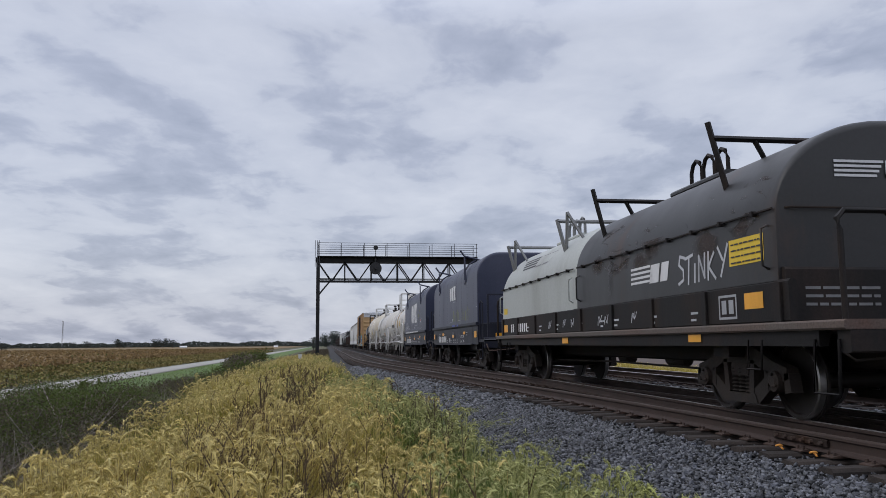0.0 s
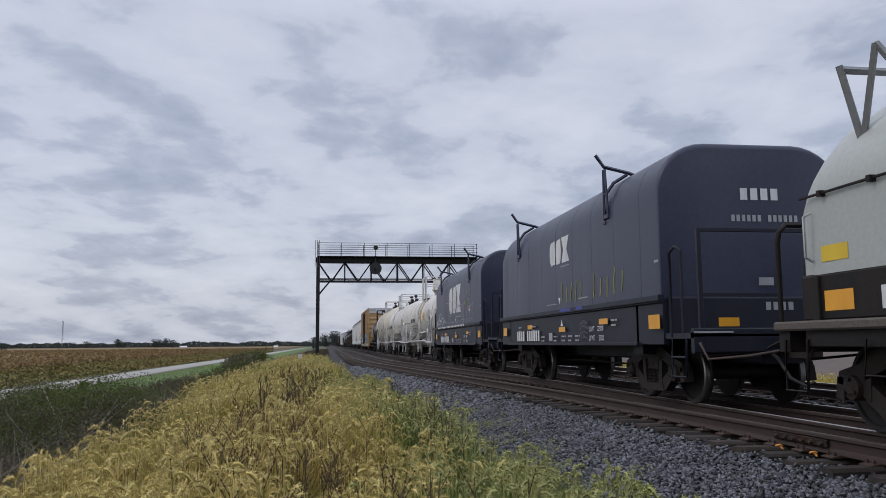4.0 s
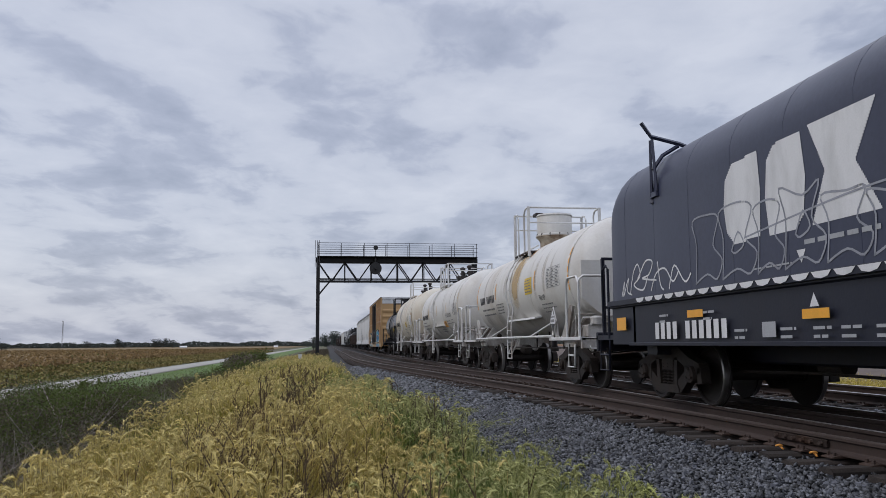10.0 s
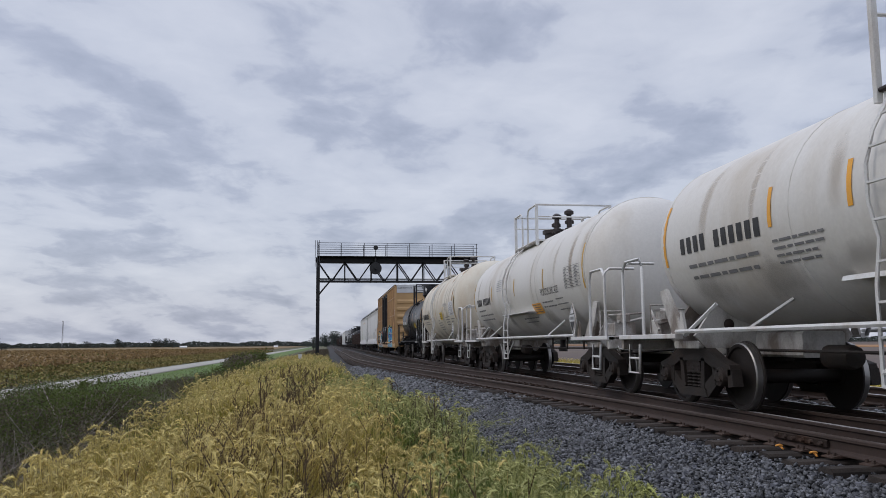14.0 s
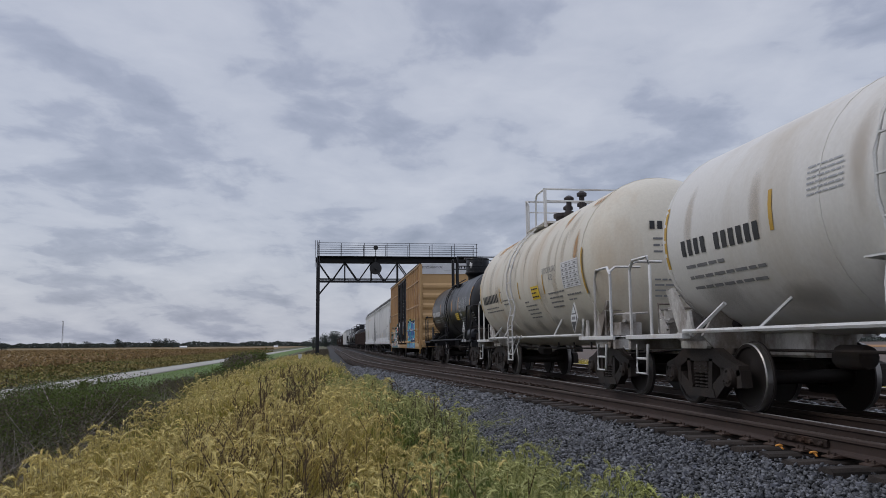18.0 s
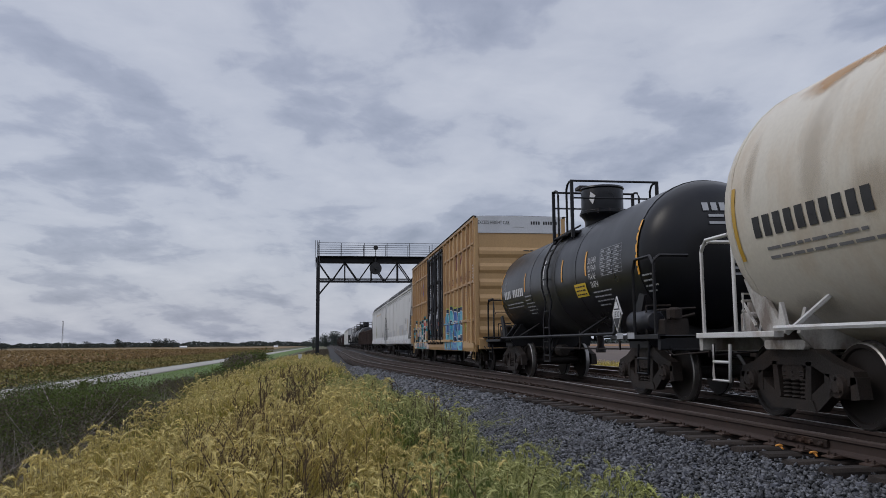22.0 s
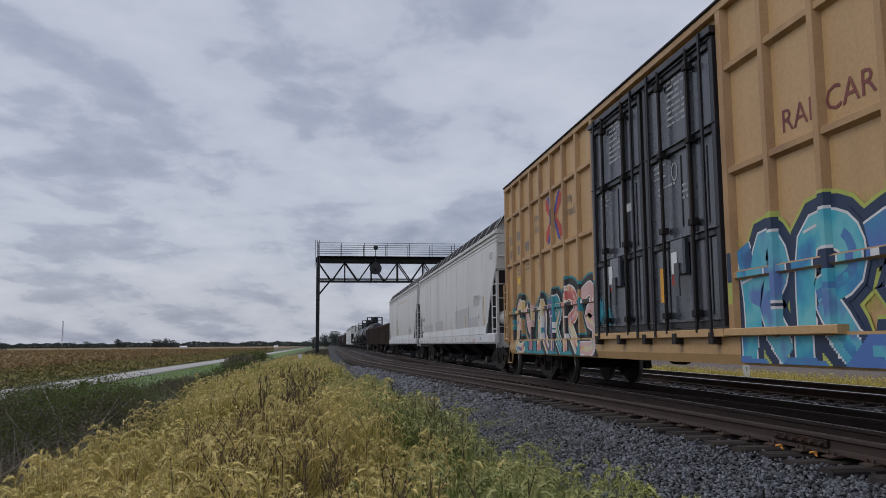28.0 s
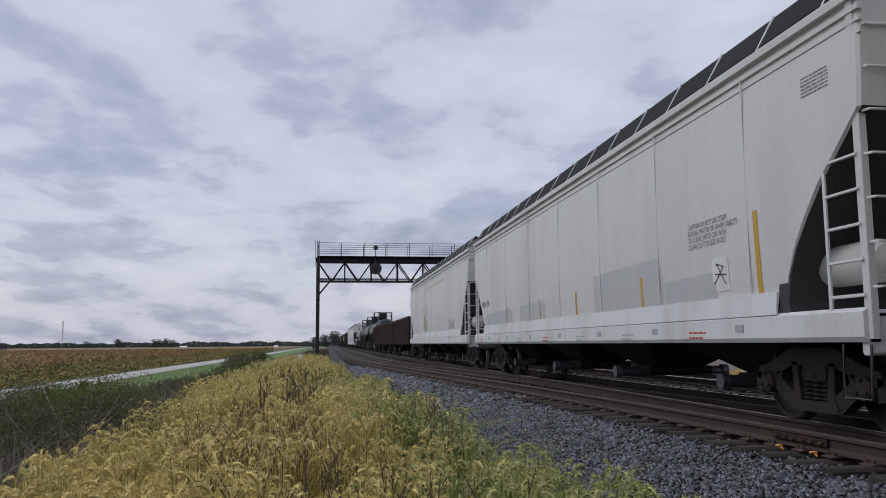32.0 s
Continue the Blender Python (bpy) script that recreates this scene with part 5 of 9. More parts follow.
def tag_big(c, P, H):
    """Loose white outline graffiti over the lower hood, with white drips along the skirt."""
    rnd = random.Random(5)
    lines = []
    a = 0.0
    for k in range(9):
        w, h = rnd.uniform(0.55, 0.85), rnd.uniform(0.60, 0.92)
        shape = [(a, 0.0), (a + 0.05, h * 0.6), (a - 0.05, h), (a + w * 0.5, h * rnd.uniform(0.8, 1.1)), (a + w * 0.9, h * 0.95), (a + w * 0.7, h * 0.55), (a + w, h * 0.3), (a + w * 0.8, 0.02), (a + w * 0.45, 0.1), (a, 0.0)]
        lines += stroke(curve_pts(shape, 4), 0.024)
        if k % 2:
            lines += stroke(curve_pts([(a + w * 0.3, h * 0.4), (a + w * 0.5, h * 0.65), (a + w * 0.65, h * 0.45), (a + w * 0.4, h * 0.35), (a + w * 0.3, h * 0.4)], 3), 0.024)
        a += w * 1.0
    lines += stroke(curve_pts([(1.3, 0.45), (3.2, 0.62), (4.6, 0.66)], 4), 0.022)
    tagged(decal(c, "spray_outline", "paint_outline", lines, H(2.2, 1.70), "pale outline graffiti"), kind="stuff")
    rs = random.Random(14)
    tagline = [[(0.0, 0.02), (0.10, 0.30), (0.06, 0.02), (0.24, 0.36), (0.20, 0.10), (0.34, 0.02)], [(0.30, 0.05), (0.40, 0.44), (0.55, 0.60), (0.62, 0.36), (0.42, 0.20), (0.70, 0.08), (0.85, 0.30)], [(0.55, 0.32), (0.80, 0.62), (1.00, 0.58), (0.90, 0.36), (0.70, 0.30), (1.10, 0.22)], [(0.95, 0.04), (1.10, 0.34), (1.35, 0.40), (1.55, 0.14), (1.70, 0.30)], [(1.15, 0.55), (1.22, 0.12), (1.30, 0.02)], [(1.45, 0.02), (1.60, 0.42), (1.85, 0.10), (2.0, 0.22)]]
    tagged(decal(c, "spray_tag", "paint_white", [q for s in tagline for q in stroke(curve_pts([(a * 1.3, b * 0.8) for a, b in s], 5), 0.026)], H(4.95, 1.68), "white sprayed scribble"), kind="stuff")
    tagged(decal(c, "paint_drip", "paint_white", [[(i * 0.36, 0.075), (i * 0.36 + 0.33, 0.075), (i * 0.36 + 0.27, 0.02), (i * 0.36 + 0.16, 0.0), (i * 0.36 + 0.05, 0.02)] for i in range(19)], P(4.2, 1.545, 1.586), "row of white paint scallops"), kind="stuff")
    decal(c, "splash", "lime", [[(0.12 * math.cos(t), 0.14 * math.sin(t)) for t in (k * 0.7 for k in range(9))], [(0.3 + 0.06 * math.cos(t), 0.3 + 0.07 * math.sin(t)) for t in (k * 0.7 for k in range(9))]], H(-2.45, 2.40))
    decal(c, "small_sign", "paint_white", rect(0, 0, 0.26, 0.18), H(-3.2, 2.05))
    decal(c, "small_sign_band", "red", rect(0.02, 0.09, 0.24, 0.16), (lambda f: (lambda a, b: (f(a, b)[0] - 0.004, *f(a, b)[1:])))(H(-3.2, 2.05)))


first_coil_car()
long_hood_car(31.6, "blue-black coil car with a small white logo and lime scrawl", 0.98, tag_plain, 5.5, (-3.3, 3.3))
long_hood_car(45.7, "blue-black coil car with a large white logo and outline graffiti", 1.96, tag_big, 5.5, (-3.4, 3.45))


# ---- tank cars ----
def tank_car(u, label, mat, steel, ht, R, zc, tc, half, ydome, dome, ylad, rails, head=0.75, rail_h=0.86, rolls=True, detail=True, shield=False):
    c = freight_car("tank_car", label, u, "tank car")
    n = 40
    prof = [(0.02, -ht - head)]
    for k in range(1, 7):
        t = math.pi / 2 * k / 6
        prof.append((R * math.sin(t) ** 0.9, -ht - head * math.cos(t)))
    prof += [(R, -ht + 0.01), (R, -ht / 3), (R, ht / 3), (R, ht - 0.01)]
    prof += [(r, -h) for r, h in reversed(prof[:7])]
    shell = part("tank_shell", Mesh(40).lathe(prof, "y", (0, 0, zc), n), mat, c, "long round tank with dished ends")
    for y in (-ht, -ht * 0.36, ht * 0.36, ht):
        part("weld_band", Mesh(40).lathe([(R - 0.01, -0.03), (R + 0.006, -0.025), (R + 0.006, 0.025), (R - 0.01, 0.03)], "y", (0, y, zc), n), mat, shell)
    zs = 1.02
    grim = "dirty_white" if steel == "white_steel" else steel
    for s in (-1, 1):
        e = s * half
        truck(c, s * tc, rolls)
        coupler(c, s * (half + 0.35), s)
        # stub sill, saddle and bolster
        part("stub_sill", Mesh().box(-0.30, 0.30, min(s * (tc - 1.6), e), max(s * (tc - 1.6), e), 0.72, 1.06, 0.03), grim, c)
        sad = Mesh()
        for yy in (s * tc - 0.42, s * tc + 0.42):
            pts = [(-1.22, zs)] + [(-R * 0.985 * math.cos(radians(a)), zc - R * 0.985 * math.sin(radians(a))) for a in range(46, 135, 11)] + [(1.22, zs), (1.05, 0.84), (-1.05, 0.84)]
            sad.prism(pts, "y", yy - 0.03, yy + 0.03)
        sad.box(-1.15, 1.15, s * tc - 0.42, s * tc + 0.42, 0.84, 0.95)
        part("saddle", sad, grim, c, "welded tank saddle over the truck")
        if detail:
            for sx in (-1, 1):
                y0, y1 = s * (tc - 0.4), e
                part("platform_sill", Mesh().box(sx * 1.44 - 0.06, sx * 1.44 + 0.06, min(y0, y1), max(y0, y1), zs - 0.04, zs + 0.03), steel, c)
                # corner handrail loops, steps
                for yy in (e - s * 0.16, e - s * 1.0):
                    grab(c, [(sx * 1.46, yy, zs), (sx * 1.46, yy, 2.12), (sx * 1.44, yy - 0.0, 2.2), (sx * 1.36, yy, 2.26), (sx * 0.9, yy, 2.26)] if yy == e - s * 0.16 else [(sx * 1.46, yy, zs), (sx * 1.46, yy, 2.1), (sx * 1.46, yy + s * 0.1, 2.26), (sx * 1.46, e - s * 0.3, 2.26), (sx * 1.46, e - s * 0.16, 2.12)], 0.026, steel, "handrail")
                grab(c, [(sx * 1.47, e - s * 0.42, 0.9), (sx * 1.49, e - s * 0.42, 0.45), (sx * 1.49, e - s * 0.85, 0.45), (sx * 1.47, e - s * 0.85, 0.9)], 0.024, steel, "stirrup_step")
                grab(c, [(sx * 1.48, e - s * 0.42, 0.68), (sx * 1.48, e - s * 0.85, 0.68)], 0.02, steel, "stirrup_step")
                part("brace", Mesh().tube([(sx * 1.40, s * (tc - 0.5), zs), (sx * 1.18, s * (tc - 1.05), zs + 0.42)], 0.03, 5), steel, c)
                part("saddle_plate", Mesh().prism([(s * (tc - 0.25), zs), (s * (tc + 0.2), zs), (s * (tc + 0.62), 1.70), (s * (tc + 0.40), 1.74)], "x", sx * 1.24 - 0.025, sx * 1.24 + 0.025), grim, c, "slanting saddle plate up to the shell")
                part("saddle_gusset", Mesh().prism([(s * (tc - 0.45), zs), (s * (tc - 0.25), zs), (s * (tc - 0.30), zs + 0.35), (s * (tc - 0.34), zs + 0.35)], "x", sx * 1.34 - 0.02, sx * 1.34 + 0.02), grim, c)
            part("end_platform", Mesh().box(-1.46, 1.46, min(e, e - s * 0.55), max(e, e - s * 0.55), zs - 0.04, zs + 0.02), "truck", c)
            part("end_sill", Mesh().box(-1.46, 1.46, min(e, e - s * 0.10), max(e, e - s * 0.10), zs - 0.20, zs + 0.02), grim, c)
            grab(c, [(-1.3, e - s * 0.02, zs - 0.15), (-1.3, e + s * 0.06, zs - 0.2), (1.3, e + s * 0.06, zs - 0.2), (1.3, e - s * 0.02, zs - 0.15)], 0.018, steel)
            if shield and s < 0:
                part("head_shield", Mesh(30).prism([(-0.55, zs + 0.30), (0.55, zs + 0.30), (0.84, 1.52), (1.24, 1.85), (1.24, 2.62), (-1.24, 2.62), (-1.24, 1.85), (-0.84, 1.52)], "y", -ht - head - 0.06, -ht - head - 0.03), mat, c, "flat steel head shield")
            part("brake_gear", Mesh().box(-1.15, -0.75, e - s * 0.75 - 0.2, e - s * 0.75 + 0.2, zs + 0.02, zs + 0.28).tube([(-1.2, e - s * 0.95, zs + 0.2), (-0.5, e - s * 0.85, zs + 0.36)], 0.03).tube([(-1.1, e - s * 0.5, zs + 0.3), (-0.7, e - s * 0.95, zs + 0.22)], 0.03).tube([(-1.25, e - s * 1.1, zs + 0.1), (-1.2, e - s * 0.7, zs + 0.42), (-0.6, e - s * 0.6, zs + 0.45)], 0.022).lathe([(0, 0.0), (0.12, 0.02), (0.13, 0.16), (0.06, 0.2), (0, 0.2)], "z", (-0.95, e - s * 0.62, zs + 0.26), 10).tube([(-1.3, e - s * 0.9, zs + 0.05), (-1.3, e - s * 0.9, zs + 0.5), (-0.9, e - s * 0.85, zs + 0.5)], 0.018), "dirty_white" if steel != "black_steel" else "truck", c, "brake valve and pipes")
            part("air_reservoir", Mesh(40).lathe([(0, -0.42), (0.16, -0.38), (0.2, -0.25), (0.2, 0.25), (0.16, 0.38), (0, 0.42)], "y", (-0.7, s * (tc - 0.05), zs + 0.16), 14), "valve" if steel == "white_steel" else steel, c)
        else:
            part("end_platform", Mesh().box(-1.46, 1.46, min(e, e - s * 0.9), max(e, e - s * 0.9), zs - 0.14, zs + 0.02), steel, c)
            for sx in (-1, 1):
                grab(c, [(sx * 1.46, e - s * 0.1, zs), (sx * 1.46, e - s * 0.1, 2.2), (sx * 1.46, e - s * 0.9, 2.2), (sx * 1.46, e - s * 0.9, zs)], 0.028, steel, "handrail")
    for sx in (-1, 1):
        part("side_rail", Mesh().tube([(sx * 1.45, -tc + 0.35, zs + 0.06), (sx * 1.45, tc - 0.35, zs + 0.06)], 0.032, 6), steel, c, "long pipe handrail along the underside")
        for y in (-tc + 2.35, tc - 2.35):
            xe = math.sqrt(max(0.2, R * R - (zc - zs - 0.42) ** 2))
            part("rail_strut", Mesh().tube([(sx * 1.45, y, zs + 0.06), (sx * (xe + 0.01), y, zs + 0.42)], 0.024, 5), steel, c)
    # underside piping
    part("bottom_outlet", Mesh(40).lathe([(0.0, 0.70), (0.12, 0.70), (0.12, 0.80), (0.08, 0.85), (0.08, zc - R + 0.1), (0.0, zc - R + 0.1)], "z", (0, 0.3, 0), 14), "valve", c)
    part("train_pipe", Mesh().tube([(-0.45, -tc, 0.82), (-0.5, -1, 0.80), (-0.5, 1.5, 0.80), (-0.45, tc, 0.82)], 0.022), "truck", c)
    if detail:
        part("brake_cylinder", Mesh(40).lathe([(0, -0.3), (0.13, -0.28), (0.15, -0.2), (0.15, 0.2), (0.08, 0.28), (0, 0.3)], "y", (-0.25, tc - 2.3, 0.74), 14), "truck", c)
        for k in range(3):
            y = -tc + 2.6 + k * 1.3
            part("pipe_hanger", Mesh().box(-0.53, -0.50, y - 0.03, y + 0.03, 0.78, zc - R + 0.25), "truck", c)
    # side ladders that hang from the shell and reach the top platform
    xl = R + 0.05
    for sx in (-1, 1):
        steps = [(sx * xl, 0.50), (sx * xl, 0.80), (sx * xl, zs + 0.1), (sx * xl, 1.45)] + [(sx * (R + 0.09) * math.cos(radians(a)), zc + (R + 0.09) * math.sin(radians(a))) for a in range(-22, 70, 15)]
        lad = part("ladder", Mesh(60).tube([(x, ylad - 0.24, z) for x, z in steps], 0.022, 5).tube([(x, ylad + 0.24, z) for x, z in steps], 0.022, 5), steel, c, "curved side ladder")
        for k in range(len(steps) - 1):
            (xa, za), (xb, zb) = steps[k], steps[k + 1]
            part("rung", Mesh().tube([((xa + xb) / 2, ylad - 0.24, (za + zb) / 2), ((xa + xb) / 2, ylad + 0.24, (za + zb) / 2)], 0.016, 5), steel, lad)
        part("rung", Mesh().tube([(sx * xl, ylad - 0.24, 0.51), (sx * xl, ylad + 0.24, 0.51)], 0.02, 5), steel, lad)
        for dy in (-0.24, 0.24):
            part("ladder_brace", Mesh().tube([(sx * xl, ylad + dy, 0.62), (sx * (xl - 0.1), ylad + dy - 0.55, zs + 0.1)], 0.018, 5), steel, lad)
    top = zc + R
    # top platform with a bent pipe rail across each end, open at the sides for the ladders
    pw = 1.0
    (f_out, f_in), (r_out, r_in) = rails
    zf = zc + math.sqrt(max(0.05, R * R - (pw - 0.08) ** 2)) + 0.06
    for sx in (1, -1):
        plat = part("top_platform", Mesh().box(min(sx * 0.62, sx * (pw + 0.02)), max(sx * 0.62, sx * (pw + 0.02)), f_out, r_out, zf + 0.02, zf + 0.07), steel if dome != "dome" else "valve" if steel != "black_steel" else steel, c, "narrow top walkway")
    for sx in (-1, 1):
        for yy in (f_out + 0.06, r_out - 0.06):
            part("platform_leg", Mesh().tube([(sx * pw * 0.95, yy, zf + 0.05), (sx * pw * 0.95, yy, zf - 0.22)], 0.03), steel, plat)
    zt = top + rail_h
    for yo, yi in ((f_out, f_in), (r_out, r_in)):
        k = 1 if yi > yo else -1
        loop = [(-pw, yi, zf), (-pw, yi, zt - 0.14), (-pw, yi - k * 0.10, zt - 0.03), (-pw, yi - k * 0.2, zt), (-pw, yo + k * 0.02, zt), (-pw + 0.05, yo, zt)]
        part("railing", Mesh(60).tube(loop + [(-x, y, z) for x, y, z in reversed(loop)], 0.026, 6), steel, plat, "bent pipe railing across the platform end")
        for sx in (-1, 1):
            part("railing_post", Mesh().box(sx * pw - 0.035, sx * pw + 0.035, yo - 0.03, yo + 0.03, zf - 0.08, zt + 0.02), steel, plat)
        part("end_bar", Mesh().tube([(-pw, yo, zt - rail_h * 0.45), (pw, yo, zt - rail_h * 0.45)], 0.02), steel, plat)
    if dome == "dome":
        d = part("dome", Mesh(40).lathe([(0.36, -0.12), (0.40, 0.05), (0.42, 0.12), (0.48, 0.20), (0.52, 0.24), (0.52, 0.29), (0.49, 0.31), (0.49, 0.80), (0.47, 0.84), (0.0, 0.86)], "z", (0, ydome, top), 28), mat, c, "round fittings dome with bolted flange")
        part("dome_neck", Mesh(40).lathe([(0.41, -0.1), (0.41, 0.05), (0.43, 0.12), (0.495, 0.20), (0.535, 0.235), (0.535, 0.25), (0.3, 0.25)], "z", (0, ydome, top), 28), "neck_rust" if steel != "black_steel" else mat, d, "rust-stained neck and flange")
        part("dome_lid", Mesh(40).lathe([(0.50, 0.81), (0.515, 0.83), (0.50, 0.87), (0.0, 0.90)], "z", (0, ydome, top), 28), mat if steel == "black_steel" else "white_steel", d)
        part("lid_hinge", Mesh().box(-0.52, -0.30, ydome + 0.1, ydome + 0.42, top + 0.86, top + 0.95), "valve", d)
        for k in range(12):
            a = 2 * math.pi * k / 12
            part("flange_bolt", Mesh().lathe([(0, 0.21), (0.02, 0.21), (0.02, 0.31), (0, 0.32)], "z", (0.505 * math.cos(a), ydome + 0.505 * math.sin(a), top), 6), "valve", d)
    else:
        part("manway", Mesh(40).lathe([(0.30, -0.1), (0.30, 0.16), (0.36, 0.17), (0.36, 0.26), (0.0, 0.30)], "z", (0, ydome + 0.45, top), 20), "valve", c, "hinged manway cover")
        for k, (dx, dy, h) in enumerate(((-0.18, -0.35, 0.62), (0.12, -0.5, 0.72), (-0.1, 0.0, 0.44), (0.25, -0.1, 0.52))):
            part("valve", Mesh(40).lathe([(0.06, -0.1), (0.06, 0.1), (0.12, 0.12), (0.12, 0.2), (0.07, 0.22), (0.07, h - 0.15), (0.13, h - 0.13), (0.13, h - 0.06), (0.05, h), (0.0, h)], "z", (dx, ydome + dy, top), 12), "valve", c, "dark pressure valve")
    return c


def tank_bands(c, ht, R, zc, ys, mat, zr=(0.15, 0.75)):
    for y in ys:
        decal(c, "reflective_strip", mat, rect(0, 0, 0.08, zr[1], 6), on_tank(y, zc + zr[0], R, zc), "upright reflective tape strip")


def hazard_diamond(c, y, z, x, number=""):
    q = 0.27
    h = part("placard_holder", Mesh().prism([(y, z - q * 1.15), (y + q * 0.86, z), (y, z + q * 1.15), (y - q * 0.86, z)], "x", -x - 0.02, -x), "white_steel", c, "diamond hazard placard")
    k = 0.23
    decal(h, "placard_ground", "paint_black", [[(0, -k * 1.2), (k * 0.9, 0), (0, k * 1.2), (-k * 0.9, 0)]], on_side(y, z, x + 0.023))
    decal(h, "placard_upper", "paint_white", [[(k * 0.50, k * 0.42), (0, k * 1.05), (-k * 0.50, k * 0.42)]], on_side(y, z, x + 0.026))
    decal(h, "number_panel", "paint_white", [[(-k * 0.72, -k * 0.30), (k * 0.72, -k * 0.30), (k * 0.72, k * 0.32), (-k * 0.72, k * 0.32)]], on_side(y, z, x + 0.026))
    if number:
        lettering(h, number, 0.15, "paint_black", on_side(y + k * 0.6, z - 0.055, x + 0.029), width=k * 1.2)
    else:
        decal(h, "number_bar", "paint_grey", rect(-k * 0.5, -0.03, k * 0.5, 0.03), on_side(y, z, x + 0.029))


def spec_table(c, y, z, w, h, R, zc, mat, rows=7, cols=3):
    """Ruled capacity table: outline, rules and bars of print."""
    P = on_tank(y, z, R, zc)
    polys = []
    for i in range(rows + 1):
        polys += rect(0, h * i / rows, w, h * i / rows + 0.008)
    for j in range(cols + 1):
        polys += rect(w * j / cols, 0, w * j / cols + 0.008, h, 6)
    for i in range(rows):
        for j in range(cols):
            polys += rect(w * (j + 0.12) / cols, h * (i + 0.3) / rows, w * (j + 0.4 + 0.4 * ((i * 7 + j * 3) % 5) / 5) / cols, h * (i + 0.68) / rows)
    decal(c, "spec_table", mat, polys, P, "ruled table of small print")


def dirty_belly(c, R, zc, ht, seed):
    """Road grime thrown up round the trucks and long faint runs down the shell."""
    rnd = random.Random(seed)
    for k in range(7):
        y = ht * (0.95 - 1.9 * k / 6)
        decal(c, "grime_patch", "grime_soft", rect(0, 0, rnd.uniform(1.0, 2.0), rnd.uniform(0.6, 1.0), 6), on_tank(y, zc - R * 0.86, R, zc, 0.003), "road grime low on the shell")
    for k in range(8):
        decal(c, "dirt_run", "brown_soft", rect(0, 0, rnd.uniform(0.15, 0.5), rnd.uniform(1.2, 2.2), 10), on_tank(rnd.uniform(-ht, ht), zc - rnd.uniform(0.3, 0.7), R, zc, 0.0035), "faint dirt run")


def white_tank_1():
    ht, R, zc = 5.3, 1.28, 2.40
    c = tank_car(59.8, "white tank car with a stained dome and yellow tape strips", "tank_white", "white_steel", ht, R, zc, 4.92, 6.75, 0.05, "dome", 0.19, ((-0.92, -0.42), (0.66, 0.26)), shield=True, rail_h=0.92)
    tank_bands(c, ht, R, zc, (-5.26,), "amber", (-0.34, 0.95))
    tank_bands(c, ht, R, zc, (5.29,), "amber", (-0.34, 0.95))
    tank_bands(c, ht, R, zc, (-2.38, 0.84, 2.32), "amber", (-0.14, 0.48))
    # product run-down below the dome
    decal(c, "product_stain", "orange_soft", rect(0, 0, 1.35, 2.2, 14), on_tank(0.35, zc - 0.62, R, zc, 0.004), "orange-brown product run-down stain")
    decal(c, "product_stain", "brown_soft", rect(0, 0, 0.6, 1.5, 12), on_tank(-0.1, zc - 0.2, R, zc, 0.006), "brown product run-down stain")
    dirty_belly(c, R, zc, ht, 5)
    decal(c, "product_stain", "rust_soft", rect(0, 0, 0.4, 0.9, 6), on_tank(-0.8, zc + 0.7, R, zc, 0.005))
    decal(c, "warning_panel", "yellow", rect(0, 0, 0.71, 0.42, 4), on_tank(-1.45, zc - 0.22, R, zc, 0.008), "yellow warning panel with small print")
    decal(c, "small_print", "paint_grey", print_lines([0.60] * 5, 0.04, 0.032, 2), on_tank(-1.5, zc + 0.12, R, zc, 0.012))
    spec_table(c, -3.54, zc - 0.19, 1.12, 0.47, R, zc, "paint_grey")
    fleet_number(c, 11, 0.23, 0.13, 0.075, (4,), "paint_black", on_tank(4.70, zc - 0.21, R, zc), "black fleet number")
    lettering(c, "FRA AIP", 0.19, "paint_black", on_tank(-2.72, zc - 0.43, R, zc), squeeze=0.80)
    decal(c, "small_print", "paint_grey", print_lines([1.0, 1.1, 0.7], 0.05, 0.05, 7), on_tank(-2.76, zc - 0.55, R, zc))
    decal(c, "small_print", "paint_grey", print_lines([1.0, 1.0, 0.8, 0.8], 0.05, 0.04, 8), on_tank(2.3, zc - 0.32, R, zc))
    decal(c, "small_print", "paint_grey", print_lines([1.9, 1.8], 0.08, 0.09, 9), on_tank(4.55, zc - 0.42, R, zc))
    hazard_diamond(c, -4.57, 1.42, 1.40)
    part("side_ledge", Mesh().prism([(-0.98, 1.58), (-0.96, 1.62), (-1.17, 1.59), (-1.19, 1.54), (-1.17, 1.54)], "y", -2.05, 1.15), "white_steel", c)
    F = on_front
    fleet_number(c, 4, 0.16, 0.11, 0.05, (), "paint_black", on_head(-0.35, 3.05, ht, 0.75, R, zc, 0.02), "painted end number")
    return c


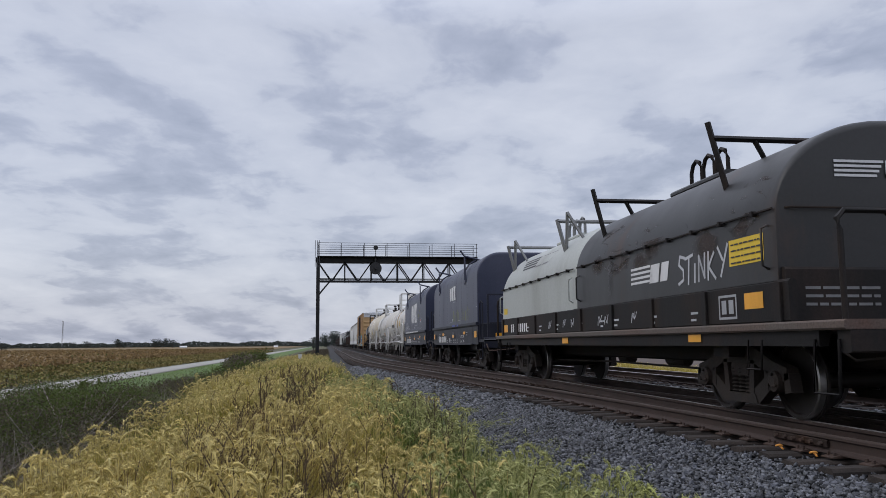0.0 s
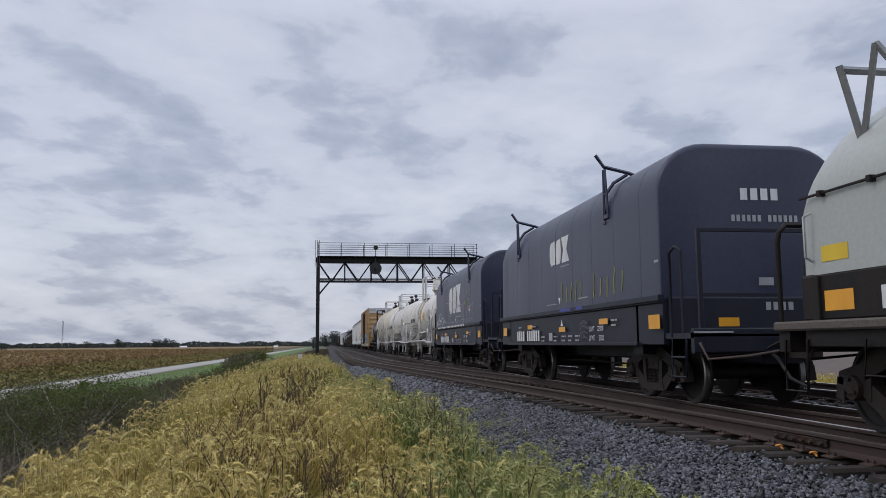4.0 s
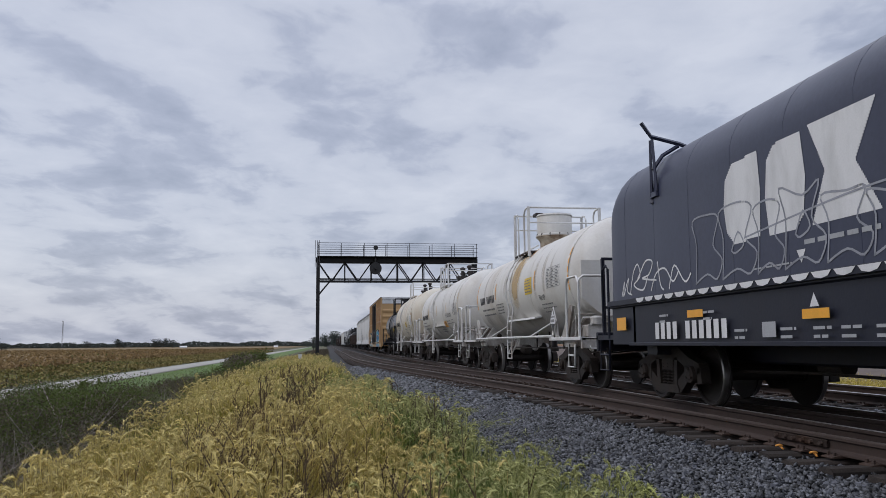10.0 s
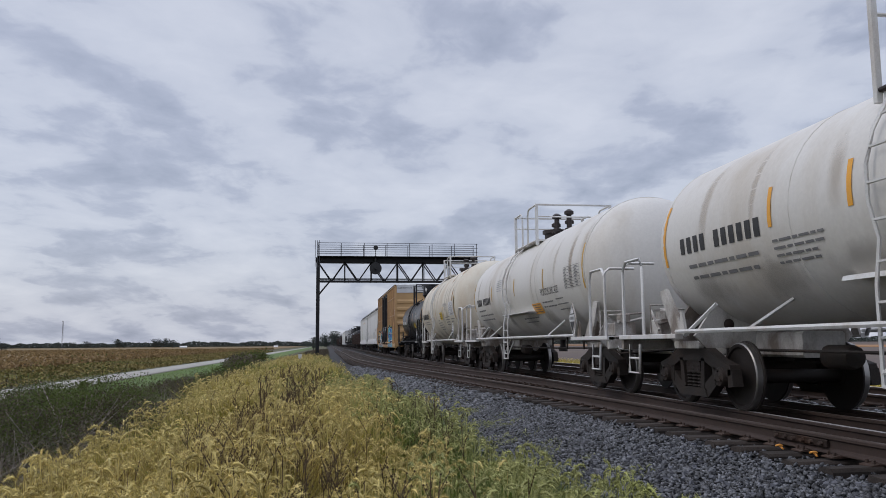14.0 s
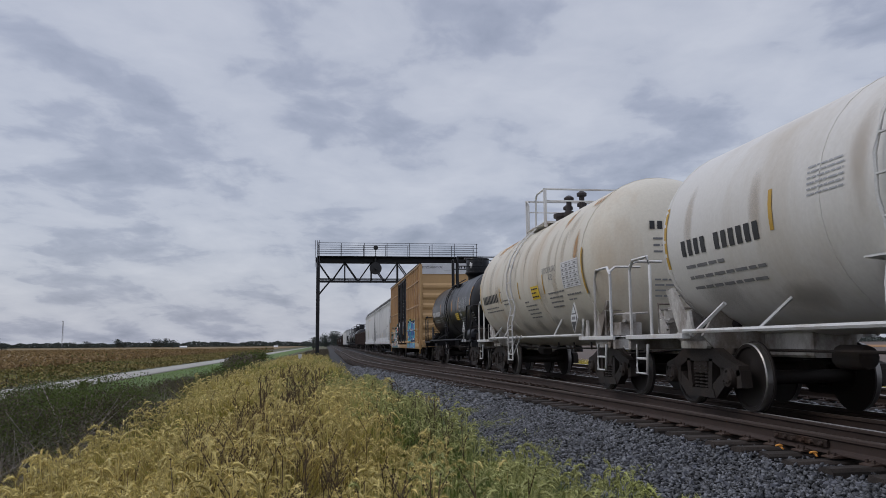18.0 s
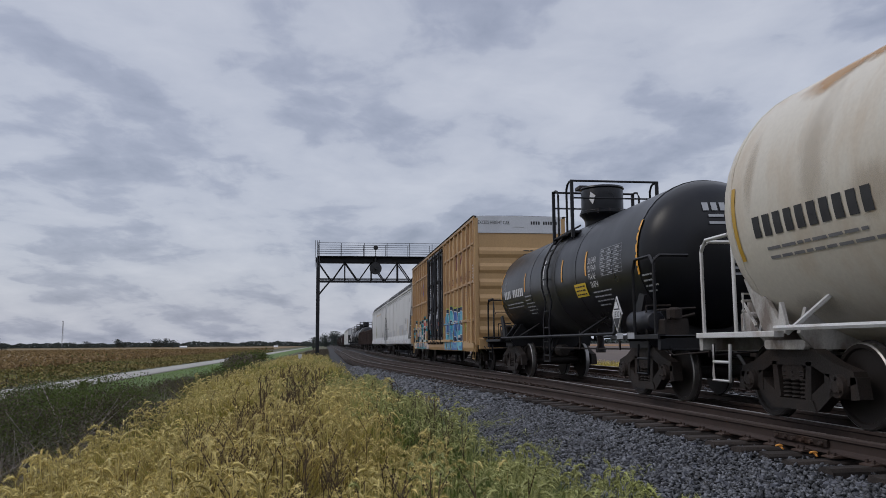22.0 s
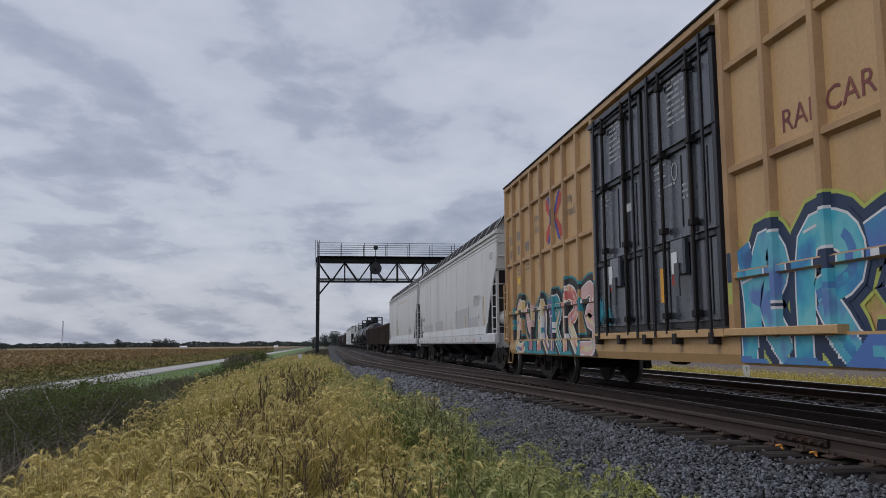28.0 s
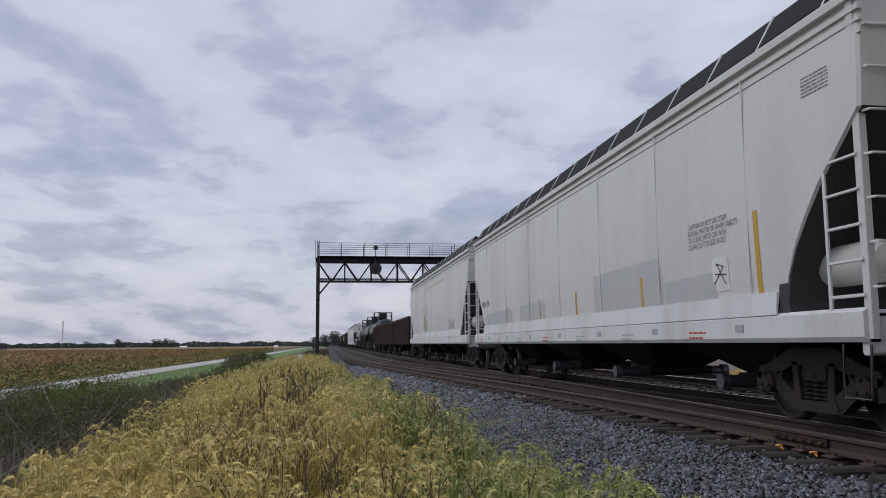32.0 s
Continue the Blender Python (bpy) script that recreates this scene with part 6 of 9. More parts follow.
def white_tank_2():
    ht, R, zc = 5.95, 1.41, 2.42
    c = tank_car(74.6, "plain white acid tank car with an orange notice", "tank_white", "white_steel", ht, R, zc, 5.7, 7.45, 0.35, "valves", 0.9, ((-0.95, 0.0), (1.4, 0.6)), rail_h=0.70)
    dirty_belly(c, R, zc, ht, 6)
    tank_bands(c, ht, R, zc, (3.09, 0.10, -2.85), "ochre", (-0.23, 0.47))
    tank_bands(c, ht, R, zc, (5.97, -5.85), "ochre", (-0.42, 0.92))
    fleet_number(c, 11, 0.22, 0.125, 0.07, (4,), "paint_black", on_tank(5.42, zc - 0.29, R, zc), "black fleet number")
    lettering(c, "HYDROCHLORIC ACID", 0.24, "paint_black", on_tank(-2.55, zc - 0.38, R, zc), squeeze=0.60)
    decal(c, "orange_notice", "amber", rect(0, 0, 0.82, 0.28, 4), on_tank(-1.5, zc - 0.77, R, zc, 0.01), "orange emergency notice with small print")
    decal(c, "small_print", "paint_grey", print_lines([0.68] * 4, 0.035, 0.025, 4), on_tank(-1.57, zc - 0.57, R, zc, 0.014))
    decal(c, "small_print", "paint_grey", print_lines([1.5, 1.2], 0.06, 0.06, 5), on_tank(0.0, zc - 0.86, R, zc))
    decal(c, "small_print", "paint_grey", print_lines([1.1, 2.0, 1.9], 0.07, 0.09, 6), on_tank(5.4, zc - 0.46, R, zc))
    decal(c, "small_print", "paint_grey", print_lines([0.9, 1.05], 0.055, 0.06, 12), on_tank(-2.5, zc - 0.55, R, zc))
    decal(c, "small_print", "paint_grey", print_lines([0.6, 0.8, 0.7], 0.04, 0.09, 12), on_tank(-3.65, zc - 0.52, R, zc))
    decal(c, "small_print", "paint_silver", print_lines([0.62] * 6, 0.03, 0.03, 15), on_tank(2.33, zc + 0.32, R, zc))
    spec_table(c, -4.58, zc - 0.34, 1.1, 0.44, R, zc, "paint_grey")
    part("side_ledge", Mesh().prism([(-1.20, 1.68), (-1.18, 1.72), (-1.44, 1.72), (-1.44, 1.70)], "y", -1.6, 1.45), "white_steel", c)
    hazard_diamond(c, -5.25, 1.43, 1.42)
    return c


def cream_tank():
    ht, R, zc = 5.1, 1.63, 2.49
    c = tank_car(89.07, "cream acid tank car streaked with rust and brown stains", "tank_cream", "white_steel", ht, R, zc, 4.9, 6.4, 0.55, "valves", 0.73, ((-0.45, 0.46), (1.4, 1.22)), head=0.85, rail_h=0.66)
    tank_bands(c, ht, R, zc, (2.3, 0.08, -2.28), "ochre", (-0.46, 0.43))
    tank_bands(c, ht, R, zc, (5.05, -5.12), "ochre", (-0.62, 0.88))
    decal(c, "product_stain", "brown_soft", rect(0, 0, 0.9, 2.4, 12), on_tank(3.9, zc - 0.7, R, zc, 0.004), "brown product stain")
    rs = random.Random(19)
    for y, z, w, h, mt in ((-4.75, 1.00, 0.55, 0.55, "rust_soft"), (-4.55, 1.05, 0.45, 0.4, "rust_soft"), (4.5, 0.95, 1.5, 1.0, "rust_soft"), (3.6, 1.1, 1.2, 0.9, "rust_soft"), (-3.2, 0.75, 0.5, 0.8, "rust_soft"), (-3.9, 0.3, 0.6, 1.2, "brown_soft"), (2.6, 0.5, 0.7, 1.4, "brown_soft"), (1.3, 0.2, 0.8, 1.6, "brown_soft"), (-0.2, 0.3, 0.7, 1.4, "brown_soft"), (-1.6, -0.9, 0.9, 1.0, "brown_soft"), (-2.9, -0.9, 0.6, 1.2, "brown_soft"), (3.2, -0.6, 1.2, 0.8, "brown_soft"), (-4.5, -0.3, 0.5, 1.2, "rust_soft")):
        decal(c, "rust_patch", mt, rect(0, 0, w, h, 8), on_tank(y, zc + z, R, zc, 0.004 + rs.random() * 0.003), "orange-brown rust stain")
    dirty_belly(c, R, zc, ht, 7)
    fleet_number(c, 10, 0.24, 0.14, 0.07, (), "paint_black", on_tank(4.62, zc - 0.40, R, zc), "black fleet number")
    lettering(c, "HYDROCHLORIC", 0.19, "paint_grey", on_tank(-2.31, zc - 0.04, R, zc), squeeze=0.72)
    lettering(c, "ACID", 0.19, "paint_grey", on_tank(-2.8, zc - 0.21, R, zc), squeeze=0.72)
    decal(c, "warning_panel", "yellow", rect(0, 0, 0.68, 0.31, 3), on_tank(-1.2, zc - 0.54, R, zc, 0.008), "yellow emergency panel with small print")
    decal(c, "small_print", "paint_black", print_lines([0.55, 0.4, 0.58], 0.05, 0.04, 1), on_tank(-1.25, zc - 0.32, R, zc, 0.012))
    for k, (y, z, L) in enumerate(((-0.32, -0.58, [0.4, 1.05, 1.0, 1.05, 0.9]), (-2.58, -0.50, [1.2, 1.0, 0.9, 0.8]), (4.45, -0.55, [1.7, 2.2]), (1.95, -0.42, [1.0, 0.7]), (-3.9, -0.6, [0.9, 0.5]))):
        decal(c, "small_print", "paint_grey", print_lines(L, 0.055, 0.05, k), on_tank(y, zc + z, R, zc))
    decal(c, "paper_notice", "paint_white", rect(0, 0, 1.14, 0.54, 4), on_tank(-3.8, zc - 0.45, R, zc, 0.006), "white pasted specification sheet")
    spec_table(c, -3.83, zc - 0.43, 1.08, 0.48, R, zc, "paint_grey", 6, 4)
    decal(c, "square_mark", "paint_grey", stroke([(0, 0), (0.25, 0), (0.25, 0.27), (0, 0.27), (0, 0)], 0.016), on_tank(2.28, zc - 0.42, R, zc))
    hazard_diamond(c, -4.27, 1.42, 1.5)
    F = on_front
    fleet_number(c, 6, 0.15, 0.10, 0.05, (4,), "paint_black", F(-0.55, 3.0, -ht - 0.80), "painted end number")
    for i in range(3):
        decal(c, "end_print", "paint_grey", print_lines([0.75], 0.06, 0, i), F(-0.5, 2.80 - i * 0.12, -ht - 0.83))
    for i in range(4):
        decal(c, "end_print", "paint_grey", print_lines([1.0], 0.05, 0, i + 4), F(-0.5, 2.05 - i * 0.10, -ht - 0.83))
    return c


def black_tank(u=103.35, marks=True, detail=True, mat="tank_black", label="glossy black tank car with a fittings dome and yellow tape"):
    ht, R, zc = 5.3, 1.28, 2.40
    c = tank_car(u, label, mat, "black_steel", ht, R, zc, 4.95, 6.6, -0.1, "dome", 0.2, ((-0.95, -0.55), (0.52, 0.12)), rail_h=0.86, rolls=marks, detail=detail)
    if not marks:
        return c
    tank_bands(c, ht, R, zc, (-5.28, 5.33), "amber", (-0.34, 0.95))
    tank_bands(c, ht, R, zc, (-2.57, -0.90, 0.72, 2.5), "amber", (-0.14, 0.49))
    decal(c, "reflective_strip", "paint_white", rect(0, 0, 0.07, 0.6, 5), on_tank(0.60, zc - 0.1, R, zc, 0.012))
    fleet_number(c, 11, 0.21, 0.13, 0.075, (4,), "paint_white", on_tank(4.85, zc - 0.22, R, zc), "white fleet number")
    for k, tx in enumerate(("SR 13450", "SR 13449", "FRA AIP", "SR-8754")):
        lettering(c, tx, 0.175, "paint_white", on_tank(-2.76 - 0.05 * (k == 3), zc + 0.07 - k * 0.155, R, zc), squeeze=0.72)
    decal(c, "warning_panel", "yellow", rect(0, 0, 0.74, 0.28, 3), on_tank(-1.77, zc - 0.53, R, zc, 0.008), "yellow warning panel")
    decal(c, "small_print", "paint_black", print_lines([0.62, 0.62, 0.62], 0.045, 0.035, 3), on_tank(-1.83, zc - 0.34, R, zc, 0.012))
    spec_table(c, -3.49, zc - 0.22, 1.12, 0.50, R, zc, "paint_silver")
    for k, (y, z, L) in enumerate(((-2.82, -0.50, [1.0, 0.9, 0.9, 0.6]), (4.72, -0.40, [1.9, 1.85]), (2.52, -0.28, [0.7, 0.5, 0.8, 0.8, 0.8, 0.6]), (-5.42, -0.38, [0.4, 0.45, 0.5, 0.35]))):
        decal(c, "small_print", "paint_silver", print_lines(L, 0.045, 0.05, k), on_tank(y, zc + z, R, zc))
    hazard_diamond(c, -4.68, 1.42, 1.40, "1830")
    decal(c, "reflective_strip", "paint_silver", rect(0, 0, 0.3, 0.1) + rect(0.5, 0, 0.8, 0.1), on_side(-4.9, 0.99, 1.512))
    d = decal(c, "dome_mark", "paint_white", [[(0, 0), (0.1, 0.12), (0.06, 0.3), (-0.08, 0.2)]], lambda a, b: (-0.505 * math.cos(0.8 - a * 1.8), -0.1 - 0.505 * math.sin(0.8 - a * 1.8), zc + R + 0.42 + b))
    part("rust_band", Mesh(40).lathe([(R + 0.002, -0.62), (R + 0.010, -0.60), (R + 0.010, 0.60), (R + 0.002, 0.62)], "y", (0, 0.25, zc), 40), "char_hood", c)
    N = lambda a, b: on_head(a, b, ht, 0.75, R, zc, 0.02)
    fleet_number(c, 8, 0.14, 0.095, 0.045, (4,), "paint_silver", N(-0.37, 3.05), "painted end number")
    decal(c, "small_print", "paint_silver", print_lines([0.72, 0.66], 0.07, 0.05, 5), N(-0.30, 2.94))
    decal(c, "small_print", "paint_silver", print_lines([0.6, 0.5, 0.56, 0.4], 0.06, 0.035, 6), N(0.08, 2.28))
    part("end_placard", Mesh().prism([(0.48, 1.50), (0.71, 1.76), (0.48, 2.02), (0.25, 1.76)], "y", -ht - 0.80, -ht - 0.78), "white_steel", c, "diamond hazard placard")
    lettering(c, "1830", 0.16, "paint_black", on_front(0.31, 1.70, -ht - 0.806), width=0.34)
    part("large_reservoir", Mesh(40).lathe([(0, -0.48), (0.14, -0.46), (0.19, -0.36), (0.19, 0.36), (0.14, 0.46), (0, 0.48)], "y", (-1.18, -5.35, 1.27), 18), "door_frame", c, "dark grey air reservoir on the end platform")
    return c


white_tank_1()
white_tank_2()
cream_tank()
black_tank()


# ---- box car ----
def blob(cx, cy, w, h, rnd, n=14, wob=0.16):
    return [(cx + w * (1 + rnd.uniform(-wob, wob)) * math.cos(2 * math.pi * i / n), cy + h * (1 + rnd.uniform(-wob, wob)) * math.sin(2 * math.pi * i / n)) for i in range(n)]


def inside(p, poly):
    x, y = p
    hit = False
    for (x0, y0), (x1, y1) in zip(poly, poly[1:] + poly[:1]):
        if (y0 > y) != (y1 > y) and x < (x1 - x0) * (y - y0) / (y1 - y0) + x0:
            hit = not hit
    return hit


def ribbon(pts, w):
    """A brush line as one bent strip of quads, swelling a little in its middle."""
    n = len(pts)
    sides = []
    for i, (a, b) in enumerate(pts):
        (a0, b0), (a1, b1) = pts[max(0, i - 1)], pts[min(n - 1, i + 1)]
        d = math.hypot(a1 - a0, b1 - b0) or 1e-6
        k = w / 2 * (0.9 + 0.2 * math.sin(math.pi * i / (n - 1)))
        sides.append(((a - (b1 - b0) / d * k, b + (a1 - a0) / d * k), (a + (b1 - b0) / d * k, b - (a1 - a0) / d * k)))
    return [[p[0], p[1], q[1], q[0]] for p, q in zip(sides, sides[1:])]


# loose letter-like brush moves in a unit box
MOVES = [[[(0.95, 0.90), (0.3, 0.95), (0.12, 0.6), (0.75, 0.52)], [(0.15, 0.55), (0.05, 0.15), (0.5, 0.0), (0.95, 0.10)]],
         [[(0.05, 1.0), (0.2, 0.6), (0.5, 0.48), (0.8, 0.98)], [(0.5, 0.5), (0.42, -0.02)]],
         [[(0.15, -0.02), (0.12, 0.7), (0.4, 0.95), (0.62, 0.7), (0.6, 0.3), (0.95, 0.0)]],
         [[(0.08, 0.98), (0.22, 0.5), (0.16, -0.02)], [(0.25, 0.45), (0.55, 0.95), (0.85, 0.75), (0.55, 0.42), (0.95, 0.0)]],
         [[(0.12, -0.02), (0.16, 0.95), (0.75, 0.98), (0.88, 0.68), (0.3, 0.50)], [(0.4, 0.48), (0.92, 0.02)]],
         [[(0.05, 0.90), (0.65, 1.0), (0.88, 0.75), (0.45, 0.55), (0.92, 0.38), (0.8, 0.05), (0.05, 0.05)]]]


def graffiti(c, y0, y1, z0, b0, h, n, brush, x, seed, halo, glow, fills, edge, accent, label, posts, rail_z):
    """A sprayed piece: halo, dark outline, pale inner line and brush letters in blended colours, running over posts, rail and sill."""
    rnd = random.Random(seed)
    L = y0 - y1
    step = L / n
    layers = []
    for k in range(n + 1):
        layers.append(([blob(k * step, b0 + h * 0.62, step * 0.75, h * rnd.uniform(0.50, 0.68), rnd)], halo, "graffiti_halo"))
    letters = []
    for k in range(n):
        w, hh, lean = step * rnd.uniform(0.92, 1.08), h * rnd.uniform(0.90, 1.08), rnd.uniform(-0.12, 0.12)
        letters.append([curve_pts([(k * step + 0.05 + (p + lean * q) * w * 0.92, b0 + q * hh) for p, q in mv], 4) for mv in MOVES[(k + seed) % 6]])
    for mv in letters:
        for line in mv:
            layers.append((ribbon(line, brush + 0.38), glow, "graffiti_glow"))
    for mv in letters:
        for line in mv:
            layers.append((ribbon(line, brush + 0.30), edge, "graffiti_outline"))
    for k, mv in enumerate(letters):
        for line in mv:
            layers.append((ribbon(line, brush + 0.13), edge, "graffiti_outline"))
            layers.append((ribbon(line, brush + 0.05), accent, "graffiti_inner_line"))
        for j, line in enumerate(mv):
            layers.append((ribbon(line, brush), fills[(2 * k + j) % len(fills)], "graffiti_letter"))
            q = line[len(line) // 2:]
            layers.append((ribbon(q, brush * 0.34), fills[(2 * k + j + 2) % len(fills)], "graffiti_shade"))
            p = line[rnd.randrange(2, len(line) - 2)]
            layers.append(([blob(p[0], p[1], brush * 0.16, brush * 0.16, rnd, 8)], fills[(2 * k + j + 3) % len(fills)], "graffiti_spot"))
        p = mv[0][len(mv[0]) // 3]
        layers.append((stroke([(p[0] - brush * 0.5, p[1] + 0.02), (p[0] + brush * 0.15, p[1] + 0.06)], 0.03), accent, "graffiti_shine"))
    for i, (polys, mat, name) in enumerate(layers):
        kept = [[(a, max(-0.02, b)) for a, b in q] for q in polys if max(b for _, b in q) > 0]
        if kept:
            decal(c, name, mat, kept, on_side(y0, z0, x + 0.0004 * i), label if i == 0 else "")
    # the same paint where it crosses posts and the rail
    cells = {}
    boxed = [(ps, mt, nm, (min(p[0] for q in ps for p in q), min(p[1] for q in ps for p in q), max(p[0] for q in ps for p in q), max(p[1] for q in ps for p in q))) for ps, mt, nm in layers]

    def top_paint(a, b):
        for polys, mat, kind, (a0, b0, a1, b1) in reversed(boxed):
            if kind != "graffiti_halo" and a0 < a < a1 and b0 < b < b1 and any(inside((a, b), q) for q in polys):
                return mat
        return None
    for yp in posts:
        for k in range(52):
            b = k * 0.0325
            mat = top_paint(y0 - yp, b + 0.016)
            if mat:
                cells.setdefault(mat, []).append([(-1.588, yp - 0.048, z0 + b), (-1.494, yp - 0.090, z0 + b), (-1.494, yp - 0.090, z0 + b + 0.033), (-1.588, yp - 0.048, z0 + b + 0.033)])
                cells[mat].append([(-(hw_post), yp + 0.047, z0 + b), (-(hw_post), yp - 0.047, z0 + b), (-(hw_post), yp - 0.047, z0 + b + 0.033), (-(hw_post), yp + 0.047, z0 + b + 0.033)])
    for k in range(int(L / 0.03)):
        a = k * 0.03
        for z, xr, hz in [(rail_z, 1.5715, 0.034)] + [(0.7025 + 0.025 * j, 1.5665, 0.0125) for j in range(12)]:
            mat = top_paint(a + 0.015, z - z0) or (fills[-1] if z < 1 else None)
            if mat:
                cells.setdefault(mat, []).append([(-xr, y0 - a, z - hz), (-xr, y0 - a - 0.03, z - hz), (-xr, y0 - a - 0.03, z + hz), (-xr, y0 - a, z + hz)])
    for mat, quads in cells.items():
        m = Mesh()
        for q in quads:
            m.add(q, [(0, 1, 2, 3)])
        me = bpy.data.meshes.new("graffiti_overspray")
        me.from_pydata(m.v, [], m.f)
        me.materials.append(M[mat])
        tagged(part("graffiti_overspray", me, mat, c), kind="stuff")


hw_post = 1.5875
FRONT_POSTS = [-9.72, -9.15, -8.37, -7.46, -6.47, -5.48, -4.48, -3.53, -2.60]
REAR_POSTS = [2.38, 3.36, 4.27, 5.20, 6.15, 7.05, 8.0, 8.9, 9.72]


def box_car():
    c = freight_car("box_car", "tall yellow box car with black doors and colourful graffiti", 121.3, "box car")
    hl, hw, z0, z1 = 9.80, 1.50, 0.98, 5.21
    body = part("body", Mesh().box(-hw, hw, -hl, hl, z0, z1 - 0.06, 0.02), "box_yellow", c, "yellow ribbed steel body")
    part("roof", Mesh().prism([(-1.54, z1 - 0.10), (1.54, z1 - 0.10), (1.54, z1 - 0.03), (0.0, z1 - 0.01), (-1.54, z1 - 0.03)], "y", -hl - 0.02, hl + 0.02), "under_black", c)
    for k in range(14):
        y = -hl + 0.5 + (2 * hl - 1) * k / 13
        part("roof_rib", Mesh().prism([(-1.55, z1 - 0.04), (-1.55, z1), (0, z1 + 0.02), (1.55, z1), (1.55, z1 - 0.04), (0, z1 - 0.02)], "y", y - 0.04, y + 0.04), "galv", c)
    dy0, dy1 = -2.52, 2.30
    rails = [1.72, 3.00, 4.29]
    for s in (-1, 1):
        def xx(a, b):
            return (min(s * a, s * b), max(s * a, s * b))
        for ya, yb, spots in ((-hl, dy0, FRONT_POSTS), (dy1, hl, REAR_POSTS)):
            n = len(spots) - 1
            for k, y in enumerate(spots):
                w = 0.085 if 0 < k < n else 0.11
                y = min(max(y, ya + w / 2), yb - w / 2)
                part("side_post", Mesh().prism([(s * (hw - 0.01), y - w), (s * (hw + 0.085), y - w * 0.55), (s * (hw + 0.085), y + w * 0.55), (s * (hw - 0.01), y + w)], "z", z0, z1 - 0.12), "box_post", body)
            for z in rails:
                part("side_rail", Mesh().prism([(s * hw, z - 0.07), (s * (hw + 0.07), z - 0.035), (s * (hw + 0.07), z + 0.035), (s * hw, z + 0.07)], "y", ya, yb), "box_post", body)
        part("side_sill", Mesh().prism([(s * (hw - 0.08), 0.66), (s * (hw + 0.02), 0.66), (s * (hw + 0.06), 0.78), (s * (hw + 0.06), 1.02), (s * (hw - 0.08), 1.02)], "y", -hl + 0.35, hl - 0.35), "box_yellow", c, "yellow side sill")
        part("top_plate", Mesh().box(*xx(hw - 0.02, hw + 0.09), -hl, hl, z1 - 0.16, z1 - 0.055), "box_post", body)
        part("roof_edge", Mesh().box(*xx(hw + 0.02, hw + 0.115), -hl, hl, z1 - 0.055, z1 - 0.02), "under_black", body, "dark roof edge")
        # the two plug door leaves
        for ya, yb in ((dy0, -0.18), (-0.12, dy1)):
            door = part("door", Mesh().box(*xx(hw + 0.004, hw + 0.06), ya + 0.04, yb - 0.04, 1.10, 4.80), "box_door", c, "black plug door with lock rods")
            w = yb - ya
            for k, sw in ((0.035, 0.05), (0.36, 0.028), (0.965, 0.05)):
                y = ya + w * k
                part("door_stile", Mesh().box(*xx(hw + 0.05, hw + 0.12), y - sw, y + sw, 1.12, 4.78), "door_frame", door)
            for z in (1.16, 2.30, 3.62, 4.72):
                part("door_rail", Mesh().box(*xx(hw + 0.05, hw + 0.105), ya + 0.05, yb - 0.05, z - 0.04, z + 0.04), "door_frame", door)
                part("door_rail_lip", Mesh().box(*xx(hw + 0.05, hw + 0.14), ya + 0.05, yb - 0.05, z + 0.04, z + 0.055), "box_door", door)
            for k, z in ((0.17, 1.78), (0.17, 2.95), (0.5, 3.0), (0.72, 1.75), (0.2, 4.15)):
                part("door_seam", Mesh().box(*xx(hw + 0.055, hw + 0.072), ya + w * k - 0.012, ya + w * k + 0.012, z - 0.5, z + 0.5), "door_frame", door)
            for k in (0.12, 0.86):
                part("edge_bar", Mesh().tube([(s * (hw + 0.17), ya + w * k, 1.0), (s * (hw + 0.17), ya + w * k, 4.90)], 0.024, 6), "door_frame", door)
            for k in (0.30, 0.70):
                y = ya + w * k
                part("lock_rod", Mesh().tube([(s * (hw + 0.15), y, 1.05), (s * (hw + 0.15), y, 4.85)], 0.028, 6), "under_black", door)
                for z in (1.3, 2.5, 3.6, 4.6):
                    part("rod_guide", Mesh().box(*xx(hw + 0.09, hw + 0.19), y - 0.06, y + 0.06, z - 0.045, z + 0.045), "under_black", door)
            part("lock_box", Mesh().box(*xx(hw + 0.06, hw + 0.17), ya + w * 0.42, ya + w * 0.60, 1.85, 2.32), "box_door", door)
            part("lock_handle", Mesh().box(*xx(hw + 0.17, hw + 0.2), ya + w * 0.47, ya + w * 0.53, 1.55, 2.0), "galv", door)
        for z in (1.04, 4.86):
            part("door_track", Mesh().box(*xx(hw + 0.02, hw + 0.16), dy0, dy1, z - 0.05, z + 0.05), "box_yellow" if z < 2 else "door_frame", c)
        part("door_track", Mesh().box(*xx(hw + 0.02, hw + 0.15), dy0 - 2.2, dy0, 1.0, 1.09), "box_yellow", c)
        for k in range(5):
            y = dy0 + 0.3 + k * 1.08
            part("door_roller", Mesh().box(*xx(hw + 0.05, hw + 0.18), y - 0.06, y + 0.06, 0.90, 1.05), "truck", c)
        # ladders at the corners
        for e in (-1, 1):
            ladder(c, s * (hw + 0.15), e * (hl - 0.14), e * (hl - 0.58), 0.95, 2.5, 5, "box_yellow")
            grab(c, [(s * (hw + 0.02), e * (hl - 0.12), 0.8), (s * (hw + 0.05), e * (hl - 0.12), 0.42), (s * (hw + 0.05), e * (hl - 0.55), 0.42), (s * (hw + 0.02), e * (hl - 0.55), 0.8)], 0.02, "box_yellow", "stirrup_step")
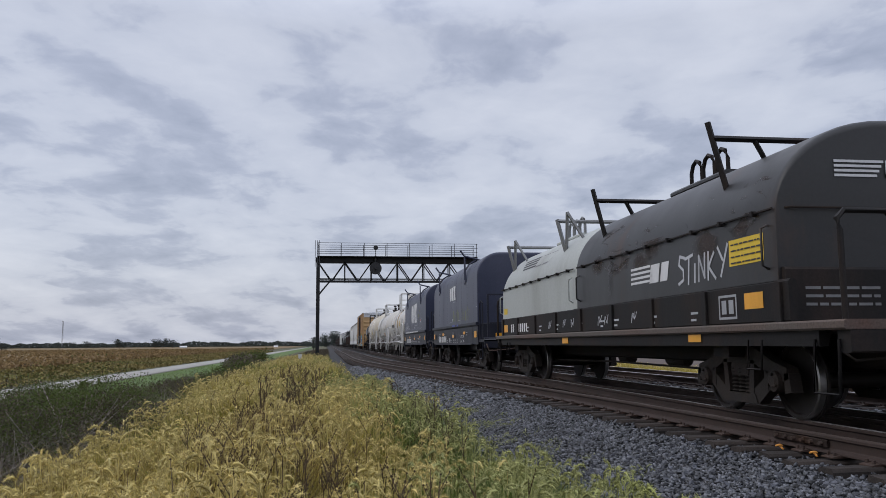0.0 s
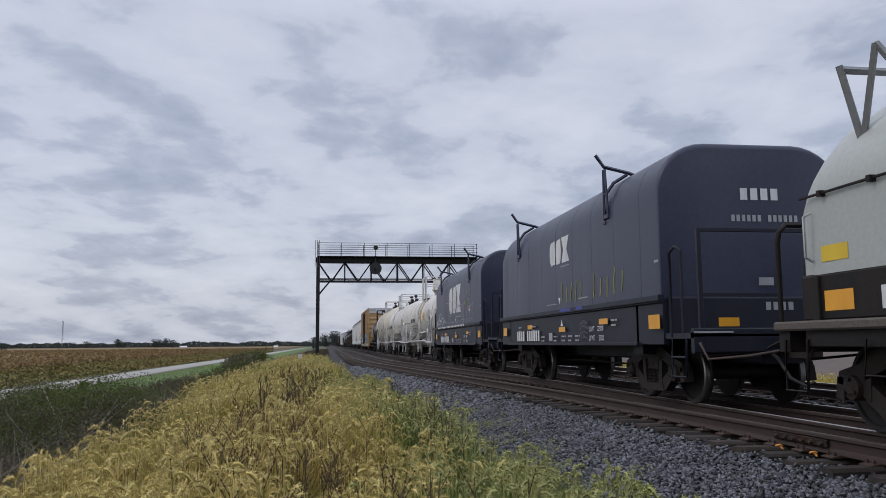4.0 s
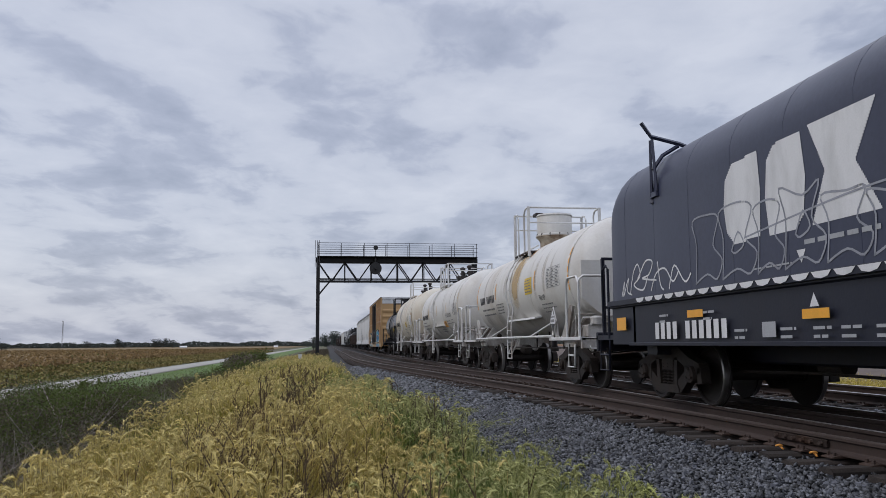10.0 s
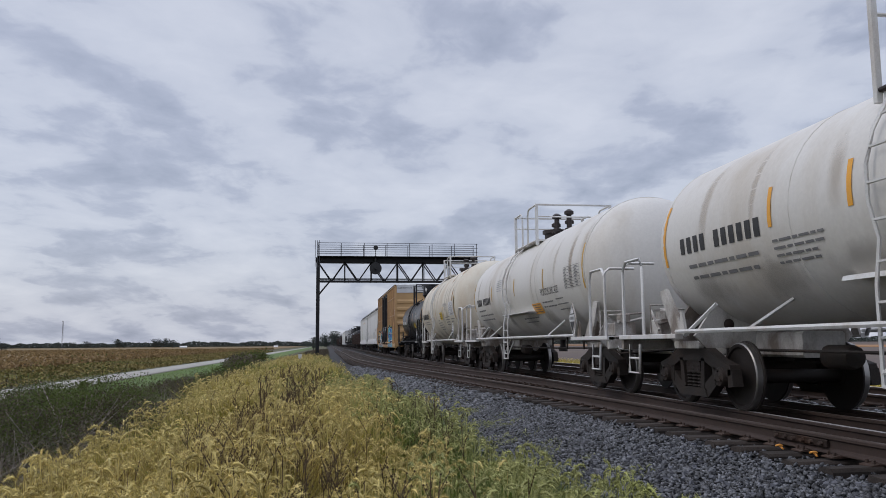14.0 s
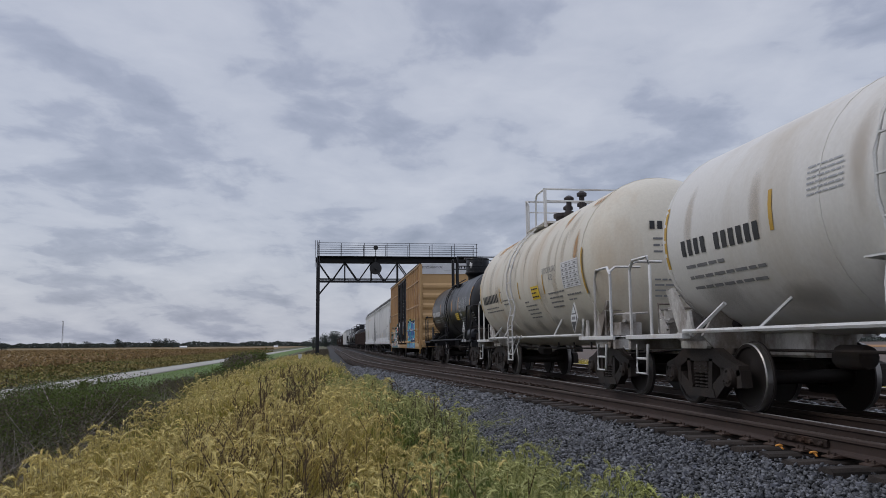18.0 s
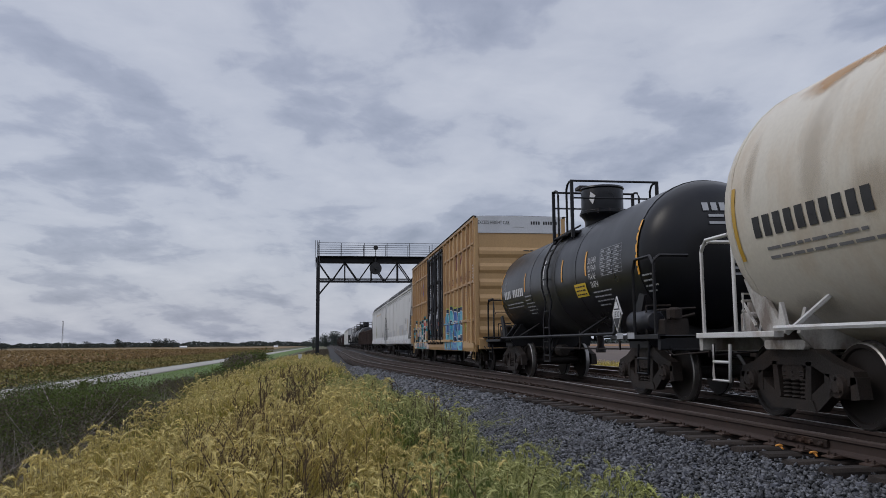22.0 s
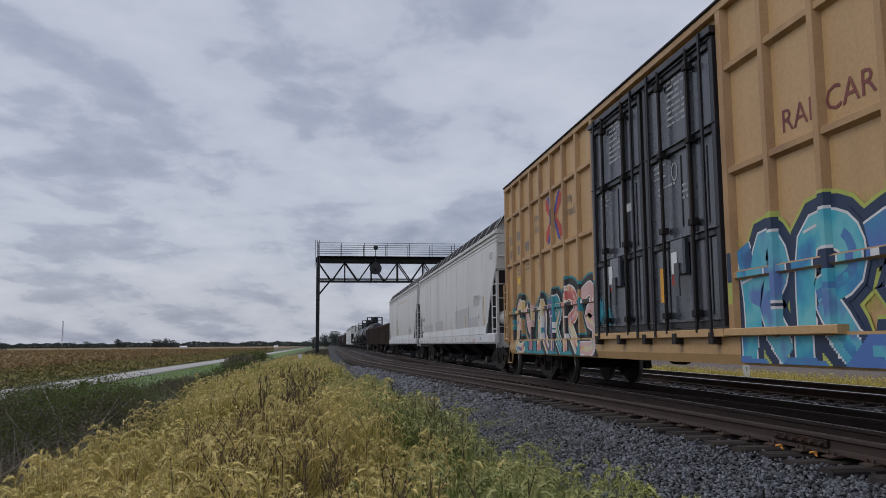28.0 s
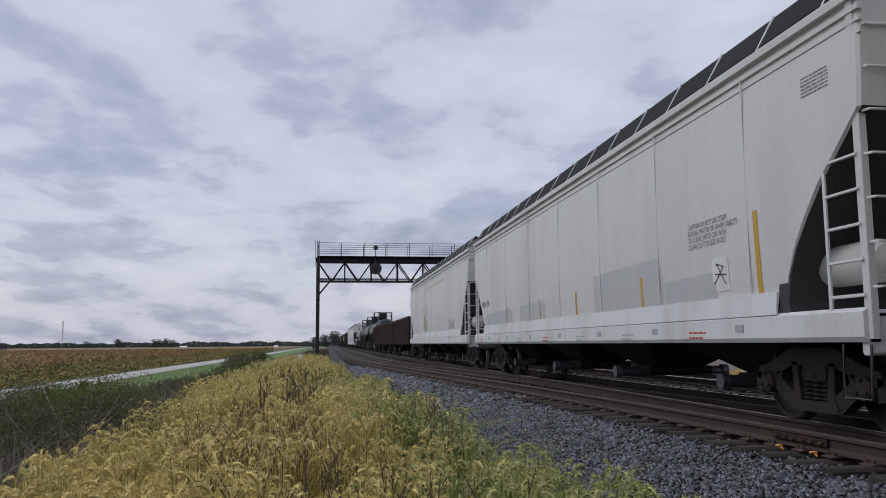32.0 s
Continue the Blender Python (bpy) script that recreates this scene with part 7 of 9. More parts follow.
    # ends
    for e in (-1, 1):
        ye = e * hl
        for k in range(6):
            z = 1.32 + k * 0.525
            part("end_rib", Mesh().prism([(ye - e * 0.01, z - 0.20), (ye + e * 0.05, z - 0.06), (ye + e * 0.05, z + 0.06), (ye - e * 0.01, z + 0.20)], "x", -hw + 0.10, hw - 0.10), "box_yellow", body, "pressed end corrugation")
        part("end_panel", Mesh().box(-hw + 0.02, hw - 0.02, min(ye, ye + e * 0.03), max(ye, ye + e * 0.03), 4.60, z1 - 0.03), "box_white", c, "white top end panel")
        for sx in (-1, 1):
            part("corner_post", Mesh().box(sx * hw - 0.06, sx * hw + 0.06, ye - 0.05, ye + 0.07, z0 - 0.1, z1 - 0.1), "box_yellow", body)
        part("end_sill", Mesh().box(-1.45, 1.45, min(ye, ye + e * 0.16), max(ye, ye + e * 0.16), 0.74, 1.10), "box_yellow", c)
        part("end_platform", Mesh().box(-1.3, 1.3, min(ye, ye + e * 0.45), max(ye, ye + e * 0.45), 1.10, 1.15), "under_black", c)
        grab(c, [(-0.9, ye + e * 0.08, 1.9), (-0.9, ye + e * 0.2, 1.95), (-0.2, ye + e * 0.2, 1.95), (-0.2, ye + e * 0.08, 1.9)], 0.016, "under_black")
        part("hand_brake", Mesh(40).lathe([(0.22, -0.02), (0.25, 0.0), (0.22, 0.02), (0.19, 0.0)], "y", (0.75, ye + e * 0.25, 2.2), 16), "under_black", c)
        part("draft_sill", Mesh().box(-0.33, 0.33, min(ye + e * 0.5, ye - e * 3), max(ye + e * 0.5, ye - e * 3), 0.66, 1.0), "truck", c)
        coupler(c, ye + e * 0.85, e)
        truck(c, e * 7.5)
    part("centre_sill", Mesh().box(-0.35, 0.35, -7, 7, 0.66, 0.98), "truck", c)
    part("brake_cylinder", Mesh(40).lathe([(0, -0.28), (0.12, -0.26), (0.13, -0.16), (0.13, 0.2), (0.06, 0.28), (0, 0.28)], "y", (-0.45, 1.4, 0.68), 14), "truck", c)
    # writing on the camera's side
    X = hw + 0.006
    lettering(c, "EXCESS HEIGHT CAR", 0.17, "paint_black", on_front(-1.44, 4.90, -hl - 0.036), squeeze=0.68)
    fleet_number(c, 11, 0.11, 0.055, 0.03, (4,), "paint_black", on_front(0.38, 4.90, -hl - 0.036), "black fleet number")
    decal(c, "small_print", "paint_grey", print_lines([0.4], 0.02, 0, 2), on_front(-0.25, 4.80, -hl - 0.036))
    decal(c, "small_print", "paint_black", print_lines([0.34, 0.3], 0.04, 0.08, 2), on_front(0.1, 4.0, -hl - 0.08))
    for t, y in (("any", 4.19), ("next", 6.87)):
        lettering(c, t, 0.30, "paint_grey", on_side(y, 3.80, X), squeeze=0.86)
    for t, y in (("road", 4.19), ("load", 6.84)):
        lettering(c, t, 0.30, "paint_grey", on_side(y, 3.52, X), squeeze=0.86)
    for y, z in ((9.46, 3.55), (9.46, 3.17), (8.70, 3.57), (8.62, 3.20), (7.78, 3.20)):
        fleet_number(c, 2, 0.23, 0.12, 0.08, (), "paint_grey", on_side(y, z, X), "stencilled fleet number")
    for k, (y, z, L) in enumerate(((8.68, 2.78, [0.35, 0.3]), (7.75, 2.84, [0.45, 0.4]), (6.6, 2.75, [0.3]), (-7.7, 2.72, [0.5, 0.5, 0.5, 0.4]))):
        decal(c, "small_print", "paint_grey", print_lines(L, 0.05, 0.05, k), on_side(y, z, X))
    decal(c, "label_plate", "yellow", rect(0, 0, 0.42, 0.16), on_side(8.66, 2.44, X), "small yellow label")
    # crossed arrows: blue outer and red inner stripes in each arm
    arms = []
    for sx in (-1, 1):
        for sy in (-1, 1):
            for q, col in (([(0.0, 0.06), (0.34, 0.50), (0.52, 0.56), (0.14, 0.06)], "royal"), ([(0.16, 0.06), (0.50, 0.50), (0.62, 0.46), (0.60, 0.26), (0.20, -0.02)], "red")):
                arms.append(([(a * sx, b * sy) for a, b in q], col))
                decal(c, "emblem_arm", col, [[(a * sx, b * sy) for a, b in q]], on_side(5.22, 3.66, X + 0.002), "red and blue arrow arm of the emblem")
    # the emblem runs on over the post in its middle
    for k in range(38):
        b = -0.57 + 0.03 * k
        over = "ink_blue" if abs(b + 0.015) < 0.19 else next((col for poly, col in arms for a in (-0.03, 0.05) if inside((a, b + 0.015), poly)), None)
        if over:
            tagged(decal(c, "emblem_overlap", over, rect(-0.05, 0, 0.05, 0.03), on_side(5.20, 3.66 + b, hw_post)), kind="stuff")
    decal(c, "emblem_centre", "ink_blue", [[(0.13 * math.cos(2 * math.pi * i / 14), 0.20 * math.sin(2 * math.pi * i / 14)) for i in range(14)]], on_side(5.22, 3.66, X + 0.006))
    lettering(c, "RAILCAR POOLING EXPERTS", 0.36, "maroon", on_side(-3.75, 3.18, X), width=5.0)
    decal(c, "large_mark", "maroon", [[(0, 0), (0.2, 0), (0.2, 0.62), (0, 0.62)], [(0.3, 0.5), (0.9, 0.5), (0.9, 0.64), (0.3, 0.64)], [(1.0, 0.1), (1.6, 0.5), (1.6, 0.64), (1.0, 0.3)]], on_side(-5.55, 3.70, X), "faded maroon block mark")
    decal(c, "chalk_splash", "paint_faded", [q for k in range(5) for q in stroke(curve_pts([(0.05 * k, 0.1 * k), (0.22 - 0.03 * k, 0.12 * k + 0.06), (0.04, 0.1 * k + 0.12), (0.2, 0.1 * k + 0.16)], 3), 0.02)], on_side(-9.55, 3.0, hw + 0.09), "white chalk scribble on the corner post")
    DX = hw + 0.064
    for k, (y, z, L) in enumerate(((1.44, 4.62, [0.52, 0.66, 0.44, 0.5]), (1.46, 4.26, [0.7, 0.6, 0.72, 0.64]), (1.96, 3.46, [0.46, 0.5, 0.34]), (-0.98, 4.62, [0.52, 0.66, 0.44, 0.5]), (-0.96, 4.26, [0.7, 0.6, 0.72, 0.64]), (-0.43, 3.48, [0.5, 0.3, 0.44]), (-0.55, 3.14, [0.6, 0.22]), (-1.35, 3.06, [0.3, 0.22, 0.3]))):
        decal(c, "small_print", "paint_silver", print_lines(L, 0.055, 0.032, k), on_side(y, z, DX))
    decal(c, "round_mark", "paint_silver", stroke([(0.09 * math.cos(0.5 * k), 0.12 * math.sin(0.5 * k)) for k in range(14)], 0.025), on_side(-1.13, 3.32, DX))
    decal(c, "sticker", "paint_white", rect(0, 0, 0.36, 0.13), on_side(0.88, 3.04, DX))
    decal(c, "sticker", "red", rect(0, 0, 0.16, 0.2), on_side(1.60, 1.80, DX))
    decal(c, "sticker", "paint_white", rect(0, 0, 0.18, 0.3), on_side(1.36, 1.90, hw + 0.176))
    decal(c, "sticker", "red", rect(0, 0, 0.16, 0.2), on_side(-0.92, 1.72, DX))
    decal(c, "sticker", "paint_white", rect(0, 0, 0.18, 0.3), on_side(-1.16, 1.86, hw + 0.176))
    decal(c, "sticker", "amber", rect(0, 0, 0.12, 0.5), on_side(-0.5, 1.5, DX))
    graffiti(c, -2.75, -7.25, 1.02, -0.24, 1.24, 4, 0.33, hw + 0.012, 3, "lime_soft", "lime_spray", ["spray_cool", "spray_sky", "spray_cool", "spray_sky", "blue"], "ink_blue", "paint_white", "cyan and blue graffiti lettering with a lime overspray", FRONT_POSTS, rails[0])
    graffiti(c, 8.75, 2.45, 1.02, -0.24, 1.16, 6, 0.25, hw + 0.012, 6, "teal_soft", "teal", ["spray_warm", "spray_cream", "pink", "spray_dusk", "spray_cream", "salmon", "violet", "teal"], "paint_black", "paint_white", "salmon, cream and violet graffiti lettering with teal overspray", REAR_POSTS, rails[0])
    for y, z, w, h in ((2.2, 1.45, 0.5, 0.36), (1.75, 1.35, 0.4, 0.28)):
        decal(c, "overspray", "teal_soft", [[(w * math.cos(t * 0.5), h * math.sin(t * 0.5)) for t in range(13)]], on_side(y, z, hw + 0.066), "teal overspray on the door")
    return c


box_car()


# ---- covered hoppers ----
def hopper(u, label, mat, detail=True, patches=True):
    c = freight_car("covered_hopper", label, u, "hopper car")
    hl = 9.80
    lv = [(1.16, 8.36, 1.46), (1.35, 8.32, 1.49), (1.62, 8.38, 1.51), (1.9, 8.52, 1.52), (2.2, 8.75, 1.53), (2.5, 9.02, 1.535), (2.85, 9.42, 1.535), (3.1, 9.70, 1.535), (3.7, 9.72, 1.52), (4.15, 9.72, 1.48)]
    rings = []
    for z, l, w in lv:
        q = 0.03
        l += 0.2
        rings.append([(-w, -l + q, z), (-w + q, -l, z), (w - q, -l, z), (w, -l + q, z), (w, l - q, z), (w - q, l, z), (-w + q, l, z), (-w, l - q, z)])
    body = part("body", Mesh(30).loft(rings), mat, c, "smooth curved hopper side")
    part("roof", Mesh(40).prism([(-1.49, 4.13), (1.49, 4.13), (1.47, 4.26), (1.1, 4.40), (0.5, 4.48), (-0.5, 4.48), (-1.1, 4.40), (-1.47, 4.26)], "y", -9.92, 9.92), mat, c)
    for s in (-1, 1):
        for z, r in ((4.05, 0.028), (3.93, 0.018), (3.81, 0.014), (4.2, 0.05)):
            part("top_chord", Mesh().box(s * 1.495 - r, s * 1.495 + r, -9.95, 9.95, z - r, z + r), mat, c)
        part("side_sill", Mesh().prism([(s * 1.40, 0.92), (s * 1.53, 0.92), (s * 1.56, 0.97), (s * 1.56, 1.20), (s * 1.50, 1.24), (s * 1.40, 1.24)], "y", -9.8, 9.8), "hop_white", c, "white side sill")
        part("sill_band", Mesh().prism([(s * 1.54, 1.22), (s * 1.556, 1.22), (s * 1.535, 1.47), (s * 1.50, 1.47)], "y", -8.35, 8.35), "hop_white", c, "clean white band along the foot of the side")
        for k in range(7):
            y = -7.8 + 15.6 * k / 6
            part("panel_seam", Mesh().box(s * 1.535 - 0.004, s * 1.535 + 0.004, y - 0.012, y + 0.012, 1.3, 4.05), mat, body)
    walk_h = 4.58
    for sx in (-1, 1):
        part("running_board", Mesh().box(sx * 0.98 - 0.28, sx * 0.98 + 0.28, -9.95, 9.95, walk_h + 0.06, walk_h + 0.10), "grating", c, "dark grating running board")
        part("kick_strip", Mesh().prism([(sx * 1.49, 4.30), (sx * 1.47, 4.29), (sx * 1.22, 4.68), (sx * 1.25, 4.69)], "y", -9.95, 9.95), "grating", c, "dark sloping grating along the roof edge")
        for k in range(16):
            y = -9.4 + 18.8 * k / 15
            part("board_bracket", Mesh().prism([(sx * 1.52, 4.25), (sx * 1.27, 4.70), (sx * 1.22, 4.68), (sx * 1.44, 4.28)], "y", y - 0.018, y + 0.018), mat, c)
    for k in range(5 if detail else 0):
        part("roof_hatch", Mesh(40).lathe([(0.38, 0), (0.38, 0.16), (0.3, 0.2), (0, 0.22)], "z", (0, -7.2 + 3.6 * k, 4.46), 16), mat, c)
    # discharge bays
    for k in range(4):
        y = -6.1 + 4.07 * k
        h = Mesh()
        h.loft([[(-1.35, y - 1.85, 1.18), (1.35, y - 1.85, 1.18), (1.35, y + 1.85, 1.18), (-1.35, y + 1.85, 1.18)], [(-0.42, y - 0.42, 0.48), (0.42, y - 0.42, 0.48), (0.42, y + 0.42, 0.48), (-0.42, y + 0.42, 0.48)]])
        bay = part("hopper_bay", h, "under_black", c, "sloped discharge bay")
        part("gate", Mesh().box(-0.60, 0.60, y - 0.45, y + 0.45, 0.36, 0.50), "under_black", bay)
        part("outlet_tube", Mesh(40).lathe([(0, -1.10), (0.11, -1.10), (0.11, -0.98), (0.085, -0.96), (0.085, 0.96), (0.11, 0.98), (0.11, 1.1), (0, 1.1)], "x", (0, y, 0.40), 12), "galv", bay)
        part("bay_flange", Mesh().box(-0.52, 0.52, y - 0.52, y + 0.52, 0.56, 0.60), "galv", bay)
    part("centre_sill", Mesh().box(-0.3, 0.3, -9.4, 9.4, 0.72, 1.0), "under_black", c)
    for e in (-1, 1):
        ye = e * hl
        truck(c, e * 8.2, detail)
        coupler(c, ye + e * 0.5, e)
        part("end_sill", Mesh().box(-1.5, 1.5, min(ye, ye - e * 0.12), max(ye, ye - e * 0.12), 0.80, 1.22), "hop_white", c)
        part("end_platform", Mesh().box(-1.45, 1.45, min(ye, ye - e * 1.5), max(ye, ye - e * 1.5), 1.14, 1.20), "hop_white", c)
        # sheet over the pale sloping end, coloured as the shade of the recess
        part("end_slope", Mesh().prism([(e * (l + 0.212), z) for z, l, _ in lv[:8]] + [(e * l, z) for z, l, _ in reversed(lv[:8])], "x", -1.505, 1.505), "hop_shade", c, "sloping end sheet coloured dark as recess shade")
        for sx in (-1, 1):
            part("corner_post", Mesh().box(sx * 1.47 - 0.04, sx * 1.47 + 0.04, ye - 0.05, ye + 0.05, 0.95, 4.27).tube([(sx * 1.47, ye, 4.25), (sx * 1.22, ye, 4.70)], 0.045, 4), mat, c, "tall corner post with sloping head")
            for yy in (ye,):
                grab(c, [(sx * 1.50, ye - e * 0.0, 0.9), (sx * 1.52, ye, 0.40), (sx * 1.52, ye - e * 0.4, 0.40), (sx * 1.5, ye - e * 0.4, 0.9)], 0.014, "galv", "stirrup_step")
            lad = part("side_ladder", Mesh().tube([(sx * 1.52, ye - e * 0.52, 1.2), (sx * 1.52, ye - e * 0.52, 2.75)], 0.022, 5), "hop_white", c)
            for k in range(5):
                z = 1.35 + k * 0.33
                part("rung", Mesh().tube([(sx * 1.52, ye, z), (sx * 1.52, ye - e * 0.52, z)], 0.018, 5), "hop_white", lad)
            for k in range(8 if detail else 0):
                z = 1.42 + k * 0.41
                grab(c, [(sx * 1.48, ye + e * 0.06, z), (sx * 1.46, ye + e * 0.14, z), (sx * 0.98, ye + e * 0.14, z), (sx * 0.96, ye + e * 0.06, z)], 0.013, "hop_white")
        part("end_panel", Mesh().prism([(-1.44, 3.02), (1.44, 3.02), (1.44, 4.25), (1.2, 4.68), (-1.2, 4.68), (-1.44, 4.25)], "y", min(ye - e * 0.06, ye - e * 0.1), max(ye - e * 0.06, ye - e * 0.1)), mat, c)
        part("end_post", Mesh().box(-0.75, -0.65, ye - 0.05, ye + 0.05, 1.2, 4.4).box(0.65, 0.75, ye - 0.05, ye + 0.05, 1.2, 4.4), mat, c)
        part("air_reservoir", Mesh(40).lathe([(0, -0.55), (0.17, -0.5), (0.22, -0.36), (0.22, 0.36), (0.17, 0.5), (0, 0.55)], "y", (-0.98, e * 8.95, 1.72), 18), mat, c, "pale air reservoir on the end platform")
        part("brake_valve", Mesh().box(-0.5, -0.1, e * 9.2 - 0.2, e * 9.2 + 0.2, 1.2, 1.6).tube([(-0.9, e * 9.3, 1.3), (-0.3, e * 9.4, 1.5)], 0.03), "galv", c)
        part("hand_brake", Mesh(40).lathe([(0.22, -0.02), (0.25, 0), (0.22, 0.02), (0.19, 0)], "y", (0.75, ye + e * 0.12, 2.4), 16), "hop_white", c)
    lz, lw = [q[0] for q in lv], [q[2] for q in lv]
    P = lambda y0, z0, x: (lambda a, b: (-float(np.interp(z0 + b, lz, lw)) - 0.004, y0 - a, z0 + b))
    S = on_side
    if patches:
        for y, z, w, h in ((-2.2, 1.48, 3.1, 0.70), (-5.35, 1.48, 1.58, 0.33), (3.6, 1.48, 2.4, 0.42), (8.1, 1.48, 3.6, 0.36)):
            decal(c, "repaint_patch", "hop_patch", [[(0, 0), (w, 0.0), (w, h * 0.4), (0, h * 0.4)], [(0, h * 0.4), (w, h * 0.4), (w * 0.97, h), (0.03, h * 0.95)]], P(y, z, 1.541), "blue-grey repaint patch over old tags")
        for y in (-7.93, -4.45, -1.05, 1.7, 5.15):
            decal(c, "reflective_strip", "ochre", rect(0, 0, 0.10, 0.45 if y > -7 else 0.95, 6), P(y, 1.48, 1.546), "yellow reflective tape")
        for k, t in enumerate(("CAUTION DO NOT USE STEAM", "BOILING WATER OR SHARP OBJECTS", "TO CLEAN, ENTER CAR WITH", "CLEAN SOFT SOLED SHOES")):
            lettering(c, t, 0.105, "paint_grey", P(-6.24, 2.43 - k * 0.09, 1.545), width=(1.08, 1.34, 1.05, 1.02)[k])
        decal(c, "small_print", "paint_grey", print_lines([0.46] * 6, 0.022, 0.016, 3), P(-9.0, 3.63, 1.53))
        decal(c, "sticker", "paint_white", rect(0, 0, 0.42, 0.42, 3), P(-6.86, 1.56, 1.546), "white scribbled sticker")
        decal(c, "sticker_lines", "paint_black", [q for s in ([(0.05, 0.1), (0.3, 0.3), (0.12, 0.35), (0.34, 0.08)], [(0.08, 0.22), (0.36, 0.2)]) for q in stroke(s, 0.015)], (lambda f: (lambda a, b: (f(a, b)[0] - 0.004, *f(a, b)[1:])))(P(-6.86, 1.56, 1.549)))
        fleet_number(c, 8, 0.16, 0.09, 0.05, (4,), "paint_grey", P(8.6, 2.05, 1.54), "grey fleet number")
        for k in range(14):
            y = 8.8 - k * 1.25
            decal(c, "sill_mark", "paint_silver" if k % 6 else "red", rect(0, 0, 0.2, 0.09) if k % 2 else print_lines([0.5, 0.4], 0.035, 0.03, k), S(y, 1.04, 1.565))
    else:
        rnd = random.Random(2)
        decal(c, "spray_tag", "lime", [q for k in range(6) for q in stroke([(0.3 * k, rnd.uniform(0, 0.3)), (0.3 * k + 0.1, rnd.uniform(0.8, 1.3)), (0.3 * k + 0.25, rnd.uniform(0, 0.4))], 0.09)], P(3.5, 1.4, 1.541), "faded lime spray tag")
        decal(c, "rust_mark", "rust_stain", [[(k * 0.7, 0), (k * 0.7 + 0.5, 0.05), (k * 0.7 + 0.4, 0.18), (k * 0.7 + 0.05, 0.15)] for k in range(9)], P(2.0, 3.55, 1.535))
        decal(c, "spray_tag", "paint_grey", [q for k in range(4) for q in stroke([(0.3 * k, 0.0), (0.3 * k + 0.1, 0.4), (0.3 * k + 0.2, 0.05)], 0.05)], P(-5.5, 1.5, 1.541))
    return c


hopper(142.5, "light grey covered hopper car with repaint patches and roof walk", "hop_grey")
hopper(163.7, "pale grey covered hopper car with a faded lime tag", "hop_grey", True, False)


# ---- gondolas and the distant rest of the train ----
def gondola(u, label, hl, top, load):
    c = freight_car("gondola_car", label, u, "gondola car")
    body = Mesh()
    for s in (-1, 1):
        body.box(s * 1.42 - 0.05, s * 1.42 + 0.05, -hl, hl, 0.95, top)
        body.box(-1.42, 1.42, s * hl - 0.05, s * hl + 0.05, 0.95, top)
    body.box(-1.42, 1.42, -hl, hl, 0.92, 1.02)
    b = part("body", body, "gondola", c, "rusty brown open body")
    for s in (-1, 1):
        part("top_chord", Mesh().box(s * 1.45 - 0.09, s * 1.45 + 0.09, -hl, hl, top - 0.07, top + 0.06), "gondola", c)
        n = int(hl * 1.4)
        for k in range(n + 1):
            y = -hl + 2 * hl * k / n
            part("side_stake", Mesh().prism([(s * 1.46, y - 0.09), (s * 1.58, y - 0.05), (s * 1.58, y + 0.05), (s * 1.46, y + 0.09)], "z", 0.9, top), "gondola", b)
        truck(c, s * (hl - 1.7), False)
        coupler(c, s * (hl + 0.75), s)
        for k in range(4):
            z = 1.3 + k * (top - 1.7) / 3
            part("end_rib", Mesh().box(-1.4, 1.4, s * hl - 0.11, s * hl + 0.11, z - 0.05, z + 0.05), "gondola", b)
        part("draft_sill", Mesh().box(-0.3, 0.3, min(s * (hl - 2), s * (hl + 0.4)), max(s * (hl - 2), s * (hl + 0.4)), 0.66, 0.95), "gondola", c)
    if load:
        rnd = random.Random(u)
        l = Mesh()
        for k in range(90):
            x, y = rnd.uniform(-1.1, 1.1), rnd.uniform(-hl + 0.4, hl - 0.4)
            z = top - 0.25 + rnd.uniform(0, 0.35) * (1 - abs(x) / 1.4)
            a, w, h = rnd.uniform(0, 3), rnd.uniform(0.15, 0.6), rnd.uniform(0.05, 0.25)
            l.add([(x + w * math.cos(a + q), y + w * math.sin(a + q) * 1.4, z + h * ((i % 2) - 0.5)) for i, q in enumerate((0, 1.6, 3.1, 4.7))] + [(x, y, z - 0.5)], [(0, 1, 2), (0, 2, 3), (0, 1, 4), (1, 2, 4), (2, 3, 4), (3, 0, 4)])
        part("scrap_load", l, "scrap", c, "jumbled scrap metal load")
    return c


gondola(183.7, "rusty brown gondola car filled with scrap", 8.6, 2.55, True)
gondola(203.0, "dark brown high-sided gondola car", 8.6, 2.65, True)
M["far_dark"] = material("dark_grey_tank_paint", (0.05, 0.05, 0.054), 0.5, 0, (0.09, 0.085, 0.08), 0.5)
M["far_grey"] = material("dull_grey_tank_paint", (0.28, 0.28, 0.28), 0.5, 0, (0.2, 0.18, 0.16), 0.5)
for i, (mt, lb) in enumerate((("tank_black", "black tank car with top railing"), ("tank_black", "black tank car with top railing"), ("far_dark", "dark grey tank car"), ("far_grey", "dull grey tank car"))):
    black_tank(220.2 + i * 15.2, False, False, mt, lb)
hopper(289.2, "pale covered hopper car far down the train", "hop_grey", False, False)
hopper(310.2, "pale covered hopper car far down the train", "hop_grey", False, False)
for i in range(9):
    if i % 3 == 1:
        gondola(330.2 + i * 19.5, "dark brown gondola car far down the train", 8.3, 3.5, False)
    else:
        black_tank(330.2 + i * 19.0, False, False, "tank_black" if i % 2 else "far_dark", "dark tank car far down the train")


# ---- plants, stones and the distance ----
RNG = np.random.default_rng(7)


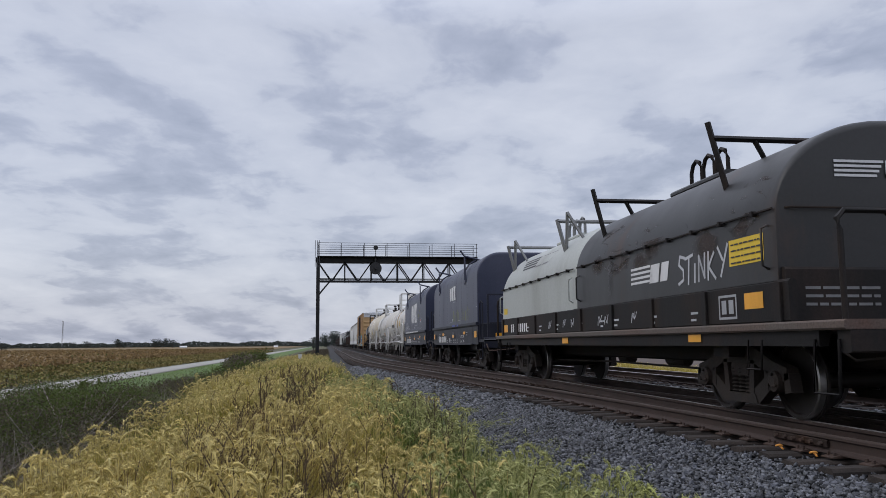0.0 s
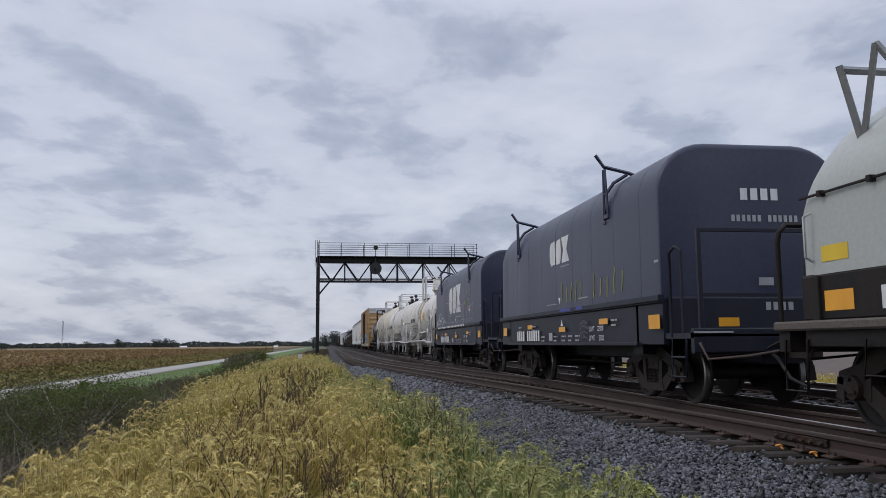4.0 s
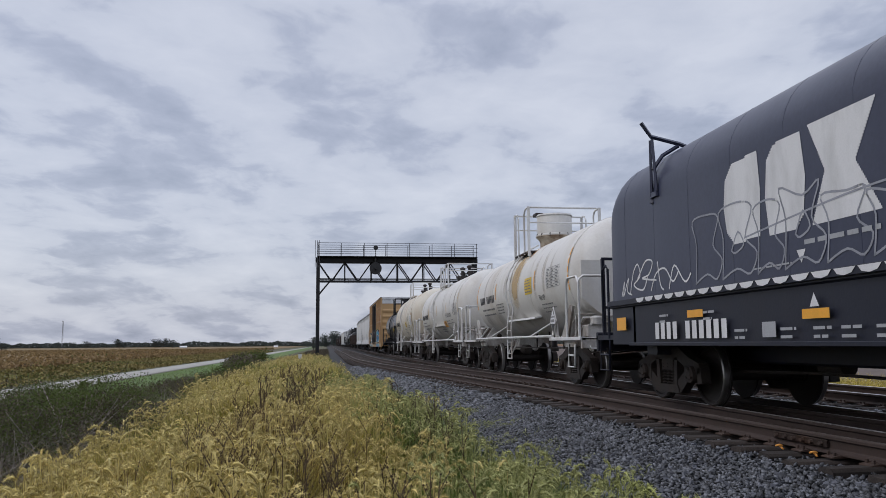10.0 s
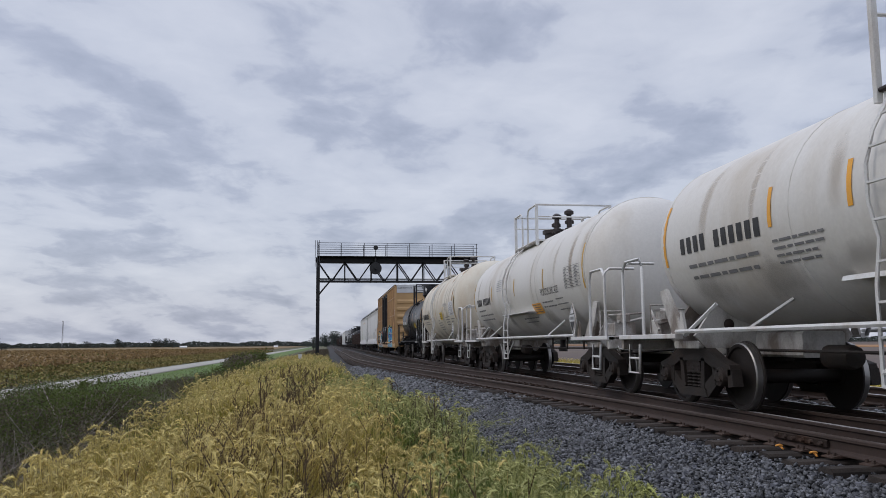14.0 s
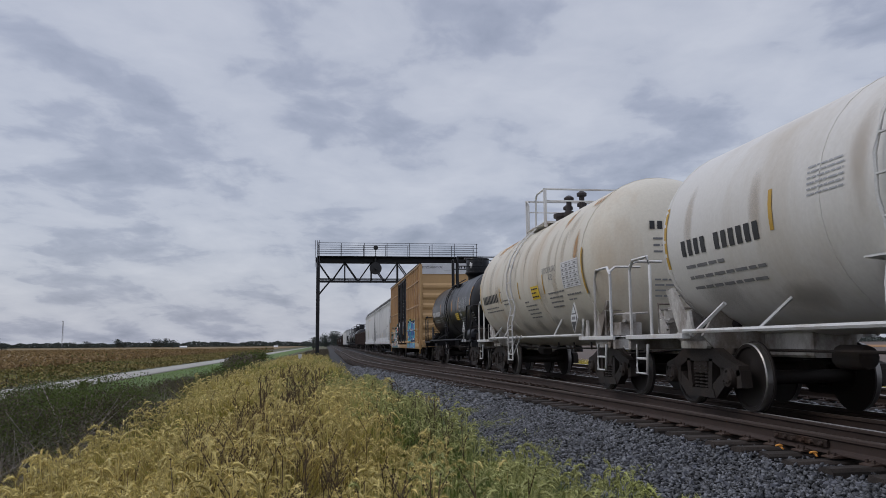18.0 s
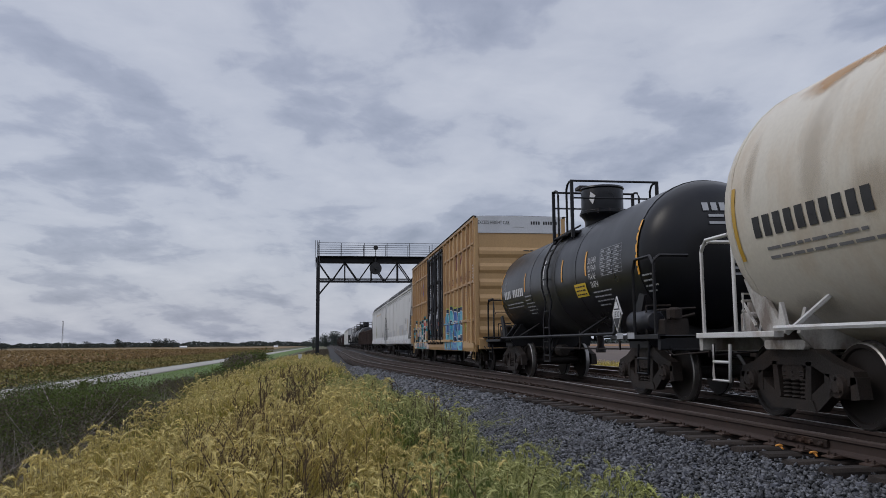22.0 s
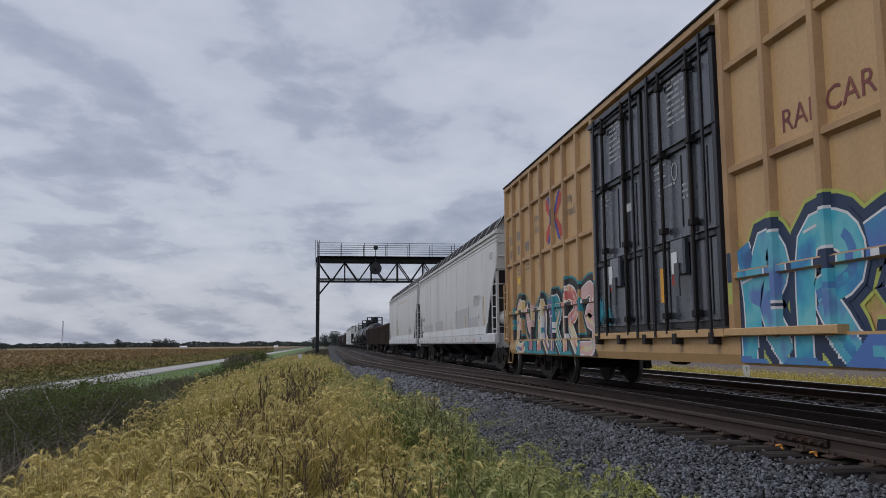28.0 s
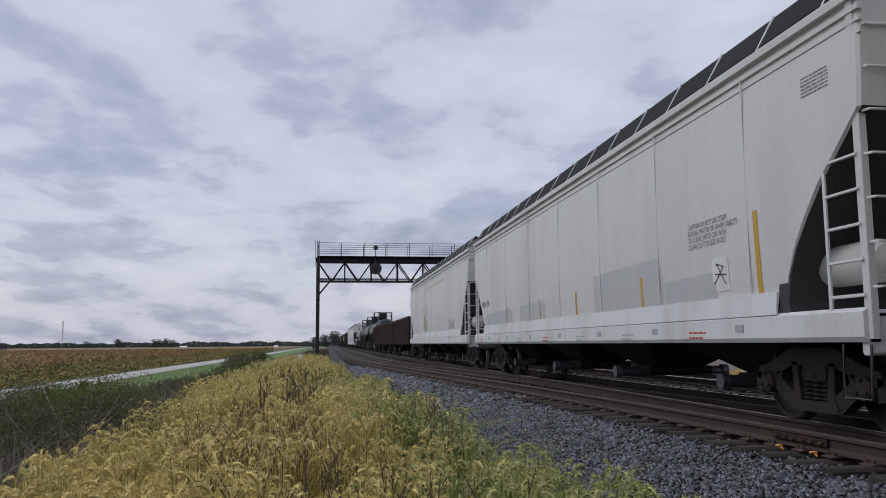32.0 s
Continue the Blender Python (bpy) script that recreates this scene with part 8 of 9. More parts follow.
def land(x, y):
    """Height of the weedy ground, for arrays."""
    return np.interp(x, [-4000, -60, -25.0, -18.0, -11.0, -7.5, -3.6, -1.0, 2.0, 14.0, 18.0, 60, 4000], [-2.2, -2.1, -1.95, -1.93, -2.2, -1.9, -0.95, -0.68, -0.66, -0.62, -0.95, -1.1, -1.2])


M["straw"] = material("ripe_foxtail_straw", (0.46, 0.36, 0.07), 0.8, 0, (0.25, 0.23, 0.035), 0.8, 0.2, 0.5, 0, (1, 1, 1), island=0.35, trans=0.14)
M["olive"] = material("yellowing_grass", (0.17, 0.205, 0.027), 0.8, 0, (0.31, 0.275, 0.04), 0.8, 0.2, 0.5, 0, (1, 1, 1), island=0.35, trans=0.14)
M["green"] = material("green_grass", (0.10, 0.155, 0.027), 0.75, 0, (0.165, 0.19, 0.036), 0.8, 0.2, 0.5, 0, (1, 1, 1), island=0.35, trans=0.14)
M["head"] = material("pale_seed_head", (0.60, 0.49, 0.19), 0.85, 0, (0.37, 0.315, 0.10), 0.7, 0.2, 0.7, 0, (1, 1, 1), island=0.35, trans=0.14)
M["tuft"] = material("pale_green_tuft", (0.34, 0.35, 0.18), 0.8, 0, (0.22, 0.25, 0.10), 0.8, 0.2, 0.8, 0, (1, 1, 1), island=0.35, trans=0.2)
M["withered"] = material("withered_grass", (0.20, 0.125, 0.052), 0.9, 0, (0.085, 0.06, 0.03), 0.7, 0.2, 0.6, 0, (1, 1, 1), island=0.35)
M["head_green"] = material("green_seed_head", (0.38, 0.38, 0.15), 0.85, 0, (0.25, 0.28, 0.075), 0.7, 0.2, 0.7, 0, (1, 1, 1), island=0.35, trans=0.14)
M["stalk"] = material("dry_brown_stalk", (0.075, 0.05, 0.03), 0.9, 0, (0.12, 0.075, 0.035), 0.7, 0.2, 1.0, 0, (1, 1, 1), island=0.35)
M["twig"] = material("grey_brown_twigs", (0.20, 0.175, 0.15), 0.9, 0, (0.08, 0.068, 0.055), 0.7, 0.2, 0.6, 0, (1, 1, 1), island=0.4)
M["bush"] = material("dark_bush_leaf", (0.085, 0.11, 0.034), 0.95, 0, (0.12, 0.11, 0.05), 0.7, 0.2, 0.3, 0, (1, 1, 1), island=0.25, trans=0.2, spec=0.1)
M["brush"] = material("dull_brown_leaf", (0.085, 0.066, 0.045), 0.85, 0, (0.075, 0.075, 0.04), 0.7, 0.2, 0.3, 0, (1, 1, 1), island=0.4)
M["crop"] = material("ripe_crop_leaf", (0.21, 0.135, 0.058), 0.85, 0, (0.145, 0.122, 0.045), 0.8, 0.2, 0.06, 0, (1, 1, 1), island=0.4, trans=0.15)
M["crop_edge"] = material("yellow_green_crop_leaf", (0.19, 0.145, 0.045), 0.85, 0, (0.10, 0.125, 0.03), 0.8, 0.2, 0.1, 0, (1, 1, 1), island=0.4)
# leaf colour of the horizon trees, with distance haze mixed into it
M["wood"] = material("hazed_far_tree_leaf", (0.045, 0.056, 0.05), 0.9, 0, (0.055, 0.062, 0.045), 0.7, 0.2, 0.02, 0, (1, 1, 1), island=0.4)
M["trunk"] = material("tree_bark", (0.06, 0.048, 0.038), 0.9, 0, None, 0.4)
M["white_wall"] = material("white_shed_paint", (0.7, 0.7, 0.7), 0.6)


def blades(name, x, y, h, w, mat, label, lean=0.6, z=None):
    """Bent grass blades, one strip of three triangles each."""
    n = len(x)
    z = land(x, y) if z is None else z
    a, b = RNG.uniform(0, 2 * np.pi, n), RNG.uniform(0, 2 * np.pi, n)
    l = RNG.uniform(0.05, lean, n) * h
    dx, dy, wx, wy = np.cos(a) * l, np.sin(a) * l, np.cos(b) * w, np.sin(b) * w
    z = z - 0.03
    v = np.stack([np.stack([x - wx, y - wy, z], -1), np.stack([x + wx, y + wy, z], -1), np.stack([x - wx * .7 + dx * .35, y - wy * .7 + dy * .35, z + h * .6], -1), np.stack([x + wx * .7 + dx * .35, y + wy * .7 + dy * .35, z + h * .6], -1), np.stack([x + dx, y + dy, z + h], -1)], 1)
    f = np.array([[0, 1, 3], [0, 3, 2], [2, 3, 4]])[None] + (np.arange(n) * 5)[:, None, None]
    return tagged(bulk(name, v.reshape(-1, 3), f.ravel(), 3, mat), label, "grass", kind="stuff")


def heads(name, x, y, h, size, mat, label, fuzzy, z=None):
    """Nodding foxtail heads on thin stems: a curved tapering spike with bristles."""
    n = len(x)
    z = land(x, y) if z is None else z
    a = RNG.uniform(0, 2 * np.pi, n)
    droop = RNG.uniform(0.45, 1.35, n)
    reach = size * (0.25 + 0.5 * droop)
    ca, sa = np.cos(a), np.sin(a)
    segs = 5
    verts, faces = [], []
    ts = np.linspace(0, 1, segs)
    k = 4
    for i, t in enumerate(ts):
        out, up = reach * (t ** 1.3), h + size * (0.85 * t - droop * t * t)
        r = size * np.interp(t, [0, 0.25, 0.7, 1], [0.03, 0.066, 0.055, 0.012]) * (1.0 if fuzzy > 12 else 1.3)
        for q in range(k):
            ang = 2 * np.pi * q / k
            s, c = np.sin(ang) * r, np.cos(ang) * r
            verts.append(np.stack([x + ca * (out + c * 0.5) - sa * s, y + sa * (out + c * 0.5) + ca * s, z + up + c], -1))
    nv = segs * k
    base = [[i * k + q, i * k + (q + 1) % k, (i + 1) * k + (q + 1) % k, (i + 1) * k + q] for i in range(segs - 1) for q in range(k)]
    tri = [[f[0], f[1], f[2]] for f in base] + [[f[0], f[2], f[3]] for f in base]
    # stem
    sw = np.full(n, 0.0035)
    verts += [np.stack([x - sa * sw, y + ca * sw, z - 0.02], -1), np.stack([x + sa * sw, y - ca * sw, z - 0.02], -1), np.stack([x - sa * sw, y + ca * sw, z + h], -1), np.stack([x + sa * sw, y - ca * sw, z + h], -1)]
    tri += [[nv, nv + 1, nv + 3], [nv, nv + 3, nv + 2]]
    m = nv + 4
    for j in range(fuzzy):
        t = (j + 0.5) / fuzzy
        out, up = reach * (t ** 1.3), h + size * (0.85 * t - droop * t * t)
        th, L = RNG.uniform(0, 2 * np.pi, n), size * RNG.uniform(0.15, 0.27, n)
        px, py, pz = x + ca * out, y + sa * out, z + up
        ox, oz = np.cos(th) * L, np.sin(th) * L
        e = size * 0.026
        verts += [np.stack([px + ca * e, py + sa * e, pz], -1), np.stack([px - ca * e, py - sa * e, pz + e], -1), np.stack([px - sa * ox + ca * L * .5, py + ca * ox + sa * L * .5, pz + oz], -1)]
        tri += [[m, m + 1, m + 2]]
        m += 3
    v = np.stack(verts, 1).reshape(-1, 3)
    f = np.array(tri)[None] + (np.arange(n) * m)[:, None, None]
    return tagged(bulk(name, v, f.ravel(), 3, mat), label, "grass", kind="stuff")


def leaves(name, c, size, mat, flat=0.6):
    """Small four-cornered leaves at centres c, turned at random."""
    n = len(c)
    u = RNG.normal(size=(n, 3))
    u /= np.linalg.norm(u, axis=1)[:, None]
    w = np.cross(u, RNG.normal(size=(n, 3)))
    w /= np.linalg.norm(w, axis=1)[:, None] + 1e-9
    s = np.asarray(size).reshape(-1, 1) * np.ones((n, 1))
    v = np.stack([c - u * s, c + w * s * flat, c + u * s, c - w * s * flat], 1)
    f = np.arange(n * 4)
    return v.reshape(-1, 3), f


def belt(n, y0, y1, x0, x1, power=1.0):
    y = y0 + (y1 - y0) * RNG.random(n) ** power
    return x0 + (x1 - x0) * RNG.random(n), y


def patch(x, y, scale, seed):
    """Slow random field between 0 and 1."""
    r = np.random.default_rng(seed)
    s = np.zeros(len(x))
    for k in range(5):
        p, q, o = r.normal(size=2) / scale, r.normal(size=2) / scale, r.uniform(0, 6.3)
        s += np.sin(p[0] * x * 2 + p[1] * y * 0.8 + o)
    return 0.5 + s / 7


def edge_right(y):
    return np.interp(y, [0, 6, 9, 14, 24, 40, 60, 80], [1.6, 1.75, 1.7, 1.45, 1.0, 0.1, -0.2, -0.3])


def weeds():
    for k, (n, y0, y1, w, hs) in enumerate(((70000, 3.2, 9, 0.0028, 1.0), (60000, 9, 21, 0.0050, 1.0), (48000, 21, 80, 0.012, 1.0))):
        y = y0 + (y1 - y0) * RNG.random(n)
        left = np.interp(y, [0, 6, 8, 15, 36, 60], [-2.45, -2.6, -2.75, -3.05, -4.2, -4.0])
        u = RNG.random(n)
        x = left + (edge_right(y) + 0.5 - left) * u
        # thins out towards the stones
        keep = (x < edge_right(y)) | (RNG.random(n) < 0.25)
        # open gaps between the clumps
        keep &= patch(x, y, 0.16, 33) + 0.3 * patch(x, y, 0.5, 34) + 0.3 * RNG.random(n) > 0.52
        x, y = x[keep], y[keep]
        green = patch(x, y, 1.6, 3) * 0.5 + np.clip((x - edge_right(y) + 1.7) / 1.6, 0, 1) * np.interp(y, [4, 10, 22, 40], [0.86, 0.72, 0.42, 0.16])
        tall = 0.06 + 0.50 * patch(x, y, 0.6, 9) + 0.30 * patch(x, y, 0.22, 41) + 0.20 * RNG.random(len(x)) - 0.14 * np.clip(x - edge_right(y) + 0.7, 0, 1) + 0.14 * np.clip((-1.5 - x) / 3, 0, 1)
        sel = RNG.random(len(x))
        # a withered red-brown stand in the middle of the bank
        green = np.where((((x + 0.85) / 0.75) ** 2 + ((y - 12.5) / 4.5) ** 2 < 1) & (RNG.random(len(x)) < 0.5), -0.5, green)
        for nm, mat, lab, lo, hi in (("straw_grass", "straw", "tall ripe straw-coloured foxtail grass", 0.045, 0.26), ("dead_grass", "withered", "withered red-brown grass among the green", -9, 0.045), ("olive_grass", "olive", "yellowing olive grass", 0.26, 0.52), ("green_grass", "green", "fresh green grass by the ballast", 0.52, 9)):
            q = green + (sel - 0.5) * 0.45
            m = (q >= lo) & (q < hi)
            blades(nm, x[m], y[m], tall[m] * (1.12 if mat == "withered" else 0.9 if mat != "straw" else 1.05), np.full(m.sum(), w), mat, lab, 0.95)
        # broad leaves that arch over between the stems
        k = RNG.random(len(x)) < 0.24
        lush = green[k] + 0.3 * RNG.random(k.sum()) > 0.42
        for nm, mat, mm in (("arching_leaf_grass", "green", lush), ("arching_dry_grass", "olive", ~lush)):
            blades(nm, x[k][mm], y[k][mm], tall[k][mm] * RNG.uniform(0.55, 0.95, mm.sum()), np.full(mm.sum(), w * 1.9), mat, "broad arching grass leaves between the stems", 1.7)
    for n, y0, y1, fuzzy, s0, s1 in ((4900, 3.2, 9.5, 40, 0.08, 0.17), (7000, 9.5, 22, 16, 0.10, 0.19), (6000, 22, 75, 3, 0.12, 0.19)):
        y = y0 + (y1 - y0) * RNG.random(n)
        left = np.interp(y, [0, 6, 8, 15, 36, 60], [-2.4, -2.55, -2.7, -3.0, -4.1, -3.9])
        x = left + (edge_right(y) + 0.35 - left) * RNG.random(n)
        ok = patch(x, y, 0.16, 33) + 0.3 * patch(x, y, 0.5, 34) + 0.3 * RNG.random(n) > 0.42
        x, y = x[ok], y[ok]
        n = len(x)
        tall = 0.08 + 0.50 * patch(x, y, 0.6, 9) + 0.30 * patch(x, y, 0.22, 41) + 0.20 * RNG.random(n) - 0.14 * np.clip(x - edge_right(y) + 0.7, 0, 1) + 0.14 * np.clip((-1.5 - x) / 3, 0, 1)
        q = patch(x, y, 1.6, 3) * 0.5 + np.clip((x - edge_right(y) + 1.7) / 1.6, 0, 1) * np.interp(y, [4, 10, 22, 40], [0.8, 0.68, 0.4, 0.14]) + 0.5 * (RNG.random(n) - 0.5)
        for nm, mat, lab, mm in (("foxtail_heads", "head", "pale nodding foxtail seed heads", q < 0.62), ("green_foxtail_heads", "head_green", "green nodding foxtail seed heads", q >= 0.62)):
            heads(nm, x[mm], y[mm], tall[mm], RNG.uniform(s0, s1, mm.sum()), mat, lab, fuzzy)
    # tufts that grow out of the stones
    n = 620
    cx, cy = belt(n, 4.6, 22, 1.4, 3.3)
    keep = RNG.random(n) < np.interp(cx, [1.6, 3.3], [0.9, 0.10])
    cx, cy = cx[keep], cy[keep]
    k = 42
    x, y = np.repeat(cx, k) + RNG.normal(0, 0.10, len(cx) * k), np.repeat(cy, k) + RNG.normal(0, 0.10, len(cx) * k)
    z = np.array([bed_z(a, b) for a, b in zip(x, y)])
    blades("ballast_tuft", x, y, RNG.uniform(0.03, 0.13, len(x)), np.full(len(x), 0.004), "tuft", "sparse pale weed tufts among the stones", 2.0, z)
    m = RNG.random(len(x)) < 0.12
    heads("ballast_foxtail", x[m], y[m], RNG.uniform(0.01, 0.06, m.sum()), RNG.uniform(0.06, 0.11, m.sum()), "tuft", "small pale foxtails among the stones", 20, z[m])
    # the bank runs on beyond the bridge
    y = 74 + 130 * RNG.random(14000)
    x = -5.0 + 5.2 * RNG.random(14000)
    blades("far_bank_grass", x, y, RNG.uniform(0.35, 0.75, len(x)), np.full(len(x), 0.02), "brush", "withered grass on the far bank", 0.8)
    # and on behind the camera
    y = -9 + 12.4 * RNG.random(26000)
    x = -3.0 + 4.6 * RNG.random(26000)
    blades("near_bank_grass", x, y, RNG.uniform(0.15, 0.5, len(x)), np.full(len(x), 0.005), "olive", "yellowing grass on the near bank", 0.9)
    # far side of the tracks
    x, y = belt(30000, 12, 80, 13.6, 21)
    blades("far_weeds", x, y, RNG.uniform(0.25, 0.62, len(x)) * (0.7 + 0.6 * patch(x, y, 2, 4)), np.full(len(x), 0.014), "straw", "yellow-brown weeds beyond the far track")
    x, y = belt(3500, 12, 80, 13.6, 21)
    heads("far_weed_heads", x, y, RNG.uniform(0.25, 0.6, len(x)), RNG.uniform(0.09, 0.15, len(x)), "head", "pale weed heads beyond the far track", 2)


def stalks():
    """Dark dry weed stalks with side twigs and seed pods."""
    rnd = random.Random(11)
    m = Mesh()
    spots = []
    clumps = [(rnd.gauss(-0.35, 0.45), rnd.uniform(4.8, 12.0)) for k in range(26)]
    for k in range(340):
        cx, cy = clumps[k % 26]
        spots.append((rnd.gauss(cx, 0.28), rnd.gauss(cy, 0.6), rnd.uniform(0.45, 0.95)))
    for k in range(170):
        spots.append((rnd.gauss(-0.7, 0.55), rnd.uniform(11, 30), rnd.uniform(0.6, 1.05)))
    for k in range(50):
        spots.append((rnd.uniform(0.6, 1.6), rnd.uniform(8, 20), rnd.uniform(0.4, 0.8)))
    for x, y, h in spots:
        z = float(land(x, y)) - 0.02
        lx, ly = rnd.uniform(-0.08, 0.08), rnd.uniform(-0.08, 0.08)
        r = 0.0055 if y < 12 else 0.009
        top = Vector((x + lx, y + ly, z + h))
        m.tube([(x, y, z), (x + lx * 0.4, y + ly * 0.4, z + h * 0.5), top], [r, r * 0.8, r * 0.4], 3)
        for i in range(rnd.randint(3, 7)):
            t = rnd.uniform(0.4, 1.0)
            p = Vector((x + lx * t, y + ly * t, z + h * t))
            a, l = rnd.uniform(0, 6.3), rnd.uniform(0.05, 0.16)
            q = p + Vector((math.cos(a) * l * 0.6, math.sin(a) * l * 0.6, l))
            m.tube([p, q], [r * 0.6, r * 0.3], 3)
            for j in range(3):
                s = p.lerp(q, 0.4 + 0.3 * j)
                e = 0.008 if y < 12 else 0.014
                m.add([s + Vector((e, 0, 0)), s + Vector((-e, 0, 0)), s + Vector((0, e, 0)), s + Vector((0, 0, e * 1.6))], [(0, 1, 3), (1, 2, 3), (2, 0, 3)])
    me = bpy.data.meshes.new("dry_stalks")
    me.from_pydata(m.v, [], m.f)
    me.materials.append(M["stalk"])
    tagged(new("dry_stalks", me), "dark dry weed stalks with seed pods in the grass", "weeds", kind="stuff")


def bush(x, y, w, h, n, mat, size, label, seed):
    """A ditch bush: stems and a ragged crown of small leaves."""
    rnd, r = random.Random(seed), np.random.default_rng(seed)
    z0 = float(land(np.array(x), 0)) - 0.05
    g = thing("bush", label, "bush", group="bushes in the ditch", at=pose(x, y, z0))
    st = Mesh()
    lobes = []
    for k in range(9):
        a, d = rnd.uniform(0, 6.3), rnd.uniform(0.1, 1.0) * w
        tip = (math.cos(a) * d, math.sin(a) * d * 1.3, h * rnd.uniform(0.5, 0.95))
        st.tube([(0.1 * math.cos(a), 0.1 * math.sin(a), 0), (tip[0] * 0.4, tip[1] * 0.4, tip[2] * 0.55), tip], [0.025, 0.016, 0.006], 4)
        lobes.append((tip, w * rnd.uniform(0.28, 0.5)))
    part("branchwork", st, "twig", g)
    pts = []
    for tip, rad in lobes:
        k = n // len(lobes)
        p = r.normal(size=(k, 3)) * np.array([0.55, 0.6, 0.45]) * rad + np.array(tip) * np.array([1, 1, 0.85])
        pts.append(p)
        q = r.normal(size=(k // 4, 3)) * np.array([0.4, 0.5, 0.3]) * w
        q[:, 2] = r.uniform(0.05, h * 0.8, k // 4)
        pts.append(q)
    c = np.concatenate(pts)
    c = c[(c[:, 2] > 0.03)]
    v, f = leaves("crown", c, r.uniform(0.6, 1.2, len(c)) * size, mat)
    bulk("crown", v, f, 4, mat, parent=g)
    return g


def brushwood():
    """Leafless tangle of thin twigs on the ditch bank."""
    n = 9000
    y = 5 + 17 * RNG.random(n)
    x = -7.0 + 4.3 * RNG.random(n) - 0.05 * (y - 5)
    z = land(x, y)
    verts, faces = [], []
    h = RNG.uniform(0.35, 0.95, n) * (0.75 + 0.5 * patch(x, y, 1.5, 6))
    a = RNG.uniform(0, 6.3, n)
    l = h * RNG.uniform(0.3, 1.5, n)
    w = 0.0028 + 0.0003 * y
    b = RNG.uniform(0, 6.3, n)
    wx, wy = np.cos(b) * w, np.sin(b) * w
    kx, ky = np.cos(a + 1) * l * 0.3, np.sin(a + 1) * l * 0.3
    v = np.stack([np.stack([x - wx, y - wy, z], -1), np.stack([x + wx, y + wy, z], -1), np.stack([x + kx - wx * .8, y + ky - wy * .8, z + h * .5], -1), np.stack([x + kx + wx * .8, y + ky + wy * .8, z + h * .5], -1), np.stack([x + np.cos(a) * l, y + np.sin(a) * l, z + h], -1)], 1)
    f = np.array([[0, 1, 3], [0, 3, 2], [2, 3, 4]])[None] + (np.arange(n) * 5)[:, None, None]
    tagged(bulk("brushwood", v.reshape(-1, 3), f.ravel(), 3, "twig"), "grey-brown tangle of bare twigs on the ditch bank", "brushwood", kind="stuff")
    n = 46000
    y = 8.5 + 16.5 * RNG.random(n)
    x = -7.4 + 4.5 * RNG.random(n) - 0.05 * (y - 5)
    c = np.stack([x, y, land(x, y) + RNG.uniform(0.02, 0.6, n) * (0.6 + 0.6 * patch(x, y, 1.5, 6))], -1)
    dry = (x + 0.16 * y > -3.2 + 0.9 * (patch(x, y, 2.0, 17) - 0.5)) | (RNG.random(n) < 0.15)
    for mm, mat, lab in ((dry, "brush", "dry purple-brown leaves and twig tips beside the grass"), (~dry, "bush", "small dull green leaves on the ditch brushwood")):
        v, f = leaves("brush", c[mm], RNG.uniform(0.010, 0.03, mm.sum()), mat)
        tagged(bulk("brush_leaves", v, f, 4, mat), lab, "brushwood", kind="stuff")


def ditch():
    rnd = random.Random(21)
    for k in range(58):
        t = k / 57
        y = 12 + 63 * t ** 1.5 + rnd.uniform(-1, 1)
        near = y < 34
        x = max(-10.4, -y * rnd.uniform(0.245, 0.42)) if near else rnd.uniform(-10.2, -5.4) - (0.6 if y > 40 else 0)
        crest = 0.937 - y * (rnd.uniform(0.058, 0.068) if x < -0.335 * y else rnd.uniform(0.037, 0.06) if x < -0.27 * y else rnd.uniform(0.058, 0.07))
        dull = rnd.random() < (0.6 if y > 45 else 0.2)
        bush(x, y, rnd.uniform(0.9, 1.4), 1.12 * max(0.5, crest - float(land(np.array(x), 0))) if near else rnd.uniform(0.6, 0.95), 7500 if y < 35 else 1500, "brush" if dull else "bush", 0.017 if y < 30 else 0.045, "withered purple-brown bush in the ditch" if dull else "dark green leafy bush growing in the ditch", 100 + k)
    bush(-9.3, 104, 1.7, 2.5, 1500, "bush", 0.13, "rounded green bush standing beyond the ditch", 77)
    bush(-9.8, 96, 2.0, 1.6, 1300, "brush", 0.14, "withered purple-brown bush in the ditch", 78)
    bush(-8.4, 84, 1.8, 1.4, 1300, "brush", 0.12, "withered purple-brown bush in the ditch", 79)
    for k in range(12):
        bush(-0.108 * (66 + k * 6) + rnd.uniform(0, 2.5), 66 + k * 6, rnd.uniform(1.4, 2.2), rnd.uniform(1.0, 1.7), 1300, "brush" if k % 3 else "bush", 0.10, "withered purple-brown bush in the ditch", 200 + k)
    for k, (x, y, w, h) in enumerate(((-9.4, 31, 1.3, 1.75), (-8.3, 28.5, 1.1, 1.5), (-10.2, 34, 1.2, 1.6), (-7.4, 27, 0.9, 1.25))):
        bush(x, y, w, h, 2600, "brush" if k % 2 else "bush", 0.022, "twiggy grey-green bush standing above the ditch", 90 + k)
    bush(-13.5, 48, 0.35, 1.3, 500, "bush", 0.06, "slender green weed beside the road", 80)
    n = 15000
    x, y = belt(n, 14, 120, -16.9, -11.5, 1.5)
    blades("verge_grass", x, y, RNG.uniform(0.08, 0.22, n), 0.006 + 0.0003 * y, "green", "short green verge grass beside the road")


